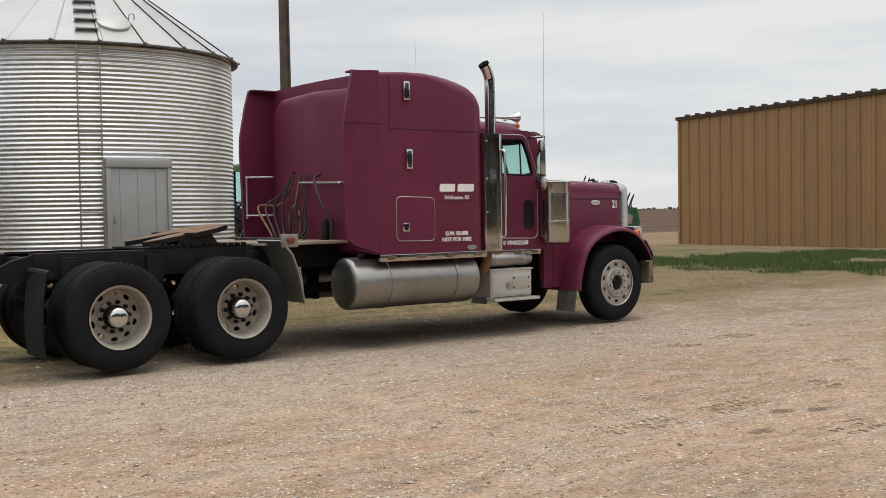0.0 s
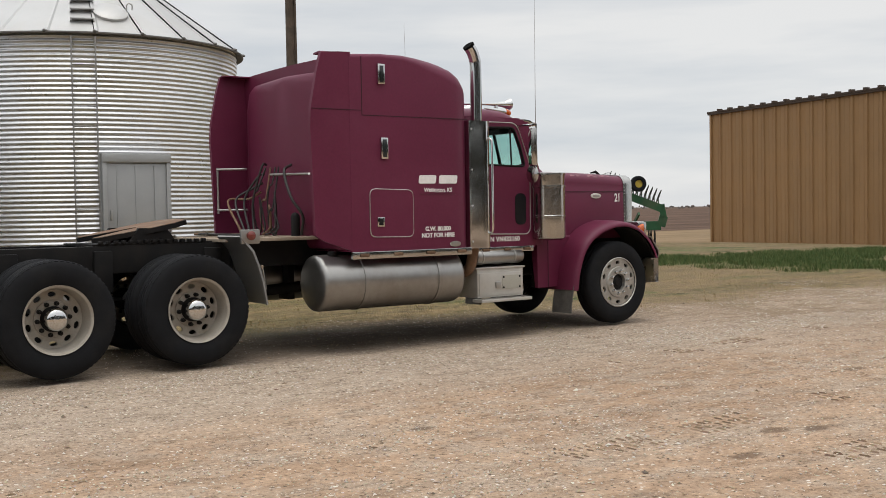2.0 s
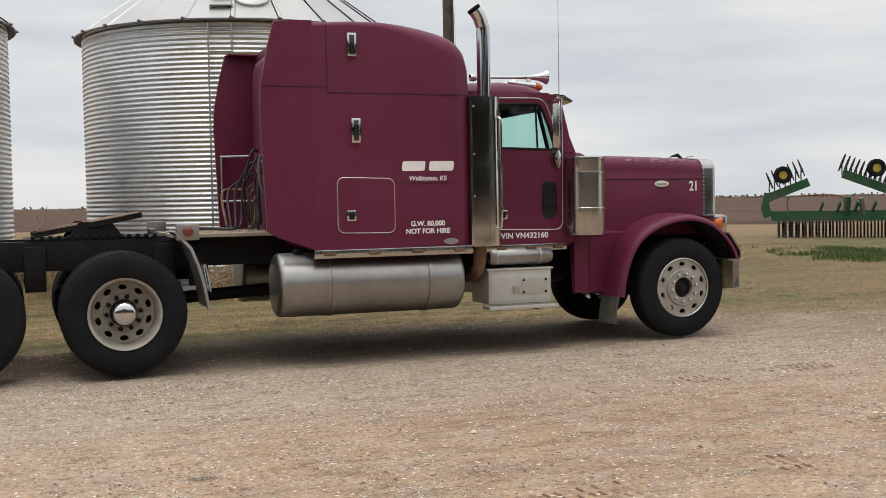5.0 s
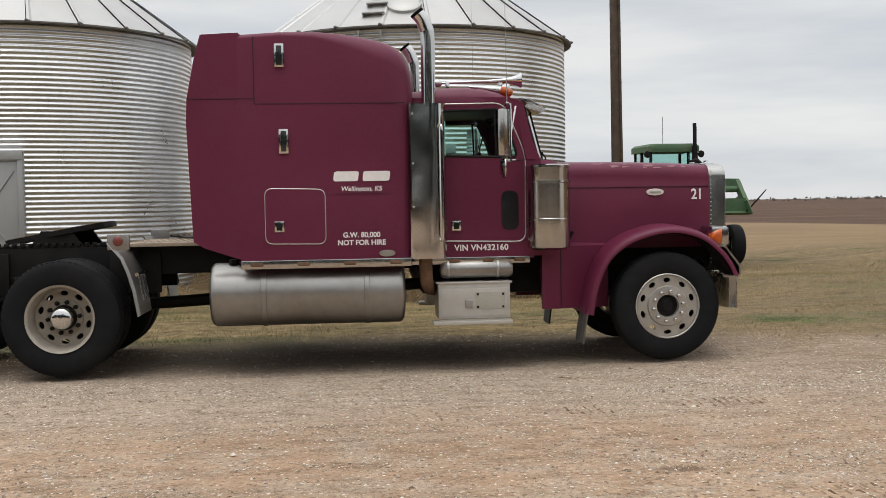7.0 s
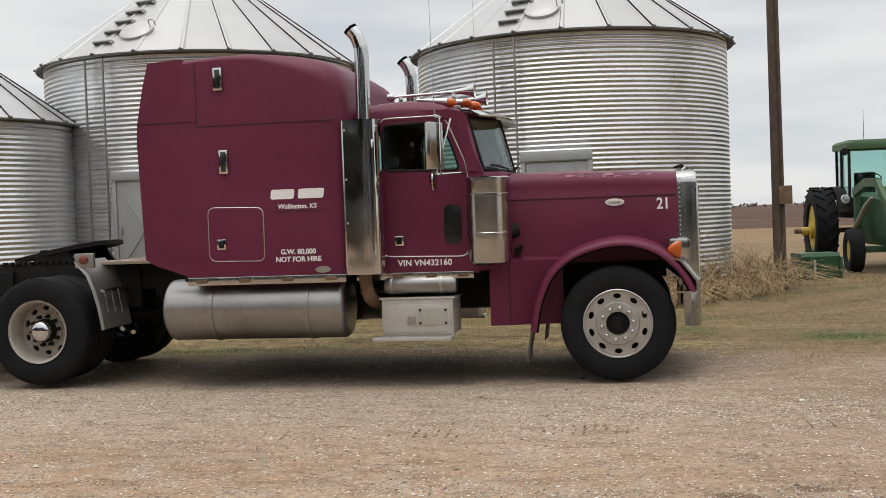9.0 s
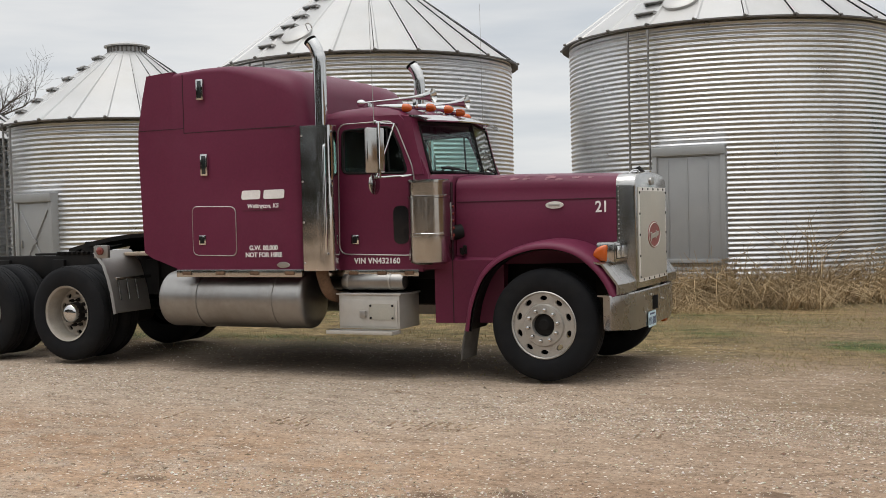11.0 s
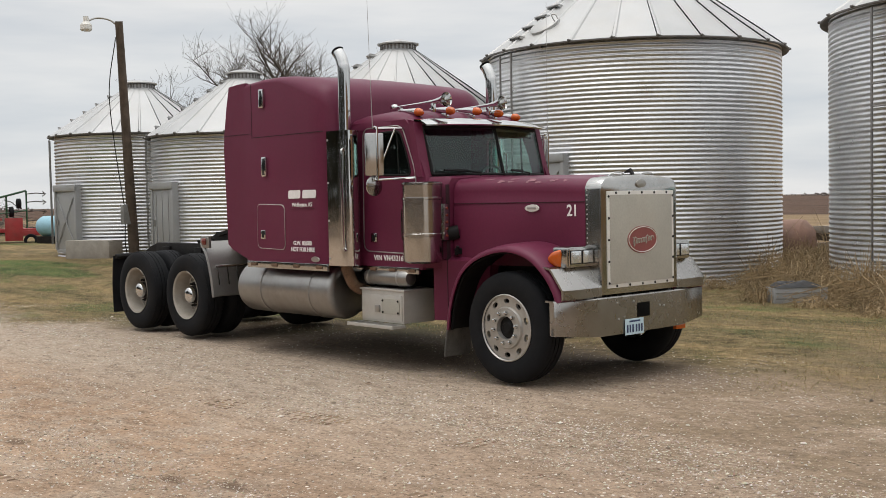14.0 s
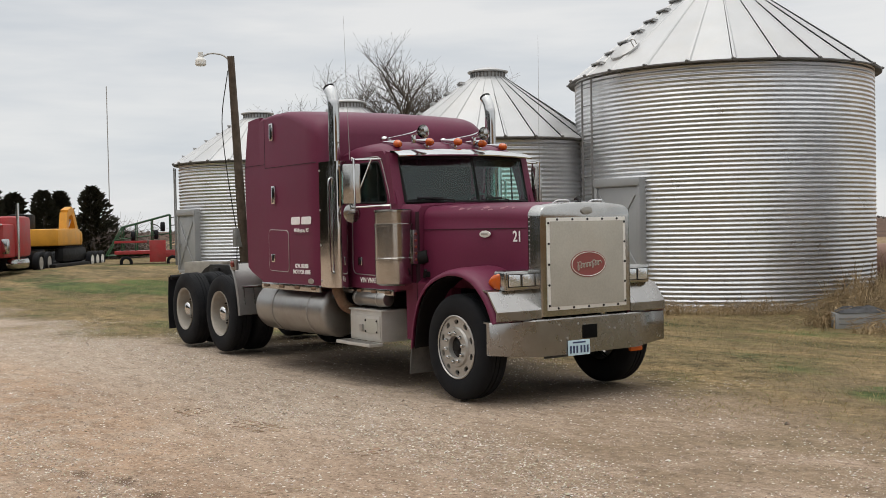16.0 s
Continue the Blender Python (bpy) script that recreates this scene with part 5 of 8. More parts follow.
for s in (-1, 1):
    bm = bmesh.new()
    a, d = (bl, tl) if s < 0 else (br, tr)
    o1 = V(-0.05, s * 0.13, 0.0)
    rings(bm, [[a + V(0.0, s * 0.01, -0.02), a + V(-0.02, s * 0.13, -0.02), a + V(-0.12, s * 0.125, -0.02)], [d + V(0.0, s * 0.005, 0.05), d + V(-0.02, s * 0.105, 0.05), d + V(-0.1, s * 0.10, 0.05)]])
    bmesh.ops.recalc_face_normals(bm, faces=bm.faces)
    part("windscreen_pillar", bm, PAINT, cab_ob)
bm = bmesh.new()
rings(bm, [[V(-1.33, -0.9, 2.42), V(-1.13, 0, 2.44), V(-1.33, 0.9, 2.42), V(-1.48, 0.9, 2.42), V(-1.40, 0, 2.44), V(-1.48, -0.9, 2.42)], [V(-1.38, -0.9, 2.50), V(-1.20, 0, 2.545), V(-1.38, 0.9, 2.50), V(-1.49, 0.9, 2.52), V(-1.46, 0, 2.56), V(-1.49, -0.9, 2.52)]])
bmesh.ops.recalc_face_normals(bm, faces=bm.faces)
part("header_panel", bm, PAINT, cab_ob)
# cowl in front of the screen
bm = bmesh.new()
loops = []
for x, w, z in ((-1.42, 0.93, 1.93), (-1.2, 0.925, 1.93), (-1.08, 0.86, 1.93), (-0.99, 0.80, 1.91)):
    loops.append([V(x, -w, 1.02), V(x, -w, z - 0.05), V(x, -w + 0.04, z), V(x, 0, z + 0.03), V(x, w - 0.04, z), V(x, w, z - 0.05), V(x, w, 1.02)])
rings(bm, loops)
part("cowl", bm, PAINT, truck, "", 40)

# sun visor
bm = bmesh.new()
loops = []
for k in range(13):
    f = -1 + 2 * k / 12
    y = 0.90 * f
    fx = -0.99 - 0.2 * f * f
    bx_ = -1.26 - 0.12 * f * f
    lo, hi = 2.465 - 0.012 * f * f, 2.545 - 0.03 * f * f
    loops.append([V(bx_, y, hi), V((fx + bx_) / 2, y, (hi + lo) / 2 + 0.02), V(fx, y, lo), V(fx - 0.005, y, lo - 0.012), V((fx + bx_) / 2, y, (hi + lo) / 2 + 0.004), V(bx_, y, hi - 0.016)])
rings(bm, loops)
bmesh.ops.recalc_face_normals(bm, faces=bm.faces)
part("sun_visor", bm, CHROME, truck, "drop visor of polished stainless steel", 30)
# cab lamps and horns
for y, x in ((-0.72, -1.53), (-0.36, -1.44), (0.0, -1.41), (0.36, -1.44), (0.72, -1.53)):
    z = 2.605 + 0.03 * (1 - (y / 0.72) ** 2)
    bm = bmesh.new()
    lathe(bm, [(0.008, -0.30), (0.02, -0.22), (0.036, -0.05), (0.04, 0.0)], (x, y, z), (1, 0, -0.12), 16)
    lamp = part("cab_lamp", bm, CHROME, truck, "bullet-shaped roof marker lamp with amber lens")
    bm = bmesh.new()
    lathe(bm, [(0.042, 0.0), (0.044, 0.03), (0.036, 0.065), (0.02, 0.085), (0.003, 0.09)], (x, y, z), (1, 0, -0.12), 16)
    part("lens", bm, AMBER, lamp)
    bm = bmesh.new()
    box(bm, x - 0.12, x - 0.02, y - 0.02, y + 0.02, z - 0.07, z - 0.02, 0.005)
    part("lamp_foot", bm, CHROME, lamp)
for y in (-0.52, 0.30):
    bm = bmesh.new()
    lathe(bm, [(0.034, -0.03), (0.04, 0.0), (0.034, 0.03), (0.013, 0.05), (0.014, 0.45), (0.02, 0.62), (0.034, 0.72), (0.054, 0.79), (0.075, 0.82), (0.077, 0.825), (0.068, 0.81), (0.043, 0.76), (0.02, 0.68), (0.004, 0.6)], (-2.12, y, 2.70), (1, 0, 0.03), 24, cap=False)
    horn = part("air_horn", bm, CHROME, truck, "long chrome trumpet horn on the cab roof")
    for x in (-2.02, -1.50):
        bm = bmesh.new()
        box(bm, x - 0.02, x + 0.02, y - 0.02, y + 0.02, 2.61, 2.70, 0.005)
        part("horn_foot", bm, CHROME, horn)

# exhaust stacks behind the cab
for s in (-1, 1):
    c = V(-2.25, s * 1.10, 0)
    bm = bmesh.new()
    tube(bm, smooth_path([c + V(0, 0, 2.40), c + V(0, 0, 2.7), c + V(0, 0, 3.06), c + V(-0.012, 0, 3.14), c + V(-0.045, 0, 3.22), c + V(-0.095, 0, 3.285)], 5), 0.066, 20, cap=False)
    stack = part("exhaust_pipe", bm, CHROME, truck, "chrome exhaust stack with a curved tip")
    bm = bmesh.new()
    lathe(bm, [(0.058, -0.06), (0.06, -0.002)], c + V(-0.10, 0, 3.29), (-0.65, 0, 0.75), 20)
    part("sooty_bore", bm, VOID, stack)
    bm = bmesh.new()
    tube(bm, [c + V(-0.082, 0, 3.268), c + V(-0.099, 0, 3.290)], [0.0665, 0.068], 20, cap=False)
    part("sooty_tip", bm, VOID, stack)
    # heat shield: flat plate towards the rear, half round towards the front
    bm = bmesh.new()
    sec = [(-2.44, 1.02), (-2.44, 1.205), (-2.425, 1.215), (-2.26, 1.215)] + [(-2.225 + 0.125 * math.sin(a), 1.10 + 0.115 * math.cos(a)) for a in (math.pi * k / 22 for k in range(23))] + [(-2.30, 0.97)]
    rings(bm, [[V(x, s * y, z) for x, y in sec] for z in (1.025, 1.05, 2.42, 2.445)])
    bmesh.ops.recalc_face_normals(bm, faces=bm.faces)
    sh = part("heat_shield", bm, CHROME, stack, "dented mirror-bright heat shield over the muffler", 12)
    bm = bmesh.new()
    tube(bm, smooth_path([V(-2.16, s * 1.175, 2.25), V(-2.15, s * 1.225, 2.24), V(-2.145, s * 1.24, 2.16), V(-2.145, s * 1.24, 1.6), V(-2.145, s * 1.24, 1.28), V(-2.15, s * 1.225, 1.2), V(-2.16, s * 1.175, 1.19)], 4), 0.014, 10)
    part("grab_handle", bm, CHROME, stack)
    for z in (1.1, 1.5, 1.9, 2.35):
        for x in (-2.41,):
            bm = bmesh.new()
            lathe(bm, [(0.012, 0), (0.01, 0.008), (0.002, 0.01)], (x, s * 1.214, z), (0, s, 0), 8)
            part("bolt", bm, DULL_STEEL, sh)
    bm = bmesh.new()
    tube(bm, smooth_path([V(-2.3, s * 1.08, 1.04), V(-2.3, s * 1.06, 0.95), V(-2.28, s * 0.95, 0.78), V(-2.2, s * 0.6, 0.7), V(-2.0, s * 0.3, 0.7)]), 0.062, 14)
    part("exhaust_elbow", bm, RUST, stack)

# air cleaners beside the cowl
for s in (-1, 1):
    c = V(-1.13, s * 1.03, 0)
    bm = bmesh.new()
    lathe(bm, [(0.023, 1.075), (0.152, 1.08), (0.193, 1.10), (0.199, 1.12), (0.199, 1.345), (0.204, 1.35), (0.204, 1.37), (0.199, 1.375), (0.199, 1.70), (0.206, 1.705), (0.206, 1.725), (0.193, 1.73), (0.197, 1.845), (0.204, 1.85), (0.204, 1.868), (0.187, 1.878), (0.023, 1.884)], c, (0, 0, 1), 44)
    ac = part("air_cleaner", bm, STEEL, truck, "round stainless air cleaner canister with bands", 30)
    bm = bmesh.new()
    tube(bm, smooth_path([c + V(0.05, -s * 0.1, 1.35), c + V(0.12, -s * 0.22, 1.36), c + V(0.2, -s * 0.3, 1.38)]), 0.07, 14)
    part("intake_pipe", bm, BLACK, ac)
    bm = bmesh.new()
    box(bm, -0.985, -0.955, min(s * 0.84, s * 0.90), max(s * 0.84, s * 0.90), 1.30, 1.66, 0.006)
    bar = part("light_bar", bm, STEEL, ac)
    for k in range(5):
        bm = bmesh.new()
        lathe(bm, [(0.015, 0), (0.015, 0.008), (0.004, 0.013)], (-0.955, s * 0.87, 1.345 + k * 0.068), (1, 0, 0), 12)
        part("amber_lamp", bm, RED_LENS, bar)

# mirrors on tube brackets
for s in (-1, 1):
    m = Matrix.Translation((-1.57, s * 1.27, 2.165)) @ Matrix.Rotation(radians(30 * s), 4, "Z")
    bm = bmesh.new()
    box(bm, -0.03, 0.035, -0.095, 0.095, -0.215, 0.215, 0.02, m)
    mir = part("side_mirror", bm, STEEL, truck, "tall bright-backed west coast mirror on tube arms")
    bm = bmesh.new()
    box(bm, -0.034, -0.028, -0.08, 0.08, -0.2, 0.2, 0, m)
    part("mirror_glass", bm, MIRROR, mir)
    bm = bmesh.new()
    a1, a2 = V(-1.56, s * 1.27, 2.42), V(-1.56, s * 1.27, 1.91)
    b1, b2 = V(-1.50, s * 0.92, 2.43), V(-1.34, s * 0.93, 1.93)
    tube(bm, [b1, a1], 0.013, 8)
    tube(bm, [b2, a2], 0.013, 8)
    tube(bm, [a1 + V(0, 0, 0.02), a1 + V(0.045, 0, 0.01), a2 + V(0.045, 0, -0.01), a2], 0.011, 8)
    tube(bm, [a2, a1 + V(0.12, -s * 0.17, 0.0)], 0.009, 8)
    part("mirror_bracket", bm, CHROME, mir)
    bm = bmesh.new()
    lathe(bm, [(0.006, -0.035), (0.06, -0.03), (0.102, 0.0), (0.102, 0.012), (0.07, 0.02), (0.004, 0.022)], (-1.585, s * 1.27, 1.85), (1, 0, 0), 24)
    part("spot_mirror", bm, STEEL, mir, "round convex spot mirror")
    bm = bmesh.new()
    tube(bm, [V(-1.55, s * 1.30, 2.42), V(-1.555, s * 1.31, 2.9), V(-1.565, s * 1.33, 3.95)], [0.0045, 0.0028, 0.0016], 6)
    part("whip_antenna", bm, DULL_STEEL, mir)

# ---- bonnet, grille, wings ----
H_W = ((-0.985, 0.745), (-0.4, 0.69), (0.1, 0.635), (0.57, 0.575))
H_Z = ((-0.985, 1.905), (-0.3, 1.90), (0.2, 1.885), (0.57, 1.865))


def bonnet_section(x, low=1.06):
    w, z = along(H_W, x), along(H_Z, x)
    half = [(w + 0.015, low), (w + 0.01, 1.4), (w + 0.004, z - 0.21), (w, z - 0.2), (w - 0.002, z - 0.13)]
    for k in range(6):
        a = math.pi / 2 * (k + 1) / 6
        half.append((w - 0.13 + 0.13 * math.cos(a), z - 0.12 + 0.12 * math.sin(a)))
    half.append((w * 0.45, z + 0.018))
    return [V(x, -y, q) for y, q in half] + [V(x, 0, z + 0.025)] + [V(x, y, q) for y, q in reversed(half)]


bm = bmesh.new()
rings(bm, [bonnet_section(x) for x in (-0.975, -0.7, -0.4, -0.1, 0.2, 0.4, 0.565)])
bonnet = part("hood", bm, PAINT, truck, "long square-shouldered maroon hood with chalky faded patches", 40)
FADE = material("chalky_faded_paint", (0.27, 0.13, 0.15), 0.8, 0.0, 0.25, 9, 60)
for k in range(16):
    x = -0.62 + rng.random() * 0.95
    w, z = along(H_W, x), along(H_Z, x)
    bm = bmesh.new()
    a = radians(38 + rng.random() * 30)
    c = V(x, -(w - 0.13 + 0.1288 * math.cos(a)), z - 0.12 + 0.1188 * math.sin(a))
    n_ = V(0, -math.cos(a), math.sin(a))
    t_ = V(0, -math.sin(a), -math.cos(a))
    L, B = 0.03 + 0.07 * rng.random(), 0.006 + 0.012 * rng.random()
    vs = [bm.verts.new(c + V(1, 0, 0) * L * math.cos(q) * (0.6 + 0.5 * rng.random()) + t_ * B * math.sin(q) * (0.5 + 0.8 * rng.random()) + n_ * 0.0012) for q in (2 * math.pi * i / 14 for i in range(14))]
    bm.faces.new(vs)
    part("faded_patch", bm, FADE, bonnet)
for s in (-1, 1):
    bm = bmesh.new()
    rings(bm, [[V(x, s * (along(H_W, x) + 0.011), 1.655), V(x, s * (along(H_W, x) + 0.011), 1.661), V(x, s * along(H_W, x), 1.658)] for x in (-0.97, -0.4, 0.1, 0.56)])
    part("crease_bead", bm, SEAM, bonnet)
    bm = bmesh.new()
    lathe(bm, [(0.09, 0), (0.086, 0.008), (0.005, 0.011)], (0, 0, 0), (0, s, 0), 32)
    bmesh.ops.scale(bm, vec=(1, 1, 0.38), verts=bm.verts)
    bmesh.ops.translate(bm, vec=(-0.005, s * 0.662, 1.605), verts=bm.verts)
    badge = part("oval_badge", bm, VINYL_EDGE, bonnet, "small oval silver maker's badge")
    bm = bmesh.new()
    box(bm, -0.06, 0.05, min(s * 0.672, s * 0.675), max(s * 0.672, s * 0.675), 1.595, 1.615, 0.002)
    part("badge_mark", bm, DULL_STEEL, badge)
words("unit_number", "21", 0.145, Matrix.Translation((0.435, -0.606, 1.575)) @ Matrix.Rotation(radians(6.5), 4, "Z") @ face @ Matrix.Diagonal((0.85, 1, 1, 1)), WHITE, truck, bold=0.003)
# lower bonnet side, down to the step
for s in (-1, 1):
    bm = bmesh.new()
    loops = []
    for x, y in ((-1.17, 0.86), (-0.98, 0.84), (-0.86, 0.80), (-0.5, 0.74)):
        loops.append([V(x, s * y, 0.50), V(x, s * y, 1.10), V(x, s * (y - 0.10), 1.16), V(x, s * (y - 0.14), 1.16), V(x, s * (y - 0.05), 0.5)])
    rings(bm, loops)
    bmesh.ops.recalc_face_normals(bm, faces=bm.faces)
    part("splash_panel", bm, PAINT, truck)
    bm = bmesh.new()
    box(bm, -0.99, -0.982, min(s * 0.80, s * 0.845), max(s * 0.80, s * 0.845), 0.5, 1.85)
    part("hood_gap", bm, SEAM, truck, smooth=0)
    bm = bmesh.new()
    box(bm, -0.93, -0.87, min(s * 0.74, s * 0.80), max(s * 0.74, s * 0.80), 1.16, 1.22, 0.01)
    tube(bm, [V(-0.9, s * 0.80, 1.16), V(-0.86, s * 0.815, 1.24)], 0.018, 8)
    part("hood_latch", bm, BLACK, truck)
# wings over the front wheels
ARCH = smooth_path([V(-0.79, 0, 0.46), V(-0.74, 0, 0.72), V(-0.62, 0, 0.985), V(-0.42, 0, 1.16), V(-0.14, 0, 1.26), V(0.12, 0, 1.275), V(0.36, 0, 1.205), V(0.545, 0, 1.06), V(0.65, 0, 0.92), V(0.705, 0, 0.80)], 5)
for s in (-1, 1):
    bm = bmesh.new()
    loops = []
    for i, p in enumerate(ARCH):
        d = (ARCH[min(i + 1, len(ARCH) - 1)] - ARCH[max(i - 1, 0)]).normalized()
        nrm = V(-d.z, 0, d.x)
        row = []
        for y, lift in ((0.55, 0.02), (0.76, 0.015), (0.94, 0.008), (1.03, -0.004), (1.075, -0.022), (1.095, -0.05), (1.09, -0.066), (1.07, -0.062), (1.05, -0.036), (1.0, -0.02), (0.76, -0.01), (0.55, -0.005)):
            q = p + nrm * lift
            row.append(V(q.x, s * y, q.z))
        loops.append(row)
    rings(bm, loops)
    bmesh.ops.recalc_face_normals(bm, faces=bm.faces)
    wing = part("front_fender", bm, PAINT, truck, "swept maroon fender with a rolled lip", 60)
    bm = bmesh.new()
    loops = []
    for i, p in enumerate(ARCH):
        d = (ARCH[min(i + 1, len(ARCH) - 1)] - ARCH[max(i - 1, 0)]).normalized()
        nrm = V(-d.z, 0, d.x)
        loops.append([V((p + nrm * k).x, s * y, (p + nrm * k).z) for y, k in ((0.56, -0.016), (0.78, -0.02), (0.99, -0.03), (1.045, -0.05), (1.06, -0.075), (1.05, -0.08), (0.98, -0.045), (0.56, -0.03))])
    rings(bm, loops)
    bmesh.ops.recalc_face_normals(bm, faces=bm.faces)
    part("arch_liner", bm, BLACK, wing, "mud-caked black wheel arch liner", 60)
    bm = bmesh.new()
    plate(bm, [(p.x, p.z - 0.005) for p in ARCH[6:]] + [(0.56, 1.2), (0.56, 1.34), (-0.6, 1.34), (-0.62, 1.1)], 0.02, m=Matrix.Translation((0, s * 0.545, 0)))
    part("inner_panel", bm, BLACK, wing)
    bm = bmesh.new()
    plate(bm, [(-0.84, 0.5), (-0.76, 0.72), (-0.62, 0.95), (-0.4, 1.12), (-0.08, 1.19), (0.2, 1.14), (0.42, 1.0), (0.6, 0.85), (0.6, 1.3), (-0.95, 1.3), (-0.95, 0.5)], 0.015, m=Matrix.Translation((0, s * 0.50, 0)))
    part("wheel_well", bm, BLACK, wing)
    bm = bmesh.new()
    rings(bm, [[V(-0.745 - 0.10 * z - 0.03 * math.sin(z * 5), s * y, 0.54 - z) for y in (0.72, 1.06)] + [V(-0.76 - 0.10 * z - 0.03 * math.sin(z * 5), s * y, 0.54 - z) for y in (1.06, 0.72)] for z in (0, 0.12, 0.24, 0.36)])
    bmesh.ops.recalc_face_normals(bm, faces=bm.faces)
    part("front_flap", bm, FLAP, wing, "bent dusty rubber splash flap")
    # headlamp pod
    bm = bmesh.new()
    box(bm, 0.47, 0.64, min(s * 0.56, s * 0.93), max(s * 0.56, s * 0.93), 1.075, 1.265, 0.03)
    pod = part("headlamp_pod", bm, STEEL, truck, "twin rectangular headlamps in a bright housing")
    bm = bmesh.new()
    box(bm, 0.636, 0.65, min(s * 0.575, s * 0.905), max(s * 0.575, s * 0.905), 1.09, 1.25, 0.006)
    part("lamp_bezel", bm, STEEL, pod)
    for y in (0.66, 0.82):
        bm = bmesh.new()
        box(bm, 0.648, 0.655, s * y - 0.074, s * y + 0.074, 1.109, 1.231, 0.006)
        part("lamp_gasket", bm, BLACK, pod)
        bm = bmesh.new()
        box(bm, 0.646, 0.66, s * y - 0.068, s * y + 0.068, 1.115, 1.225, 0.008)
        part("headlamp", bm, LENS, pod)
    bm = bmesh.new()
    loops = []
    for x, y, h in ((0.575, 0.935, 0.078), (0.555, 0.96, 0.076), (0.52, 0.975, 0.068), (0.485, 0.978, 0.052), (0.462, 0.972, 0.028)):
        loops.append([V(x + 0.006 * math.sin(q), s * (y - 0.03 + 0.035 * abs(math.cos(q)) ** 0.7), 1.162 + h * math.sin(q)) for q in (math.pi / 2 - math.pi * k / 8 for k in range(9))] + [V(x, s * 0.86, 1.162 - h), V(x, s * 0.86, 1.162 + h)])
    rings(bm, loops)
    bmesh.ops.recalc_face_normals(bm, faces=bm.faces)
    part("turn_signal", bm, AMBER, pod, "amber wraparound turn signal", 50)
    # mounting bracket between pod and grille
    bm = bmesh.new()
    plate(bm, [(0.60, 1.24), (0.655, 1.26), (0.655, 1.04), (0.63, 1.02), (0.56, 1.06)], 0.012, m=Matrix.Translation((0, s * 0.575 - 0.006, 0)))
    part("lamp_bracket", bm, STEEL, pod)
    # bright apron between wing and bumper: a sloping top and an upright lip
    bm = bmesh.new()
    top = ((0.50, 1.095), (0.60, 1.075), (0.73, 0.905), (0.738, 0.89), (0.738, 0.812))
    rings(bm, [[V(x - 0.03 * (y > 1), s * y, z) for x, z in top] + [V(x - 0.014 - 0.03 * (y > 1), s * y, z - 0.012) for x, z in reversed(top)] for y in (0.57, 0.95, 1.07)])
    bmesh.ops.recalc_face_normals(bm, faces=bm.faces)
    part("fender_apron", bm, BUMPER, truck, "stainless apron above the bumper", 25)
# grille shell
bm = bmesh.new()


def shell_section(x, inset, z_add=0.0):
    w, z = 0.575 - inset, 1.872 - inset * 0.6 + z_add
    pts = [(w, 0.82)]
    for k in range(7):
        a = math.pi / 2 * k / 6
        pts.append((w - 0.12 + 0.12 * math.cos(a), z - 0.11 + 0.11 * math.sin(a)))
    pts.append((w * 0.4, z + 0.022))
    return [V(x, -y, q) for y, q in pts] + [V(x, 0, z + 0.028)] + [V(x, y, q) for y, q in reversed(pts)]


rings(bm, [shell_section(0.565, -0.004), shell_section(0.70, -0.004), shell_section(0.735, 0.006), shell_section(0.745, 0.03)])
shell = part("grille_shell", bm, STEEL, truck, "tall bright grille shell with riveted edge", 40)
for s in (-1, 1):
    for k in range(22):
        bm = bmesh.new()
        lathe(bm, [(0.007, 0), (0.005, 0.005), (0.001, 0.006)], (0.585, s * 0.579, 0.90 + k * 0.043), (0, s, 0), 8)
        part("rivet", bm, DULL_STEEL, shell)
bm = bmesh.new()
box(bm, 0.745, 0.756, -0.505, 0.495, 0.875, 1.75, 0.004)
cover = part("winter_front", bm, VINYL_EDGE, truck, "cream vinyl winter front snapped over the grille")
bm = bmesh.new()
box(bm, 0.756, 0.7600, -0.47, 0.46, 0.91, 1.715, 0.001)
part("vinyl_panel", bm, VINYL, cover)
for i in range(5):
    for s in (-1, 1):
        for y, z in ((s * 0.483 - 0.005, 0.92 + i * 0.195), (-0.38 + i * 0.19, 1.3125 + s * 0.42)):
            bm = bmesh.new()
            lathe(bm, [(0.012, 0), (0.011, 0.006), (0.002, 0.008)], (0.757, y, z), (1, 0, 0), 10)
            part("snap", bm, BLACK, cover)
bm = bmesh.new()
lathe(bm, [(0.225, 0), (0.225, 0.004), (0.002, 0.005)], (0, 0, 0), (1, 0, 0), 40)
bmesh.ops.scale(bm, vec=(1, 1, 0.56), verts=bm.verts)
bmesh.ops.translate(bm, vec=(0.7605, 0, 1.30), verts=bm.verts)
em = part("oval_emblem", bm, EMBLEM_RED, cover, "red oval emblem with a pale script mark")
bm = bmesh.new()
ov = [V(0.767, 0.212 * math.cos(a), 1.30 + 0.115 * math.sin(a)) for a in (2 * math.pi * k / 40 for k in range(41))]
tube(bm, ov, 0.004, 6)
part("emblem_line", bm, VINYL_EDGE, em)
bm = bmesh.new()
tube(bm, [V(0.768, -0.15 + 0.30 * k / 90 + 0.016 * math.sin(k * 0.58), 1.295 + 0.03 * (k / 90 - 0.5) + (0.02 + 0.022 * (k < 13) + 0.016 * (55 < k < 68)) * math.cos(k * 0.58)) for k in range(91)], 0.0045, 5)
part("emblem_mark", bm, VINYL, em, smooth=0)
bm = bmesh.new()
lathe(bm, [(0.07, 0), (0.068, 0.012), (0.003, 0.016)], (0, 0, 0), (1, 0, 0), 28)
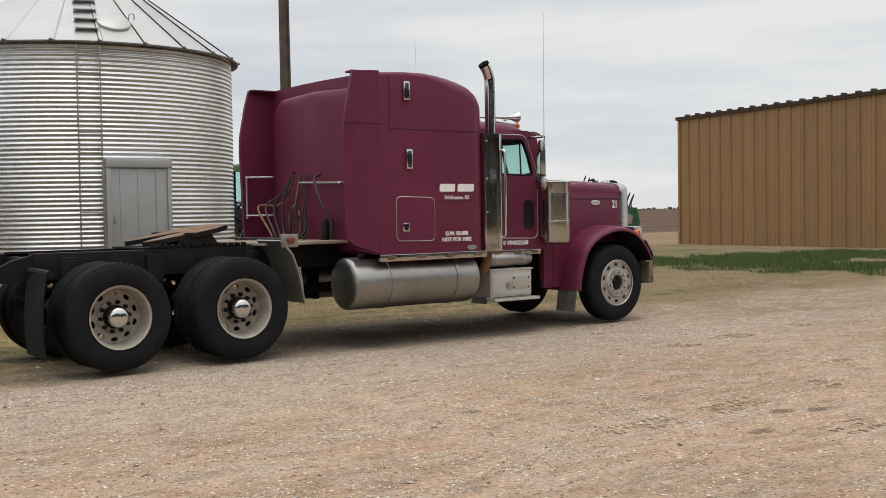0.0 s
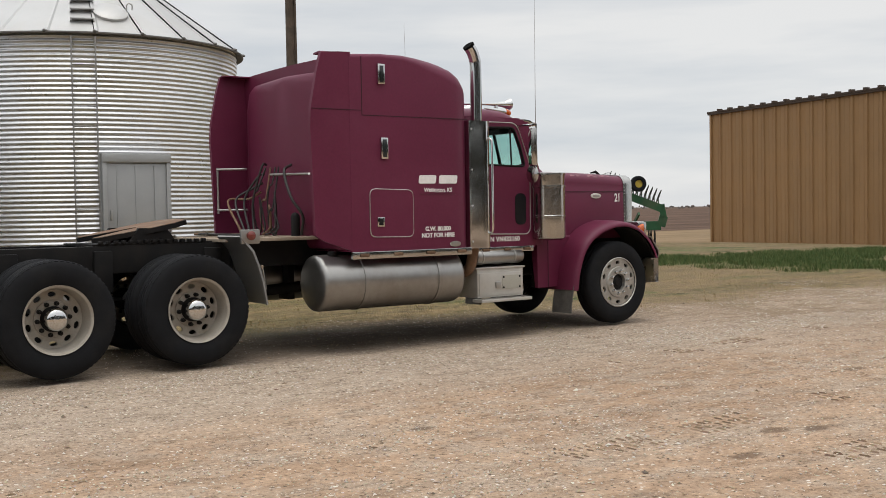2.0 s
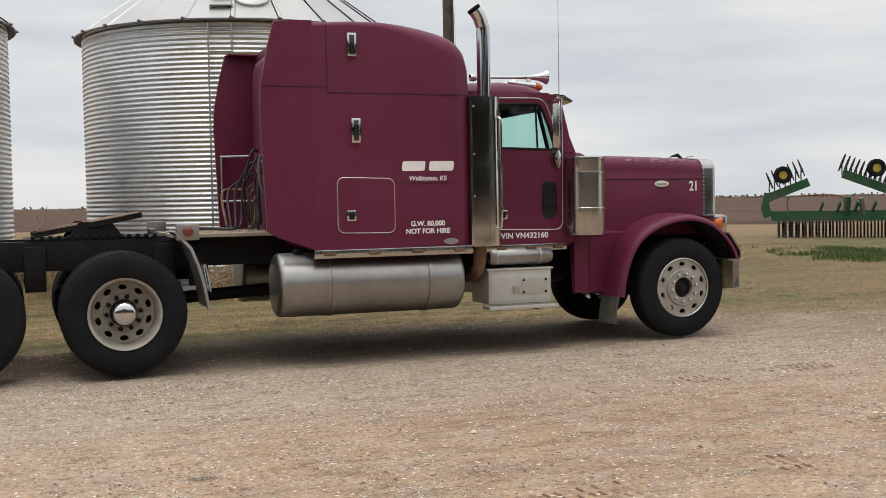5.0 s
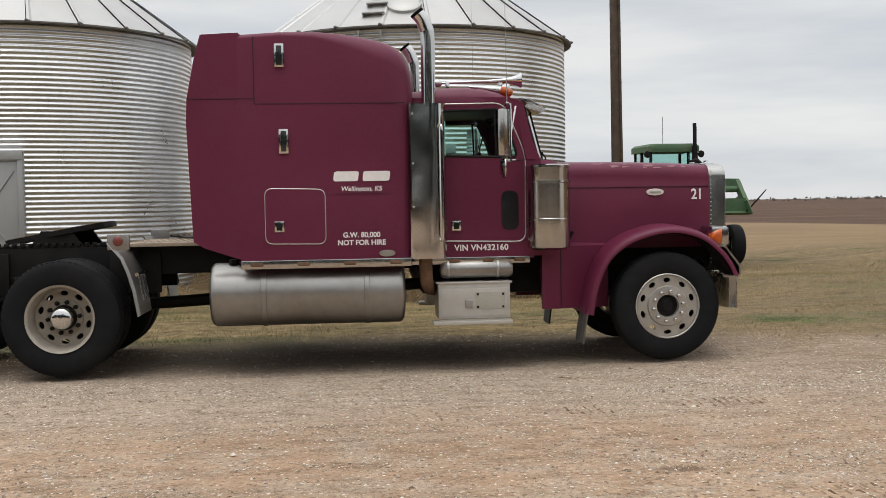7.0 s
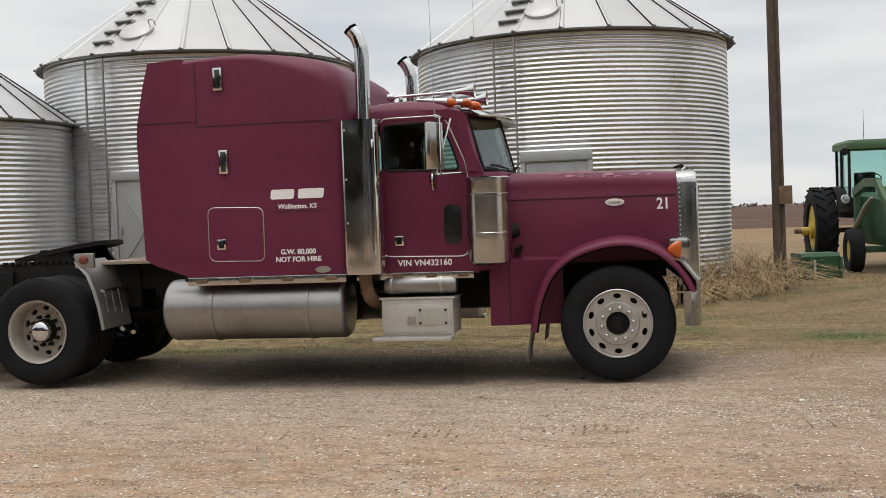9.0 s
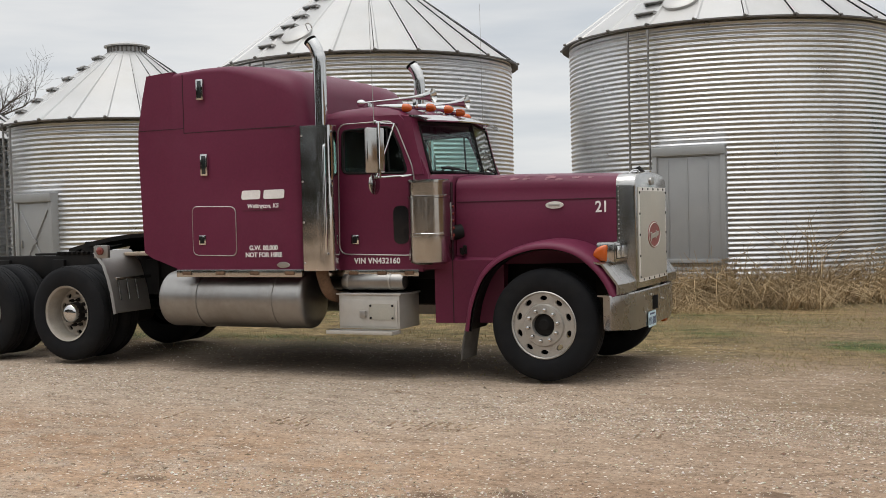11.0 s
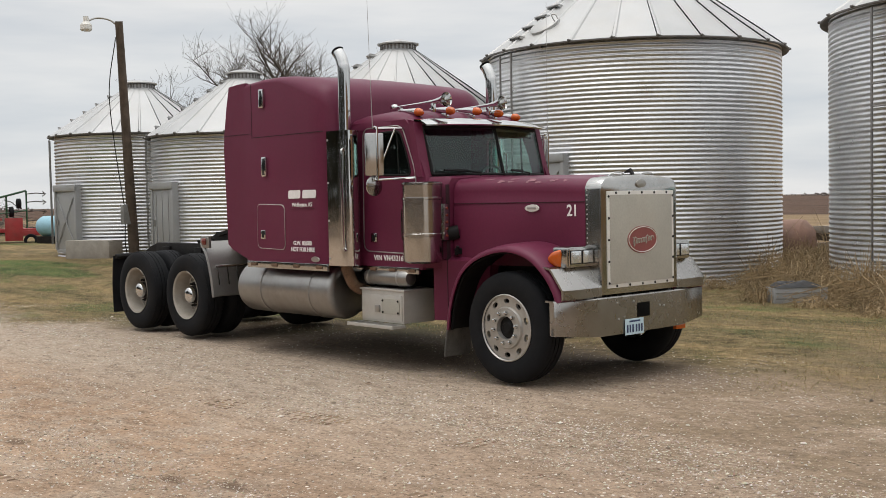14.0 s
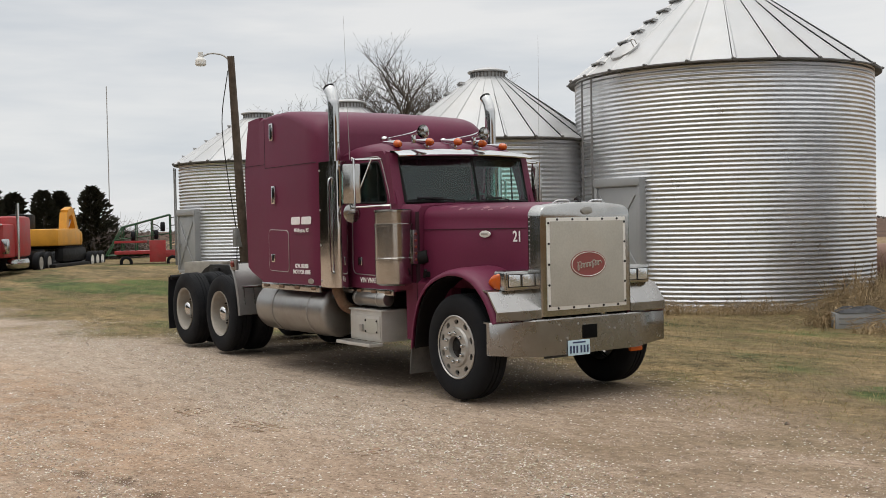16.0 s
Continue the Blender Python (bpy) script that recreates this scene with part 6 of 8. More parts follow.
bmesh.ops.scale(bm, vec=(1, 1, 0.55), verts=bm.verts)
bmesh.ops.translate(bm, vec=(0.745, 0, 1.815), verts=bm.verts)
part("shell_badge", bm, DULL_STEEL, shell)
for y in (-0.22, 0.22):
    bm = bmesh.new()
    tube(bm, smooth_path([V(0.62, y - 0.1, 1.885), V(0.65, y - 0.06, 1.915), V(0.66, y + 0.06, 1.915), V(0.64, y + 0.1, 1.885)]), 0.008, 6)
    part("hood_grip", bm, CHROME, shell)
bm = bmesh.new()
tube(bm, [V(0.68, -0.02, 1.895), V(0.63, 0.0, 1.94), V(0.55, 0.02, 1.925)], [0.014, 0.022, 0.008], 8)
part("hood_ornament", bm, BLACK, shell)
# bumper
bm = bmesh.new()
loops = []
for y, x, low in ((-1.11, 0.61, 0.50), (-1.115, 0.645, 0.495), (-1.10, 0.66, 0.492), (-0.68, 0.742, 0.455), (-0.60, 0.75, 0.45), (0, 0.757, 0.45), (0.60, 0.75, 0.45), (0.68, 0.742, 0.455), (1.10, 0.66, 0.492), (1.115, 0.645, 0.495), (1.11, 0.61, 0.50)):
    loops.append([V(x - 0.02, y, low - 0.004), V(x, y, low), V(x + 0.003, y, 0.64), V(x, y, 0.785), V(x - 0.012, y, 0.797), V(x - 0.08, y * 0.985, 0.80), V(x - 0.085, y * 0.985, 0.785), V(x - 0.03, y * 0.99, 0.78), V(x - 0.03, y * 0.99, low + 0.02)])
rings(bm, loops)
bmesh.ops.recalc_face_normals(bm, faces=bm.faces)
bumper = part("bumper", bm, BUMPER, truck, "deep swept-back steel bumper with scuffs", 40)
# near-black block on the bumper face stands in for the tow hole's shade
bm = bmesh.new()
box(bm, 0.752, 0.763, -0.09, 0.10, 0.585, 0.718, 0.006)
part("tow_hole_shade", bm, VOID, bumper)
for y, z in ((-0.38, 0.735), (-0.36, 0.585), (-0.14, 0.735), (0.26, 0.67), (0.33, 0.66), (-0.28, 0.60)):
    bm = bmesh.new()
    lathe(bm, [(0.012, 0), (0.01, 0.006), (0.002, 0.008)], (0.757, y, z), (1, 0, 0), 8)
    part("bumper_bolt", bm, DULL_STEEL, bumper)
bm = bmesh.new()
box(bm, 0.763, 0.768, -0.28, -0.005, 0.432, 0.578, 0.002)
plate_ob = part("number_plate", bm, PLATE_BLUE, truck, "pale blue licence plate", 0)
for k in range(6):
    bm = bmesh.new()
    y = -0.258 + k * 0.040 + (0.012 if k > 2 else 0)
    box(bm, 0.768, 0.770, y, y + 0.022, 0.455, 0.525)
    part("plate_bar", bm, PLATE_INK, plate_ob, smooth=0)
bm = bmesh.new()
box(bm, 0.768, 0.770, -0.22, -0.06, 0.548, 0.563)
part("plate_bar", bm, PLATE_INK, plate_ob, smooth=0)
bm = bmesh.new()
box(bm, 0.66, 0.70, 0.60, 0.76, 0.40, 0.452, 0.012)
part("lower_marker", bm, AMBER, truck)

# ---- farm machinery ----
GREEN = material("implement_green", (0.018, 0.08, 0.032), 0.5, 0.0, 0.2, 3, 50, 0.0006, 0.12, (0.12, 0.10, 0.065), 0.5)
FADED_GREEN = material("faded_green", (0.055, 0.115, 0.05), 0.6, 0.0, 0.2, 3, 50, 0.0006, 0.12, (0.19, 0.17, 0.11), 0.5)
YELLOW = material("wheel_yellow", (0.50, 0.36, 0.045), 0.55, 0.0, 0.2, 5, 60, 0.0005, 0.1, (0.2, 0.15, 0.08), 0.5)
TINE = material("worn_tine_steel", (0.075, 0.068, 0.06), 0.6, 0.5, 0.3)
RED_PAINT = material("implement_red", (0.33, 0.03, 0.03), 0.5, 0.0, 0.2, 3, 50, 0.0, 0.1, (0.2, 0.1, 0.08), 0.4)
EXC_YELLOW = material("digger_yellow", (0.58, 0.27, 0.025), 0.5, 0.0, 0.15, 2, 50, 0.0, 0.1, (0.3, 0.18, 0.06), 0.4)
PALE_BLUE = material("pale_blue_tank", (0.30, 0.52, 0.62), 0.45, 0.0, 0.1)
SIGN_YELLOW = material("sign_yellow", (0.75, 0.50, 0.03), 0.5)


def farm_tyre(parent, c, d, r, w, rim, lugs=0):
    bm = bmesh.new()
    lathe(bm, tyre_section(r, w, rim), c, d, 36, cap=False)
    ty = part("tyre", bm, RUBBER, parent, "", 40)
    bm = bmesh.new()
    lathe(bm, [(rim + 0.01, w * 0.36), (rim - 0.03, w * 0.3), (rim - 0.05, 0.0), (rim * 0.5, 0.02), (rim * 0.3, w * 0.1), (0.02, w * 0.12)], c, d, 28)
    part("wheel_rim", bm, YELLOW, parent)
    dd, side, up = axes_of(d)
    for k in range(lugs):
        for s in (-1, 1):
            a = 2 * math.pi * (k + 0.25 * (s + 1)) / lugs
            rad = side * math.cos(a) + up * math.sin(a)
            tan = -side * math.sin(a) + up * math.cos(a)
            bm = bmesh.new()
            p0, p1 = V(*c) + rad * (r - 0.01) + dd * (s * w * 0.06), V(*c) + rad * (r - 0.035) + dd * (s * w * 0.5) + tan * (-w * 0.35)
            q = tan * 0.03
            up_ = rad * 0.045
            rings(bm, [[p0 - q, p0 + q, p0 + q * 0.7 + up_, p0 - q * 0.7 + up_], [p1 - q, p1 + q, p1 + q * 0.7 + up_, p1 - q * 0.7 + up_]])
            bmesh.ops.recalc_face_normals(bm, faces=bm.faces)
            part("tread_lug", bm, RUBBER, ty, smooth=0)


def tyre_section(r, w, rim):
    h = w / 2
    return [(rim, -h * 0.8), (rim + 0.03, -h * 0.95), (r * 0.86, -h * 1.05), (r * 0.95, -h * 0.95), (r * 0.985, -h * 0.8), (r, 0), (r * 0.985, h * 0.8), (r * 0.95, h * 0.95), (r * 0.86, h * 1.05), (rim + 0.03, h * 0.95), (rim, h * 0.8)]


def build_tractor():
    """Local x ahead, y left; front axle at x = 0."""
    t = thing("farm_tractor", "green farm tractor with cab and front loader, yellow wheels", "tractor", at=(6.51, 17.3, -0.22), turn=-88)
    t.matrix_basis = t.matrix_basis @ Matrix.Diagonal((1.09, 1.09, 1.14, 1))
    for s in (-1, 1):
        farm_tyre(t, (0, s * 0.92, 0.47), (0, s, 0), 0.47, 0.30, 0.22)
        farm_tyre(t, (-2.55, s * 1.12, 0.93), (0, s, 0), 0.93, 0.5, 0.55, 20)
    bm = bmesh.new()
    tube(bm, [V(-2.55, -1.75, 0.86), V(-2.55, 1.75, 0.86)], 0.06, 10)
    part("rear_axle", bm, RUST, t)
    for s in (-1, 1):
        bm = bmesh.new()
        lathe(bm, [(0.05, 0), (0.19, 0.01), (0.19, 0.10), (0.10, 0.12), (0.10, 0.28), (0.07, 0.3)], (-2.55, s * 1.28, 0.86), (0, s, 0), 20)
        part("axle_hub", bm, YELLOW, t)
    bm = bmesh.new()
    box(bm, -0.08, 0.08, -0.8, 0.8, 0.42, 0.56, 0.02)
    part("front_axle", bm, GREEN, t)
    bm = bmesh.new()
    rings(bm, [[V(x, -w, 0.75), V(x, -w, z - 0.08), V(x, -w + 0.08, z), V(x, w - 0.08, z), V(x, w, z - 0.08), V(x, w, 0.75)] for x, w, z in ((-1.75, 0.36, 1.72), (-0.6, 0.34, 1.66), (0.42, 0.32, 1.58), (0.5, 0.29, 1.5))])
    part("hood", bm, GREEN, t)
    bm = bmesh.new()
    box(bm, 0.495, 0.53, -0.27, 0.27, 0.8, 1.45, 0.01)
    part("front_grille", bm, BLACK, t)
    bm = bmesh.new()
    box(bm, -2.8, 0.3, -0.28, 0.28, 0.55, 0.95, 0.05)
    part("transmission", bm, GREEN, t)
    # cab
    bm = bmesh.new()
    rings(bm, [[V(x, y, z) for x, y in ((-3.0, -0.70), (-1.62, -0.68), (-1.55, -0.5), (-1.55, 0.5), (-1.62, 0.68), (-3.0, 0.70))] for z in (2.72, 2.78, 2.86)] + [[V(x * 0.94 - 0.13, y * 0.9, 2.92) for x, y in ((-3.0, -0.70), (-1.62, -0.68), (-1.55, -0.5), (-1.55, 0.5), (-1.62, 0.68), (-3.0, 0.70))]])
    bmesh.ops.recalc_face_normals(bm, faces=bm.faces)
    roof = part("cab_roof", bm, FADED_GREEN, t)
    for x, y in ((-2.9, -0.62), (-2.9, 0.62), (-1.68, -0.60), (-1.68, 0.60), (-2.3, -0.64), (-2.3, 0.64)):
        bm = bmesh.new()
        box(bm, x - 0.04, x + 0.04, y - 0.03, y + 0.03, 1.5, 2.73, 0.008)
        part("cab_post", bm, BLACK, t)
    for x0, x1, y0, y1 in ((-1.69, -1.68, -0.58, 0.58), (-2.86, -1.72, -0.625, -0.62), (-2.86, -1.72, 0.62, 0.625), (-2.905, -2.9, -0.58, 0.58)):
        bm = bmesh.new()
        box(bm, x0, x1, y0, y1, 1.62, 2.72)
        part("cab_glass", bm, TINT, t, smooth=0)
    bm = bmesh.new()
    box(bm, -2.95, -1.62, -0.64, 0.64, 1.15, 1.62, 0.03)
    part("cab_base", bm, BLACK, t)
    bm = bmesh.new()
    box(bm, -2.75, -2.35, -0.25, 0.25, 1.6, 1.72, 0.04)
    box(bm, -2.8, -2.68, -0.25, 0.25, 1.65, 2.2, 0.04)
    part("driver_seat", bm, INTERIOR, t)
    bm = bmesh.new()
    tube(bm, [V(-1.98 + 0.07 * math.sin(a), 0.2 * math.cos(a), 2.02 + 0.12 * math.sin(a)) for a in (2 * math.pi * k / 20 for k in range(21))], 0.014, 6)
    tube(bm, [V(-1.98, 0, 2.02), V(-1.78, 0, 1.65)], 0.022, 6)
    part("steering_wheel", bm, BLACK, t)
    for s in (-1, 1):
        bm = bmesh.new()
        rings(bm, [[V(-2.55 + 1.03 * math.cos(a), s * y, 0.86 + 1.03 * math.sin(a)) for y in (0.6, 0.86)] + [V(-2.55 + 1.0 * math.cos(a), s * y, 0.86 + 1.0 * math.sin(a)) for y in (0.86, 0.6)] for a in (radians(25 + 15 * k) for k in range(9))])
        bmesh.ops.recalc_face_normals(bm, faces=bm.faces)
        part("mudguard", bm, BLACK, t)
        bm = bmesh.new()
        lathe(bm, [(0.09, 0), (0.11, 0.05), (0.1, 0.08), (0.01, 0.09)], (-1.66, s * 0.72, 1.58), (1, 0, 0), 16)
        part("work_lamp", bm, LENS, t)
        bm = bmesh.new()
        lathe(bm, [(0.06, -0.05), (0.09, 0.03), (0.08, 0.06), (0.01, 0.07)], (-1.62, s * 0.72, 2.66), (1, 0, 0), 14)
        part("roof_lamp", bm, BLACK, t)
        # loader arms and posts
        bm = bmesh.new()
        box(bm, -1.0, -0.8, s * 0.62 - 0.06, s * 0.62 + 0.06, 0.6, 1.75, 0.01)
        part("loader_post", bm, GREEN, t)
        bm = bmesh.new()
        pts = [V(-0.95, s * 0.66, 1.72), V(0.2, s * 0.66, 1.92), V(0.95, s * 0.62, 1.90), V(1.55, s * 0.58, 1.42)]
        for a, b in zip(pts, pts[1:]):
            d = (b - a).normalized()
            n_ = V(-d.z, 0, d.x) * 0.09
            y = V(0, 0.05, 0)
            rings(bm, [[p - n_ - y, p - n_ + y, p + n_ + y, p + n_ - y] for p in (a, b)])
        bmesh.ops.recalc_face_normals(bm, faces=bm.faces)
        part("loader_arm", bm, FADED_GREEN, t)
        bm = bmesh.new()
        tube(bm, [V(-0.8, s * 0.72, 0.9), V(0.3, s * 0.72, 1.4), V(0.9, s * 0.72, 1.6)], [0.06, 0.06, 0.03], 10)
        part("lift_ram", bm, DULL_STEEL, t)
    bm = bmesh.new()
    rings(bm, [[V(x, -0.62, z), V(x, 0.58, z), V(x + 0.03, 0.58, z + 0.01), V(x + 0.03, -0.62, z + 0.01)] for x, z in ((1.95, 1.22), (1.7, 1.18), (1.55, 1.26), (1.55, 1.54))])
    bmesh.ops.recalc_face_normals(bm, faces=bm.faces)
    bucket = part("loader_bucket", bm, FADED_GREEN, t, "green loader bucket raised off the ground")
    for s in (-1, 1):
        bm = bmesh.new()
        plate(bm, [(1.95, 1.22), (1.7, 1.18), (1.55, 1.26), (1.55, 1.54), (1.7, 1.48)], 0.025, m=Matrix.Translation((0, s * 0.6 - 0.02 - 0.012, 0)))
        part("bucket_cheek", bm, FADED_GREEN, bucket)
    for s in (-1, 1):
        bm = bmesh.new()
        tube(bm, [V(1.56, s * 0.55, 1.2), V(2.35, s * 0.62 + 0.1, 1.72)], [0.022, 0.012], 6)
        part("bale_spear", bm, BLACK, bucket)
    bm = bmesh.new()
    tube(bm, [V(1.1, -0.6, 1.75), V(1.1, 0.6, 1.75)], 0.07, 10)
    part("cross_tube", bm, FADED_GREEN, t)
    bm = bmesh.new()
    tube(bm, [V(-1.45, 0.5, 1.5), V(-1.45, 0.5, 2.85)], 0.075, 12)
    tube(bm, [V(-1.45, 0.5, 2.85), V(-1.45, 0.5, 3.3), V(-1.47, 0.5, 3.4)], 0.05, 12)
    part("exhaust_pipe", bm, BLACK, t)
    bm = bmesh.new()
    tube(bm, [V(-1.9, -0.2, 2.9), V(-1.9, -0.2, 3.6)], 0.006, 5)
    part("antenna", bm, BLACK, t)


def tine_wheel(bm, c, axis, r, n=14):
    d, side, up = axes_of(axis)
    for k in range(n):
        a = 2 * math.pi * k / n
        p = side * math.cos(a) + up * math.sin(a)
        q = -side * math.sin(a) + up * math.cos(a)
        tube(bm, [c + p * 0.08, c + p * r * 0.75, c + p * r + q * r * 0.22], [0.03, 0.028, 0.018], 4)
    lathe(bm, [(0.10, -0.03), (0.10, 0.03)], c, axis, 10)


def build_rotary_hoe():
    t = thing("rotary_hoe", "green folding rotary hoe with spiked wheels, wings folded up", "farm implement", at=(20.3, 19.15, -0.14), turn=-44)
    t.matrix_basis = t.matrix_basis @ Matrix.Scale(1.12, 4)
    def beam(name, a, b, w, h, mat=GREEN):
        a, b = V(*a), V(*b)
        d, side, up = axes_of(b - a)
        bm = bmesh.new()
        rings(bm, [[p + side * w + up * h, p - side * w + up * h, p - side * w - up * h, p + side * w - up * h] for p in (a, b)])
        bmesh.ops.recalc_face_normals(bm, faces=bm.faces)
        return part(name, bm, mat, t)
    def gang(a, b, n, r, nm):
        a, b = V(*a), V(*b)
        for k in range(n):
            bm = bmesh.new()
            c = a.lerp(b, (k + 0.5) / n)
            tine_wheel(bm, c, b - a, r)
            part(nm, bm, TINE, t, smooth=0)
            bm = bmesh.new()
            up = V(0, 0.0, 0.42) if abs((b - a).z) < 0.3 * (b - a).length else V(0, 0, -0.40)
            tube(bm, [c, c + up * 0.6 + V(0, -0.1, 0), c + up], 0.02, 5)
            part("tine_arm", bm, GREEN, t)
    beam("main_beam", (-2.1, 0, 0.78), (1.7, 0, 0.78), 0.13, 0.15)
    beam("rear_beam", (-1.9, 0.35, 0.72), (1.5, 0.35, 0.72), 0.05, 0.05)
    gang((-2.0, 0.1, 0.33), (1.6, 0.1, 0.33), 18, 0.27, "spike_wheel")
    gang((-1.9, 0.5, 0.33), (1.5, 0.5, 0.33), 17, 0.27, "spike_wheel")
    # folded wings lean inwards over the middle
    beam("wing_beam", (1.75, 0, 1.35), (0.0, 0.1, 2.05), 0.12, 0.13)
    beam("wing_beam", (-2.2, 0, 1.35), (-1.0, 0.1, 1.82), 0.12, 0.13)
    gang((1.7, 0.1, 1.7), (-0.1, 0.15, 2.42), 13, 0.27, "spike_wheel")
    gang((-2.25, 0.1, 1.85), (-1.15, 0.15, 2.30), 7, 0.27, "spike_wheel")
    for x, s in ((1.7, 1), (-2.2, -1)):
        beam("hinge_arm", (x, 0, 0.75), (x + 0.1 * s, 0, 1.1), 0.09, 0.14)
        beam("hinge_arm", (x + 0.1 * s, 0, 1.05), (x + 0.02 * s, 0, 1.5), 0.09, 0.10)
    for x, z in ((0.95, 2.2), (-1.75, 2.05)):
        bm = bmesh.new()
        lathe(bm, tyre_section(0.27, 0.2, 0.13), (x, -0.15, z), (0.3, -1, 0), 24, cap=False)
        w = part("gauge_wheel", bm, RUBBER, t)
        bm = bmesh.new()
        lathe(bm, [(0.14, 0.05), (0.10, 0.0), (0.03, 0.03)], (x, -0.15, z), (0.3, -1, 0), 16)
        part("wheel_rim", bm, YELLOW, w)
    for x in (-0.7, -0.2, 0.3, 0.8):
        beam("hitch_bar", (x, 0, 0.85), (x + 0.15, -0.5, 1.2), 0.03, 0.05)
    beam("mast", (0.1, -0.1, 0.8), (0.15, -0.2, 1.35), 0.06, 0.10)
    beam("mast", (0.6, -0.1, 0.8), (0.5, -0.2, 1.3), 0.05, 0.06, DULL_STEEL)
    bm = bmesh.new()
    tube(bm, smooth_path([V(-1.6, -0.2, 0.85), V(-1.6, -0.25, 1.3), V(-1.4, -0.25, 1.38), V(-0.1, -0.25, 1.38), V(0.05, -0.2, 0.9)]), 0.025, 6)
    part("guard_rail", bm, RUST, t)


build_tractor()
build_rotary_hoe()


def build_cultivator():
    t = thing("field_cultivator", "green folding field cultivator standing on a red cart", "farm implement", at=(-40.2, 10.41, 0.15), turn=66)
    def bar(name, pts, r, mat=GREEN):
        bm = bmesh.new()
        tube(bm, [V(*p) for p in pts], r * 0.7, 4)
        part(name, bm, mat, t)
    for y in (-0.5, 0.5):
        bar("frame_bar", [(-1.6, y, 0.5), (-0.9, y, 1.75), (1.2, y, 2.3)], 0.05)
        bar("frame_bar", [(-1.6, y, 0.5), (1.5, y, 0.5)], 0.05)
        for x, z in ((-0.9, 1.75), (-0.3, 1.9), (0.4, 2.1), (1.2, 2.3)):
            bar("upright", [(x, y, 0.5), (x, y, z)], 0.04)
        bar("frame_bar", [(-1.2, y, 1.2), (1.2, y, 1.45)], 0.04)
    for z in (0.7, 1.0, 1.4, 1.8, 2.15):
        bar("cross_bar", [(1.2, -0.6, z), (1.2, 0.6, z)], 0.04)
        bar("sweep_shank", [(1.2, -0.3, z), (1.6, -0.3, z + 0.04), (1.95, -0.3, z)], 0.03, TINE)
        bar("sweep", [(1.85, -0.3, z + 0.1), (2.0, -0.3, z), (1.85, -0.3, z - 0.1)], 0.03, TINE)
        bar("sweep_shank", [(0.3, 0.4, z * 0.8 + 0.2), (0.6, 0.4, z * 0.8 + 0.1), (0.8, 0.4, z * 0.8 - 0.1)], 0.03, TINE)
    for x, z in ((-0.4, 1.35), (0.6, 1.4), (0.9, 1.75)):
        bm = bmesh.new()
        lathe(bm, tyre_section(0.22, 0.16, 0.1), (x, -0.6, z), (1, 0.2, 0), 18, cap=False)
        part("gauge_wheel", bm, RUBBER, t)
    c = thing("red_cart", "red steel implement cart with a hitch tongue", "cart", at=(-39.4, 10.55, 0.15), turn=66)
    for name, d in (("deck", (-1.6, 1.9, -0.7, 0.7, 0.55, 0.7)), ("side_panel", (-0.1, 0.6, -0.75, -0.68, 0.2, 1.15)), ("rail", (-1.6, -0.2, -0.75, -0.68, 1.05, 1.15)), ("tongue", (1.9, 3.2, -0.1, 0.1, 0.5, 0.62)), ("rail", (0.6, 1.9, -0.75, -0.68, 0.4, 0.62))):
        bm = bmesh.new()
        box(bm, *d, 0.01)
        part(name, bm, RED_PAINT, c)
    for x in (-1.1, 0.9, 1.6):
        bm = bmesh.new()
        lathe(bm, tyre_section(0.28, 0.2, 0.15), (x, -0.8, 0.2), (0, 1, 0), 20, cap=False)
        part("cart_wheel", bm, RUBBER, c)
    b = thing("water_tank", "pale blue round poly tank on a small trailer", "tank", at=(-36.67, 11.23, 0.2))
    bm = bmesh.new()
    lathe(bm, [(0.05, -0.6), (0.35, -0.55), (0.42, -0.4), (0.42, 0.4), (0.35, 0.55), (0.05, 0.6)], (0, 0, 0.75), (1, 0.3, 0), 28)
    part("tank_body", bm, PALE_BLUE, b)
    bm = bmesh.new()
    box(bm, -0.7, 0.7, -0.35, 0.35, 0.0, 0.34, 0.02)
    part("cradle", bm, BLACK, b)


build_cultivator()


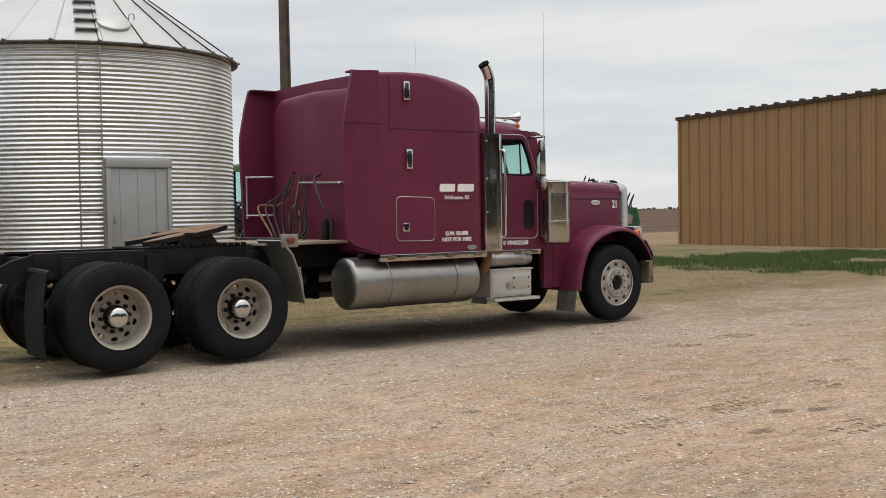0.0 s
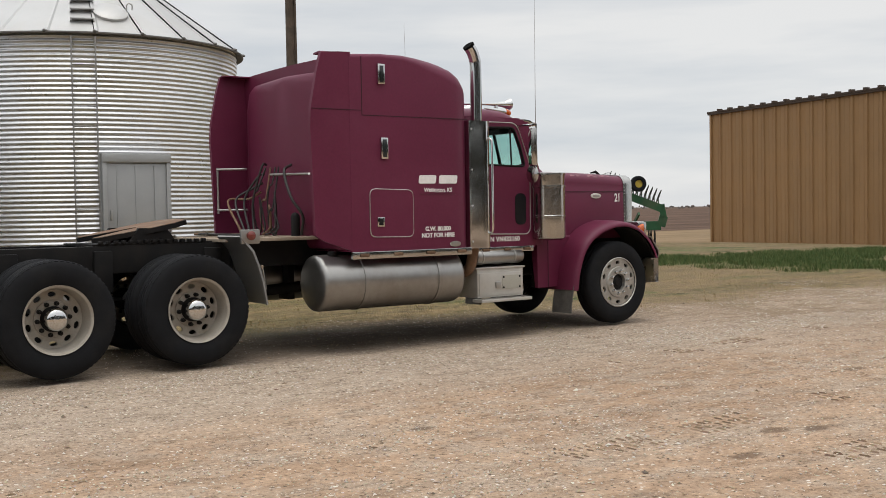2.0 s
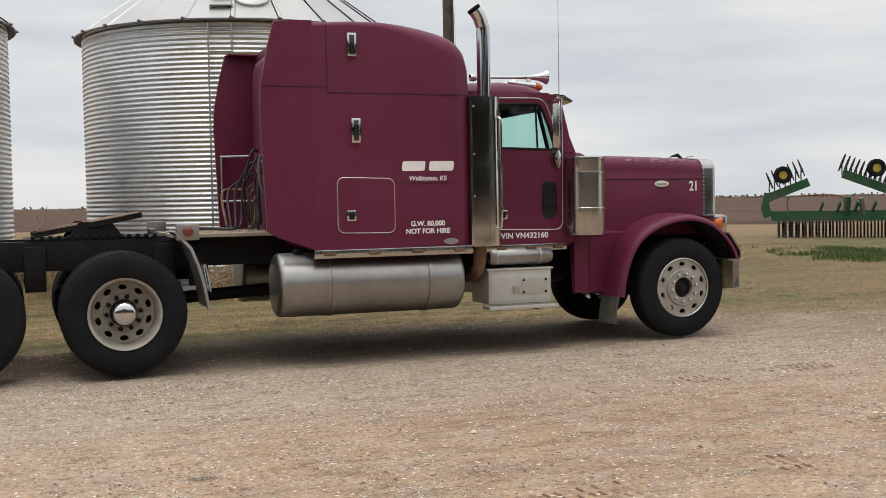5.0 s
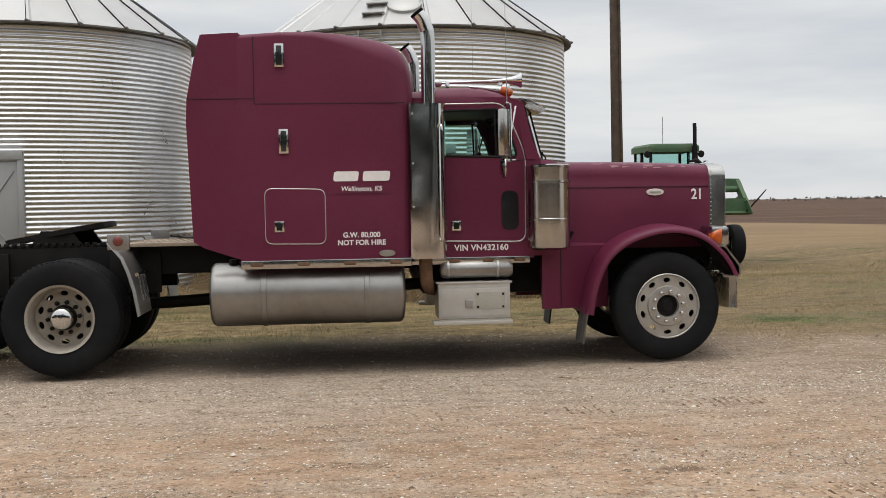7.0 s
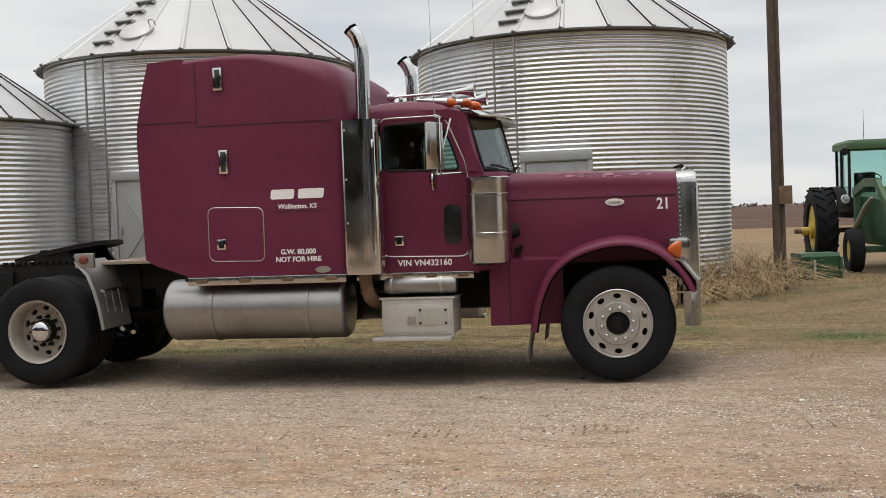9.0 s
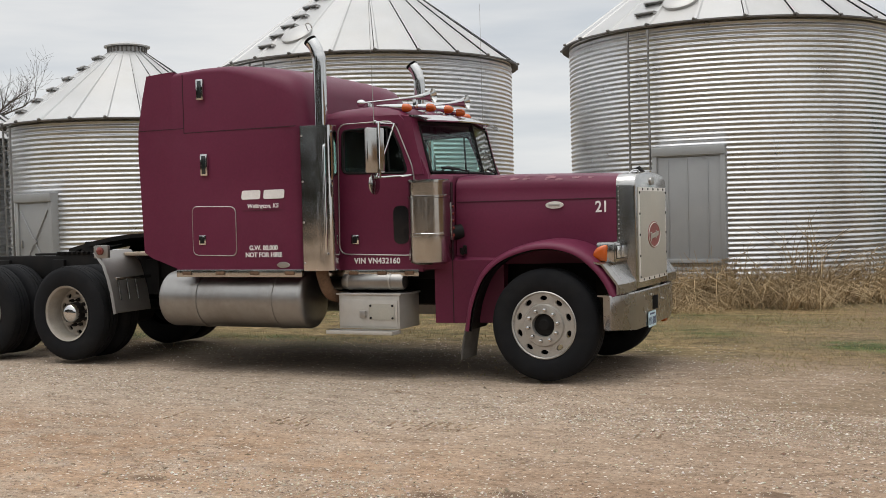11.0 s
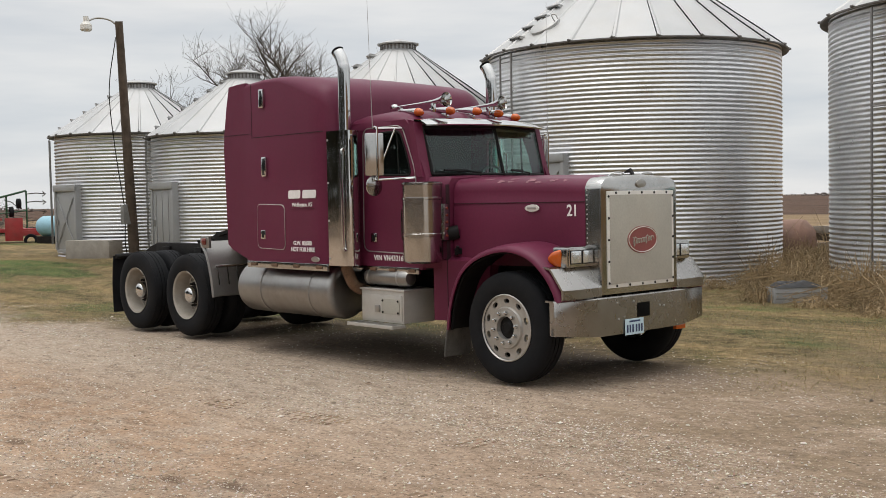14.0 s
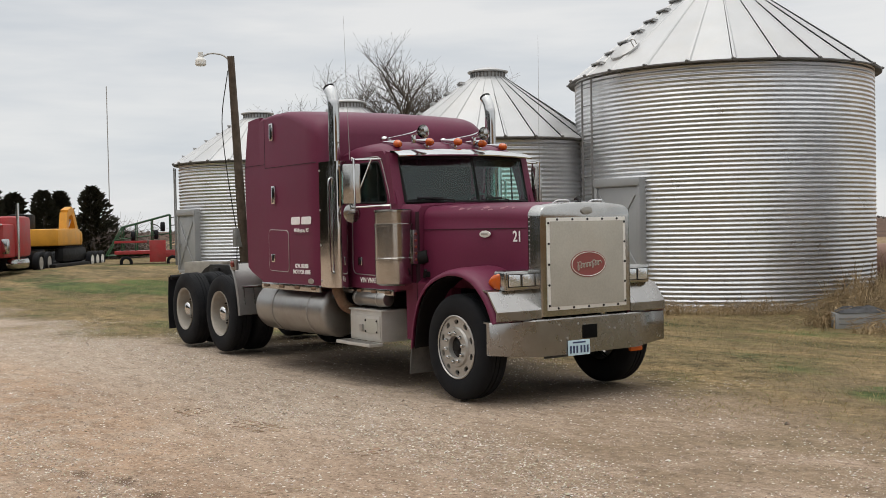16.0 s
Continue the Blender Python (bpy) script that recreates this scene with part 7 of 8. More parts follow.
def build_red_truck():
    t = thing("red_truck", "distant red conventional semi truck with oversize-load sign", "truck", at=(-34.0, 1.53, 0.05), turn=-34)
    def p(name, mat, *dims, b=0.05):
        bm = bmesh.new()
        box(bm, *dims, b)
        return part(name, bm, mat, t)
    p("hood", RED_PAINT, -1.6, 0.3, -0.6, 0.6, 0.75, 1.45, b=0.12)
    p("cab", RED_PAINT, -2.7, -1.5, -0.85, 0.85, 0.75, 2.05, b=0.12)
    p("sleeper", RED_PAINT, -4.2, -2.6, -0.95, 0.95, 0.75, 2.35, b=0.2)
    p("windscreen", BLACK, -1.52, -1.46, -0.7, 0.7, 1.5, 1.95, b=0.01)
    p("sun_visor", CHROME, -1.5, -1.25, -0.8, 0.8, 1.98, 2.06, b=0.01)
    p("grille", CHROME, 0.3, 0.36, -0.45, 0.45, 0.65, 1.42, b=0.02)
    p("bumper", CHROME, 0.3, 0.45, -0.95, 0.95, 0.35, 0.68, b=0.03)
    p("frame", BLACK, -7.0, 0.2, -0.35, 0.35, 0.55, 0.75)
    sign = p("load_sign", SIGN_YELLOW, 0.45, 0.47, -0.75, 0.75, 0.3, 0.62, b=0.004)
    words("sign_letters", "OVERSIZE LOAD", 0.20, Matrix.Translation((0.474, 0, 0.46)) @ Matrix.Rotation(radians(90), 4, "Z") @ Matrix.Rotation(radians(90), 4, "X"), BLACK, sign, bold=0.004)
    for s in (-1, 1):
        p("fender", RED_PAINT, -0.75, 0.35, s * 0.75 - 0.18, s * 0.75 + 0.18, 0.75, 0.98, b=0.09)
        p("fuel_tank", STEEL, -3.9, -2.2, s * 0.8 - 0.2, s * 0.8 + 0.2, 0.3, 0.72, b=0.18)
        p("headlamp", LENS, 0.2, 0.36, s * 0.68 - 0.15, s * 0.68 + 0.15, 0.85, 1.0, b=0.02)
        p("air_cleaner", STEEL, -1.65, -1.35, s * 0.9 - 0.13, s * 0.9 + 0.13, 0.9, 1.5, b=0.1)
        bm = bmesh.new()
        tube(bm, [V(-2.75, s * 0.92, 0.7), V(-2.75, s * 0.92, 2.85)], 0.07, 12)
        part("exhaust_pipe", bm, CHROME, t)
        for x in (0, -5.2, -6.2):
            bm = bmesh.new()
            lathe(bm, tyre_section(0.45, 0.26, 0.26), (x, s * 0.85, 0.45), (0, s, 0), 24, cap=False)
            w = part("wheel", bm, RUBBER, t)
            bm = bmesh.new()
            lathe(bm, [(0.27, 0.1), (0.22, 0.06), (0.08, 0.1), (0.01, 0.11)], (x, s * 0.85, 0.45), (0, s, 0), 18)
            part("rim", bm, WHEEL, w)
    bm = bmesh.new()
    lathe(bm, [(0.02, 0.0), (0.16, 0.14), (0.02, 0.3)], (0.2, -0.98, 0.5), (0.3, -1, 0.3), 4)
    part("warning_flag", bm, AMBER, t)
    l = thing("lowboy_trailer", "low flatbed trailer with three axles", "trailer", at=(-39.58, 5.31, 0.0), turn=-34)
    def q(name, mat, *dims, b=0.02):
        bm = bmesh.new()
        box(bm, *dims, b)
        return part(name, bm, mat, l)
    q("deck", BLACK, -6.5, 0.6, -1.2, 1.2, 0.24, 0.40)
    q("gooseneck", BLACK, 0.5, 1.4, -0.8, 0.8, 0.30, 0.95)
    for x in (-4.6, -5.4, -6.2):
        for s in (-1, 1):
            bm = bmesh.new()
            lathe(bm, tyre_section(0.42, 0.24, 0.25), (x, s * 1.1, 0.42), (0, s, 0), 22, cap=False)
            w = part("wheel", bm, RUBBER, l)
            bm = bmesh.new()
            lathe(bm, [(0.26, 0.1), (0.2, 0.06), (0.02, 0.1)], (x, s * 1.1, 0.42), (0, s, 0), 16)
            part("rim", bm, VINYL_EDGE, w)
    e = thing("excavator", "yellow tracked excavator with folded boom, loaded on the trailer", "excavator", at=(-42.19, 6.79, 0.40), turn=-34)
    def r(name, mat, *dims, b=0.05):
        bm = bmesh.new()
        box(bm, *dims, b)
        return part(name, bm, mat, e)
    for s in (-1, 1):
        tr = r("track", BLACK, -1.7, 1.7, s * 0.95 - 0.25, s * 0.95 + 0.25, 0.0, 0.7, b=0.28)
        for k in range(12):
            bm = bmesh.new()
            box(bm, -1.5 + k * 0.26, -1.38 + k * 0.26, s * 0.95 - 0.26, s * 0.95 + 0.26, 0.69, 0.73)
            part("track_pad", bm, BLACK, tr, smooth=0)
    body = r("upper_body", EXC_YELLOW, -1.0, 2.1, -1.1, 1.1, 0.75, 1.5, b=0.12)
    r("counterweight", EXC_YELLOW, -1.45, -0.9, -1.1, 1.1, 0.7, 1.42, b=0.22)
    r("turntable", BLACK, -0.6, 0.6, -0.6, 0.6, 0.6, 0.9)
    r("brand_bar", VINYL_EDGE, 0.4, 1.3, -1.112, -1.095, 1.08, 1.24, b=0.002)
    r("operator_cab", BLACK, 1.1, 2.1, -1.05, -0.2, 1.4, 2.15, b=0.1)
    bm = bmesh.new()
    for a, b_ in zip([V(-0.1, 0.6, 1.3), V(-0.35, 0.6, 2.2), V(-0.95, 0.6, 2.35)], [V(-0.35, 0.6, 2.2), V(-0.95, 0.6, 2.35), V(-1.55, 0.6, 1.45)]):
        d, side, up = axes_of(b_ - a)
        rings(bm, [[c + side * 0.17 + up * 0.16, c - side * 0.17 + up * 0.16, c - side * 0.17 - up * 0.16, c + side * 0.17 - up * 0.16] for c in (a, b_)])
    bmesh.ops.recalc_face_normals(bm, faces=bm.faces)
    part("boom", bm, EXC_YELLOW, e)
    bm = bmesh.new()
    tube(bm, [V(-0.6, 0.6, 1.5), V(-1.2, 0.6, 2.0)], 0.07, 8)
    part("boom_ram", bm, DULL_STEEL, e)


build_red_truck()

# ---- trees ----
BARK = material("bare_bark", (0.095, 0.08, 0.066), 0.9, 0.0, 0.3, 4, 40, 0.003)
TWIG = material("grey_twigs", (0.13, 0.10, 0.085), 0.9, 0.0, 0.25)
CEDAR = material("cedar_foliage", (0.042, 0.040, 0.024), 0.9, 0.0, 0.5, 1.2, 12)
BRUSH = material("dead_weeds", (0.31, 0.225, 0.125), 0.9, 0.0, 0.5, 2.5, 30, piece=0.15)


def limbs(bm, p, d, length, r, level, rnd, bend=0.25, fine=5):
    """One limb, its kinks and its branches."""
    pts, rad = [p.copy()], [r]
    n = 4
    for i in range(n):
        d = (d + V(rnd.uniform(-1, 1), rnd.uniform(-1, 1), rnd.uniform(-0.5, 0.8)) * bend).normalized()
        p = p + d * length / n
        pts.append(p.copy())
        rad.append(max(0.004, r * (1 - 0.62 * (i + 1) / n)))
    tube(bm, pts, rad, 7 if level < 2 else (5 if level < 4 else 3), cap=False)
    if level >= fine:
        return
    for i in range(1, n + 1):
        for _ in range(1 + (rnd.random() < 0.75) + (level >= 2 and rnd.random() < 0.4)):
            a = V(rnd.uniform(-1, 1), rnd.uniform(-1, 1), rnd.uniform(-0.15, 0.75))
            limbs(bm, pts[i], (d * 0.55 + a.normalized() * 0.9).normalized(), length * rnd.uniform(0.45, 0.7), rad[i] * rnd.uniform(0.5, 0.75), level + 1, rnd, bend, fine)


def bare_tree(label, at, height, seed, trunk=0.28, spread_=0.5, fine=5, stems=1):
    t = thing("bare_tree", label, "tree", at=at)
    rnd = random.Random(seed)
    bm = bmesh.new()
    tube(bm, [V(0, 0, -0.2), V(0.05, 0, height * 0.2), V(0.1, 0.05, height * 0.38)], [trunk * 1.3, trunk, trunk * 0.8], 10)
    part("trunk", bm, BARK, t)
    bm = bmesh.new()
    for k in range(6):
        a = 2 * math.pi * k / 6 + rnd.random()
        limbs(bm, V(0.1, 0.05, height * (0.30 + 0.015 * k)), V(math.cos(a) * spread_ * 1.2, math.sin(a) * spread_ * 1.2, 1).normalized(), height * 0.30, trunk * 0.55, 1, rnd, 0.22, fine)
    part("crown", bm, BARK, t, "bare branching crown without leaves")


bare_tree("leafless tree with a wide twiggy crown behind the bins", (-32.8, 19.9, 0.2), 11.0, 5, 0.34, 0.75, 4)
bare_tree("leafless tree leaning beside the bins", (-34.5, 16.4, 0.2), 8.6, 11, 0.24, 0.8, 4)


def cedar(at, height, seed, sprays=650):
    t = thing("cedar_tree", "dark green cedar with a ragged conical crown", "tree", "cedar windbreak", at=at)
    rnd = random.Random(seed)
    bm = bmesh.new()
    tube(bm, [V(0, 0, -0.2), V(0, 0, height * 0.9)], [0.18, 0.03], 8)
    part("trunk", bm, BARK, t)
    bm = bmesh.new()
    for i in range(sprays):
        f = rnd.random() ** 0.8
        z = height * (0.06 + 0.92 * f)
        a = rnd.uniform(0, 2 * math.pi)
        lump = 0.9 + 0.75 * noise.noise(V(math.cos(a) * 1.6 + seed, math.sin(a) * 1.6, z * 0.9)) + 0.3 * noise.noise(V(f * 5, seed, i % 7))
        rmax = height * 0.42 * (1 - f) ** 0.6 * max(0.25, lump)
        rr = rmax * rnd.uniform(0.3, 1.05) + 0.05
        c = V(math.cos(a) * rr, math.sin(a) * rr, z)
        out = V(math.cos(a), math.sin(a), rnd.uniform(0.2, 0.9)).normalized()
        s = height * rnd.uniform(0.024, 0.052)
        side = out.cross(V(0, 0, 1)).normalized()
        for q in range(3):
            b = side * math.cos(q * 1.05) + V(0, 0, 1) * math.sin(q * 1.05)
            vs = [bm.verts.new(c - out * s * 0.7), bm.verts.new(c + b * s * 0.5), bm.verts.new(c + out * s * 1.3), bm.verts.new(c - b * s * 0.5)]
            bm.faces.new(vs)
    part("crown", bm, CEDAR, t, "", 0)


for k, (x, y, h) in enumerate(((-50.7, 11.4, 4.2), (-52.0, 10.1, 4.0), (-51.4, 9.1, 4.0), (-52.4, 7.8, 3.9), (-52.0, 6.5, 4.3), (-54.8, 2.6, 4.6), (-55.5, -0.3, 4.5), (-56.5, -4.0, 4.7), (-57.0, -8.0, 4.6))):
    cedar((x, y, 0.0), h, 30 + k, 1300)
# unseen windbreak away from the bins, tall and dense to darken the lorry's reflections
for k in range(47):
    x = -92 + k * 2.8
    cedar((x + rng.uniform(-1, 1), -31 + rng.uniform(-2, 2), -0.1), rng.uniform(8.5, 11.5), 70 + k)


def bush(label, at, height, width, seed, stems, mat=BRUSH, name="dry_brush", thick=0.008):
    t = thing(name, label, "weeds", "dry weeds by the bins", at=at)
    rnd = random.Random(seed)
    bm = bmesh.new()
    for i in range(stems):
        a, rr = rnd.uniform(0, 2 * math.pi), width * rnd.random() ** 0.6 * 0.5
        p = V(math.cos(a) * rr, math.sin(a) * rr, 0)
        lean = V(rnd.uniform(-1, 1), rnd.uniform(-1, 1), 0).normalized() * (rnd.uniform(1.3, 2.15) if rnd.random() < 0.45 else rnd.uniform(0.1, 0.9))
        h = height * rnd.uniform(0.35, 1.0)
        pts = [p, p + V(0, 0, h * 0.5) + lean * h * 0.3, p + V(0, 0, h * (0.95 - 0.4 * lean.length)) + lean * h * 0.95]
        tube(bm, pts, [thick, thick * 0.7, thick * 0.3], 3, cap=False)
        if rnd.random() < 0.4:
            q = pts[1]
            for _ in range(3):
                tube(bm, [q, q + V(rnd.uniform(-1, 1), rnd.uniform(-1, 1), rnd.uniform(0, 1)) * h * 0.25], [thick * 0.5, thick * 0.2], 3, cap=False)
    part("growth", bm, mat, t, "", 0)


for k, (x, y, h, w, n) in enumerate(((-3.1, 11.2, 0.6, 1.1, 150), (-2.4, 11.1, 0.95, 1.1, 200), (-1.7, 10.9, 0.75, 1.3, 230), (-0.9, 11.0, 0.95, 1.3, 260), (-0.1, 10.9, 0.8, 1.4, 260), (0.6, 11.2, 1.7, 0.8, 50), (0.7, 11.2, 0.8, 1.4, 240), (1.5, 11.7, 0.9, 1.3, 200), (2.3, 12.4, 1.1, 1.3, 200), (-5.3, 12.9, 0.9, 1.5, 240), (-4.9, 13.8, 1.2, 1.6, 240), (-6.0, 14.6, 1.3, 1.8, 240), (-7.3, 11.6, 0.4, 1.0, 60), (-8.6, 10.6, 0.3, 1.2, 50), (-6.7, 16.8, 1.1, 2.2, 300), (-6.9, 20.2, 1.3, 2.6, 260), (-7.2, 18.6, 1.1, 2.6, 220), (-6.9, 16.2, 2.6, 0.9, 9), (-6.2, 16.4, 2.5, 0.8, 8), (3.0, 13.6, 0.7, 1.0, 90), (-1.75, 9.9, 0.6, 1.2, 190), (-4.2, 10.3, 0.45, 0.9, 150), (-3.7, 11.3, 0.8, 1.2, 200), (-2.9, 9.9, 0.3, 0.9, 90), (-0.7, 10.1, 0.5, 1.4, 200), (0.5, 10.3, 0.55, 1.4, 200), (-1.2, 9.2, 0.3, 1.3, 150))):
    x, y = x + 0.3, y - 0.1
    bush("clump of dead brown weeds standing by the bins", (x, y, near_land(x, y)), h * (1.3 if x > -4 and y > 10 else 1.0), w, 200 + k, n, thick=0.010)
# ragged fringe of dead stalks along the foot of the cross-braced bin
for k in range(11):
    a, d, h = radians(-84 + k * 8.5), 3.9 + 0.2 * (k % 3), (0.42, 0.3, 0.55)[k % 3]
    x, y = -9.83 + d * math.cos(a), 14.2 + d * math.sin(a)
    bush("low fringe of dead straw at the foot of a bin", (x, y, near_land(x, y)), h, 1.1, 260 + k, 130, thick=0.006)
for x, y, h, w, n in ((-51.9, 12.9, 3.4, 2.8, 420), (-53.3, 10.8, 4.2, 2.6, 320), (-52.2, 14.2, 2.2, 2.4, 240)):
    bush("leafless grey-brown shrub beside the cedars", (x, y, 0.0), h, w, 300 + n, n, TWIG, "bare_shrub", 0.016)
# rusty tank and bits lying between the bins
tk = thing("rusty_tank", "old rusted cylindrical tank lying between the bins", "tank", at=(-9.2, 20.0, -0.25))
bm = bmesh.new()
lathe(bm, [(0.05, -1.1), (0.4, -1.05), (0.62, -0.85), (0.65, -0.7), (0.65, 0.7), (0.62, 0.85), (0.4, 1.05), (0.05, 1.1)], (0, 0, 0.55), (1, 0.2, 0.05), 32)
part("shell", bm, material("rusted_tank", (0.23, 0.135, 0.10), 0.75, 0.1, 0.3, 2, 40, 0.001, 0.1, (0.33, 0.24, 0.19), 0.5), tk)
bm = bmesh.new()
box(bm, -0.7, -0.5, -0.5, 0.5, -0.1, 0.1)
box(bm, 0.5, 0.7, -0.5, 0.5, -0.1, 0.1)
part("cradle", bm, POLE_WOOD, tk)
tb = thing("timber_pile", "weathered grey beams stacked between the bins", "timber", at=(-8.0, 20.6, near_land(-8.0, 20.6)), turn=12)
for k, (x, z, tilt) in enumerate(((0.0, 0.12, 0), (0.1, 0.34, 2), (-0.1, 0.56, -3), (0.05, 0.80, 5), (0.2, 1.02, -2))):
    bm = bmesh.new()
    box(bm, -1.1 + x, 1.1 + x, -0.16 + 0.04 * k, 0.12 + 0.04 * k, z - 0.12, z + 0.08, 0.01, Matrix.Rotation(radians(tilt), 4, "Y"))
    part("beam", bm, POLE_WOOD if k % 2 else CONCRETE, tb)
tr = thing("metal_trough", "pale dented metal trough lying in the grass", "trough", at=(-3.35, 10.4, near_land(-3.35, 10.4)), turn=47)
for d in ((-0.5, 0.5, -0.22, -0.2, 0.0, 0.28), (-0.5, 0.5, 0.2, 0.22, 0.0, 0.28), (-0.5, -0.48, -0.2, 0.2, 0.0, 0.28), (0.48, 0.5, -0.2, 0.2, 0.0, 0.28), (-0.5, 0.5, -0.2, 0.2, 0.0, 0.02)):
    bm = bmesh.new()
    box(bm, *d, 0.004)
    part("trough_side", bm, GALV_DOOR, tr)
for z in (0.07, 0.17):
    for x0, x1 in ((-0.45, -0.03), (0.03, 0.45)):
        bm = bmesh.new()
        box(bm, x0, x1, -0.226, -0.2195, z, z + 0.028, 0.003)
        part("slot", bm, LADDER, tr)
tp = thing("black_tarpaulin", "crumpled black tarpaulin heaped over the metal trough", "tarpaulin", at=(-3.35, 10.4, near_land(-3.35, 10.4) + 0.275), turn=47)
bm = bmesh.new()
bmesh.ops.create_grid(bm, x_segments=34, y_segments=16, size=0.5)
for v in bm.verts:
    x, y = v.co.x, v.co.y
    fold = noise.noise(V(x * 5, y * 5, 1.3)) * 0.06 + noise.noise(V(x * 13, y * 12, 4.1)) * 0.025
    fall = max(0.0, 1 - (x / 0.5) ** 4) * max(0.0, 1 - (y / 0.5) ** 4)
    v.co = V(x * 0.85 - 0.02 + fold * 0.3, y * 0.62 + 0.06 + fold * 0.3, 0.012 + fall * (0.09 + fold))
part("sheet", bm, material("black_plastic_sheet", (0.018, 0.018, 0.02), 0.4, 0.0, 0.3, 5, 40, 0.001, 0.15, (0.08, 0.07, 0.06), 0.35), tp)
gb = thing("steel_box", "green painted steel ballast box in the grass by the pole", "box", at=(4.35, 15.6, near_land(4.35, 15.6)), turn=14)
bm = bmesh.new()
rings(bm, [[V(x, -0.3, 0.0), V(x, -0.36, 0.52), V(x, -0.3, 0.6), V(x, 0.26, 0.6), V(x, 0.3, 0.0)] for x in (-0.5, 0.42)])
bmesh.ops.recalc_face_normals(bm, faces=bm.faces)
part("shell", bm, GREEN, gb)
for x, lean in ((-0.2, 0.06), (0.43, 0.0)):
    bm = bmesh.new()
    box(bm, x - 0.03, x + 0.03, -0.40, -0.34, 0.02, 0.5 - lean, 0.006)
    part("strut", bm, DULL_STEEL if lean else GREEN, gb)
cb = thing("concrete_block", "low grey concrete block beside the lamp pole", "block", at=(-22.4, 6.0, near_land(-22.4, 6.0)), turn=25)
bm = bmesh.new()
box(bm, -0.75, 0.75, -0.3, 0.3, -0.05, 0.5, 0.02)
part("block", bm, CONCRETE, cb)
# far mast and far line of trees
mast = thing("radio_mast", "thin grey radio mast far off across the fields", "mast", at=(-370, 118, 0))
bm = bmesh.new()
tube(bm, [V(0, 0, -1), V(0, 0, 52)], 0.17, 6)
part("lattice", bm, DULL_STEEL, mast)
bm = bmesh.new()
rt = random.Random(4)
for k in range(600):
    a = radians(rt.uniform(-25, 165))
    d = rt.uniform(650, 900)
    c = V(math.cos(a) * d, math.sin(a) * d, 0)
    for _ in range(5):
        e = c + V(rt.uniform(-5, 5), rt.uniform(-5, 5), rt.uniform(0.0, 1.5) ** 1.5)
        bmesh.ops.create_icosphere(bm, subdivisions=1, radius=rt.uniform(0.35, 0.95), matrix=Matrix.Translation(e))
ob = link("far_woods", bm, material("far_woods", (0.13, 0.11, 0.10), 1.0, 0.0, 0.3, 0.02, 0.2), None, "", 0)
tagged(ob, "low grey line of far woods on the horizon", "woods", kind="stuff")

# ---- gravel and grass ----
def scatter_stuff(name, mat, verts, faces, label, category):
    me = bpy.data.meshes.new(name)
    me.from_pydata(verts, [], faces)
    me.materials.append(mat)
    tagged(new(name, me), label, category, kind="stuff")


def island_material(name, colours, rough=0.9):
    m = bpy.data.materials.new(name)
    m.use_nodes = True
    n, l = m.node_tree.nodes, m.node_tree.links
    b = n["Principled BSDF"]
    g, r, t, mx = n.new("ShaderNodeNewGeometry"), n.new("ShaderNodeValToRGB"), n.new("ShaderNodeTexNoise"), n.new("ShaderNodeMix")
    while len(r.color_ramp.elements) < len(colours):
        r.color_ramp.elements.new(0.5)
    for i, (e, c) in enumerate(zip(r.color_ramp.elements, colours)):
        e.position, e.color = i / max(1, len(colours) - 1), (*c, 1)
    t.inputs["Scale"].default_value = 60.0
    l.new(g.outputs["Position"], t.inputs["Vector"])
    l.new(g.outputs["Random Per Island"], r.inputs[0])
    mx.data_type, mx.blend_type = "RGBA", "OVERLAY"
    mx.inputs[0].default_value = 0.35
    l.new(r.outputs[0], mx.inputs[6])
    l.new(t.outputs["Color"], mx.inputs[7])
    l.new(mx.outputs[2], b.inputs["Base Color"])
    b.inputs["Roughness"].default_value = rough
    b.inputs["Specular IOR Level"].default_value = 0.25
    return m


def grass_edge(x, y):
    """Below 0 on the bare yard, above 1 on the grass."""
    e = y + 3.2 * noise.noise(V(x * 0.45, y * 0.45, 2)) + 1.2 * noise.noise(V(x * 1.5, y * 1.5, 5))
    e += 2.2 * step(-5, -10, x)
    return (e + 0.2) / 1.6


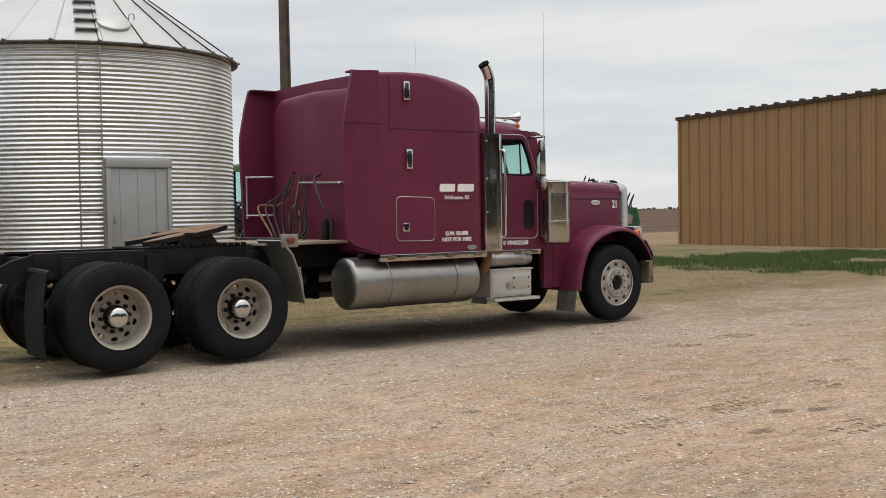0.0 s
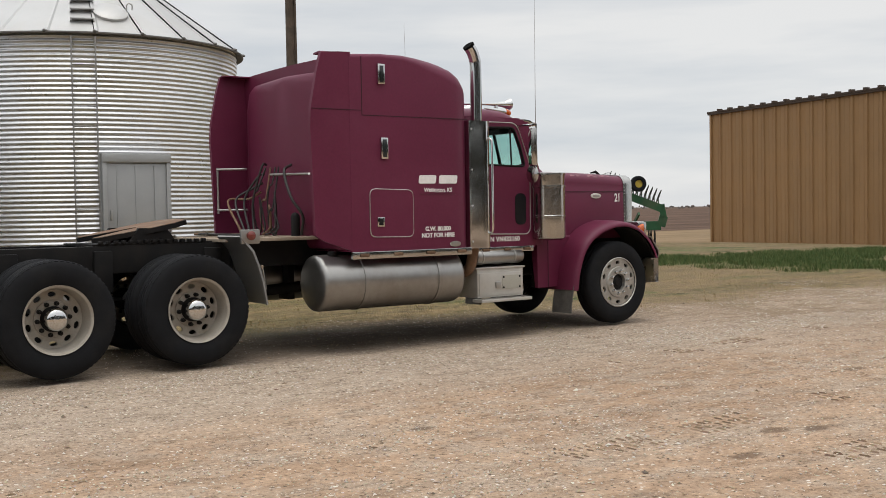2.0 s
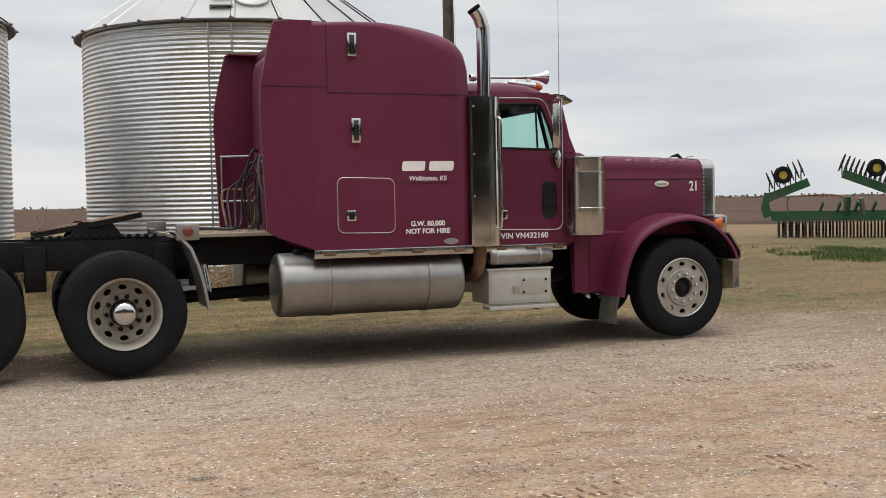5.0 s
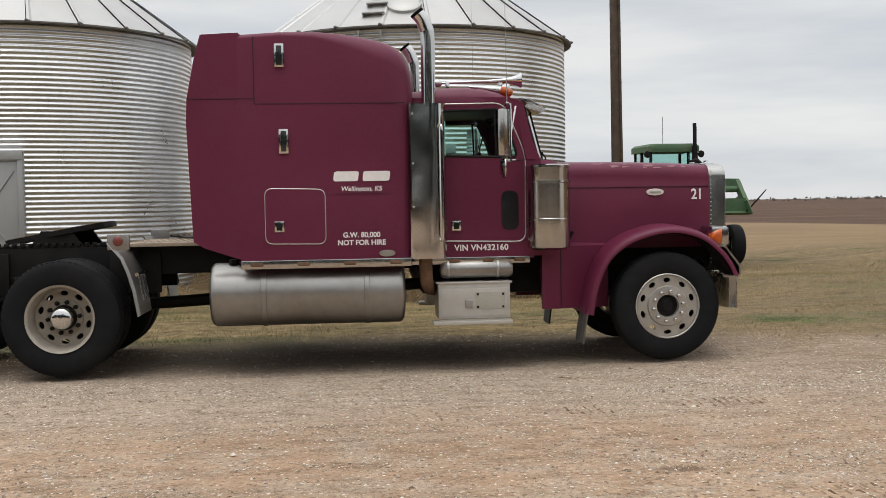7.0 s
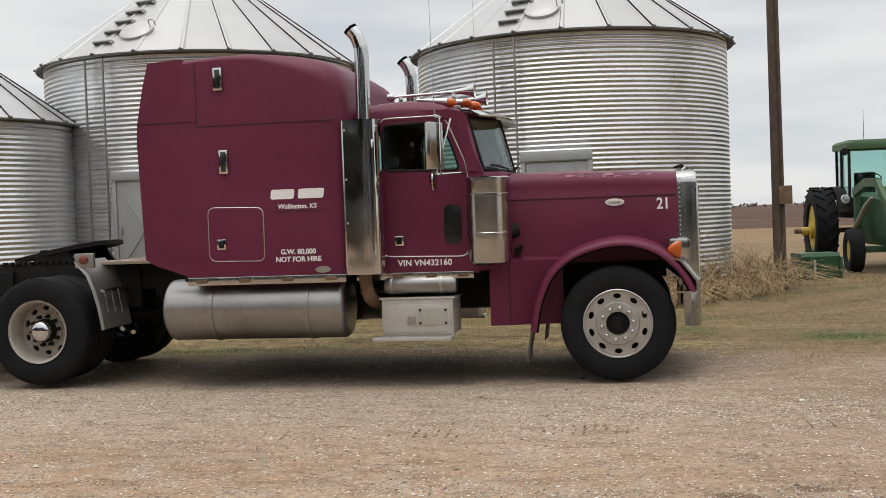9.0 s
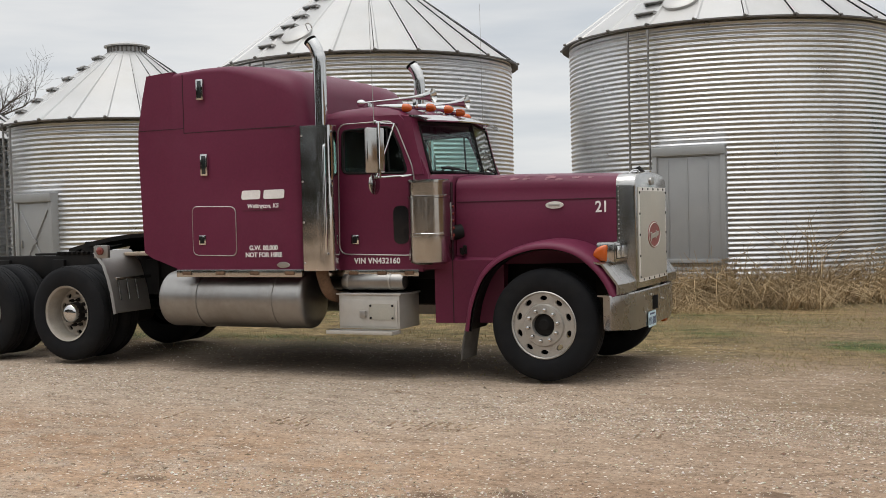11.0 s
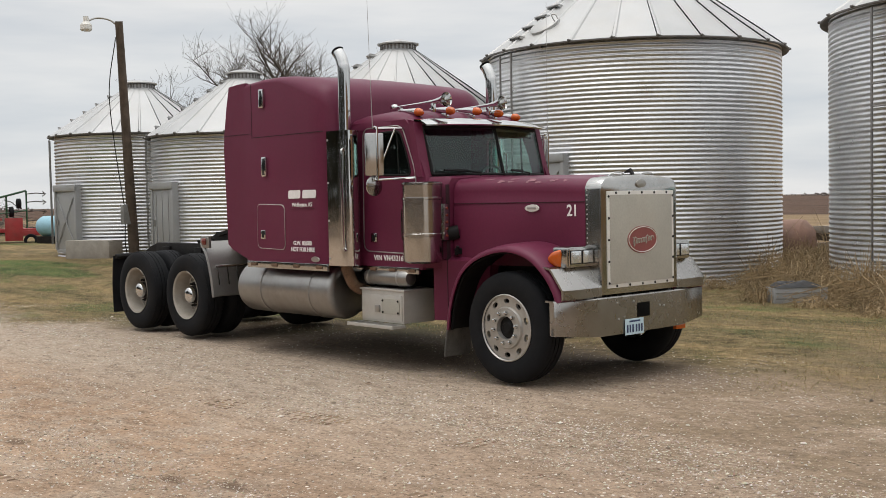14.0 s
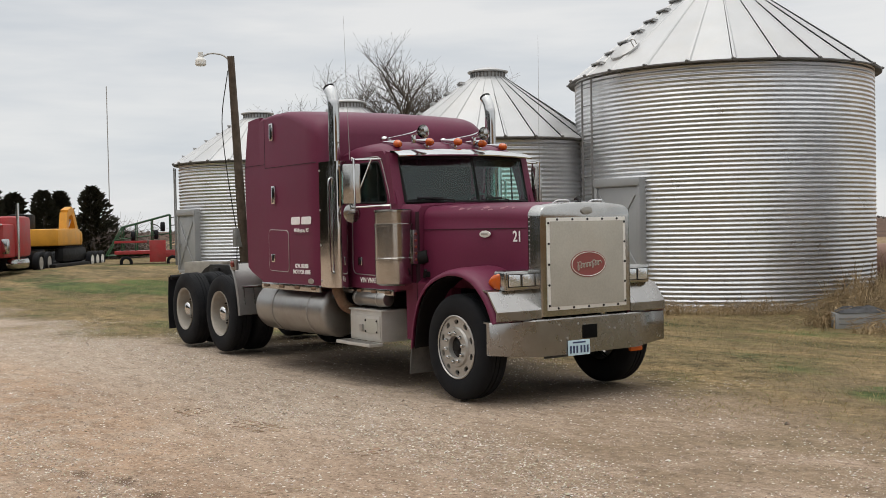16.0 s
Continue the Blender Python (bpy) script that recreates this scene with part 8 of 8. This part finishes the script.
def gravel():
    rnd = random.Random(21)
    vs, fs = [], []
    made = 0
    while made < 130000:
        # denser near the camera's side of the yard, in drifts along it
        x, y = rnd.uniform(-13.5, 8.5), rnd.uniform(-9.2, 2.2)
        drift = noise.noise(V(x * 0.25, y * 0.9, 7)) + 0.45 * noise.noise(V(x * 0.8, y * 2.4, 9)) + 0.5 * math.exp(-((y + 2.3 + 0.08 * x) / 0.5) ** 2)
        if rnd.random() > 0.16 + 1.0 * max(0.0, drift) or grass_edge(x, y) > 0.7 + 0.3 * rnd.random():
            continue
        if abs(y) < 1.3 and -8 < x < 0.6 and rnd.random() < 0.8:
            continue
        s = 0.0036 + 0.0085 * rnd.random() ** 3
        if rnd.random() < 0.006:
            s *= 2.2
        z = near_land(x, y) + s * 0.2
        a = rnd.uniform(0, 6.283)
        ca, sa = math.cos(a), math.sin(a)
        k = len(vs)
        ex, ey, ez = s * rnd.uniform(0.8, 1.5), s * rnd.uniform(0.7, 1.1), s * rnd.uniform(0.45, 0.8)
        for px, py, pz in ((1, 0.1, 0), (0.1, 1, 0.1), (-1, -0.1, 0), (-0.1, -1, -0.1), (0.15, 0.1, 1), (0, 0, -1)):
            qx, qy = px * ex, py * ey
            vs.append((x + qx * ca - qy * sa, y + qx * sa + qy * ca, z + pz * ez))
        for i in range(4):
            fs.append((k + i, k + (i + 1) % 4, k + 4))
        made += 1
    scatter_stuff("gravel", island_material("gravel_stones", ((0.14, 0.105, 0.08), (0.32, 0.24, 0.17), (0.48, 0.40, 0.31), (0.40, 0.34, 0.28), (0.72, 0.67, 0.59), (0.28, 0.20, 0.135))), vs, fs, "loose pale and brown gravel on packed dirt", "gravel")
    # dark clods and damp spots
    vs, fs = [], []
    for _ in range(1500):
        x, y = rnd.uniform(-13, 8), rnd.uniform(-9, 1)
        if noise.noise(V(x * 0.5, y * 1.2, 31)) < 0.05:
            continue
        s = rnd.uniform(0.008, 0.022)
        z = near_land(x, y)
        k = len(vs)
        a0 = rnd.uniform(0, 6.28)
        for i in range(6):
            a = a0 + i * 1.047
            vs.append((x + math.cos(a) * s * rnd.uniform(0.8, 2.4), y + math.sin(a) * s * rnd.uniform(0.5, 1.0), z - 0.002))
        vs.append((x, y, z + s * 0.5))
        fs += [(k + i, k + (i + 1) % 6, k + 6) for i in range(6)]
    # tread marks pressed into the yard
    for y0, x0, x1, sl in ((-5.95, -5.6, 0.4, 0.05), (-7.0, -6.2, -1.5, 0.03), (-3.3, -2.5, 3.0, 0.10), (-4.0, 2.0, 5.0, 0.3)):
        x = x0
        while x < x1:
            x += 0.075
            yc = y0 + sl * (x - x0) + 0.03 * math.sin(x * 1.7)
            if noise.noise(V(x * 0.9, y0, 77)) < 0.05:
                continue
            for o in (-0.11, 0.0, 0.11):
                if rnd.random() < 0.25:
                    continue
                cx, cy = x + rnd.uniform(-0.012, 0.012), yc + o + rnd.uniform(-0.015, 0.015)
                z = near_land(cx, cy)
                k = len(vs)
                hx, hy = rnd.uniform(0.010, 0.020), rnd.uniform(0.025, 0.045)
                vs += [(cx - hx, cy - hy, z - 0.003), (cx + hx, cy - hy, z - 0.003), (cx + hx, cy + hy, z - 0.003), (cx - hx, cy + hy, z - 0.003), (cx, cy - hy * 0.7, z + 0.008), (cx, cy + hy * 0.7, z + 0.008)]
                fs += [(k, k + 1, k + 4), (k + 1, k + 2, k + 5, k + 4), (k + 2, k + 3, k + 5), (k + 3, k, k + 4, k + 5)]
    scatter_stuff("dirt_clods", island_material("dirt_clods", ((0.13, 0.085, 0.055), (0.22, 0.15, 0.10), (0.31, 0.215, 0.14))), vs, fs, "small brown clods of dirt scattered on the yard", "dirt")


def grass():
    rnd = random.Random(33)
    vs, fs = [], []
    made = tries = 0
    while made < 130000 and tries < 700000:
        tries += 1
        d = rnd.random() ** 1.6
        x, y = rnd.uniform(-26, 16), -3.2 + d * 20
        g = grass_edge(x, y)
        if g < 0.25 or rnd.random() > min(1.0, 0.1 + g * 0.8):
            continue
        if (abs(y) < 1.3 and -8 < x < 0.9 and rnd.random() < 0.75) or (x + 1.14) ** 2 + (y - 15.17) ** 2 < 13.4 or (x + 9.83) ** 2 + (y - 14.2) ** 2 < 13.2:
            continue
        if any((x - cx) ** 2 + (y - cy) ** 2 < 7.6 for cx, cy in ((-14.16, 10.28), (-19.63, 9.3), (-24.02, 8.45))):
            continue
        far = 1 + max(0.0, (y - 4)) * 0.05
        h = rnd.uniform(0.010, 0.034) * (1 + 0.9 * max(0.0, noise.noise(V(x * 0.7, y * 0.7, 12)))) * far
        w = rnd.uniform(0.002, 0.0045) * far
        a = rnd.uniform(0, 6.283)
        lx, ly = rnd.uniform(-1, 1) * h * 0.9, rnd.uniform(-1, 1) * h * 0.9
        z = near_land(x, y) - 0.003
        k = len(vs)
        dx, dy = math.cos(a) * w, math.sin(a) * w
        vs += [(x - dx, y - dy, z), (x + dx, y + dy, z), (x + lx * 0.4 + dx * 0.6, y + ly * 0.4 + dy * 0.6, z + h * 0.6), (x + lx, y + ly, z + h * 0.9)]
        fs += [(k, k + 1, k + 2), (k, k + 2, k + 3)]
        made += 1
    scatter_stuff("dry_grass", island_material("grass_blades", ((0.38, 0.29, 0.16), (0.31, 0.235, 0.12), (0.50, 0.40, 0.24), (0.29, 0.26, 0.115), (0.37, 0.265, 0.15), (0.20, 0.22, 0.08))), vs, fs, "short dry tan grass with green tufts", "grass")


def green_grass():
    rnd = random.Random(41)
    vs, fs = [], []
    made = 0
    while made < 26000:
        x, y = rnd.uniform(9, 24), rnd.uniform(0, 18)
        e = min(((x - 13.2) / 2.4) ** 2 + ((y - 7.0) / 6.2) ** 2, ((x - 18) / 5.0) ** 2 + ((y - 7.8) / 2.6) ** 2) + 1.5 * noise.noise(V(x * 0.9, y * 0.9, 4))
        if e > 0.75 * rnd.random() + 0.25:
            continue
        h, w, a = rnd.uniform(0.05, 0.15), rnd.uniform(0.006, 0.012), rnd.uniform(0, 6.283)
        lx, ly = rnd.uniform(-0.6, 0.6) * h, rnd.uniform(-0.6, 0.6) * h
        z, k = near_land(x, y) - 0.004, len(vs)
        dx, dy = math.cos(a) * w, math.sin(a) * w
        vs += [(x - dx, y - dy, z), (x + dx, y + dy, z), (x + lx * 0.4 + dx * 0.6, y + ly * 0.4 + dy * 0.6, z + h * 0.6), (x + lx, y + ly, z + h)]
        fs += [(k, k + 1, k + 2), (k, k + 2, k + 3)]
        made += 1
    scatter_stuff("green_grass", island_material("green_blades", ((0.04, 0.075, 0.02), (0.07, 0.11, 0.032), (0.13, 0.15, 0.055), (0.05, 0.09, 0.025))), vs, fs, "taller fresh green grass near the tan shed", "grass")


green_grass()
gravel()
grass()
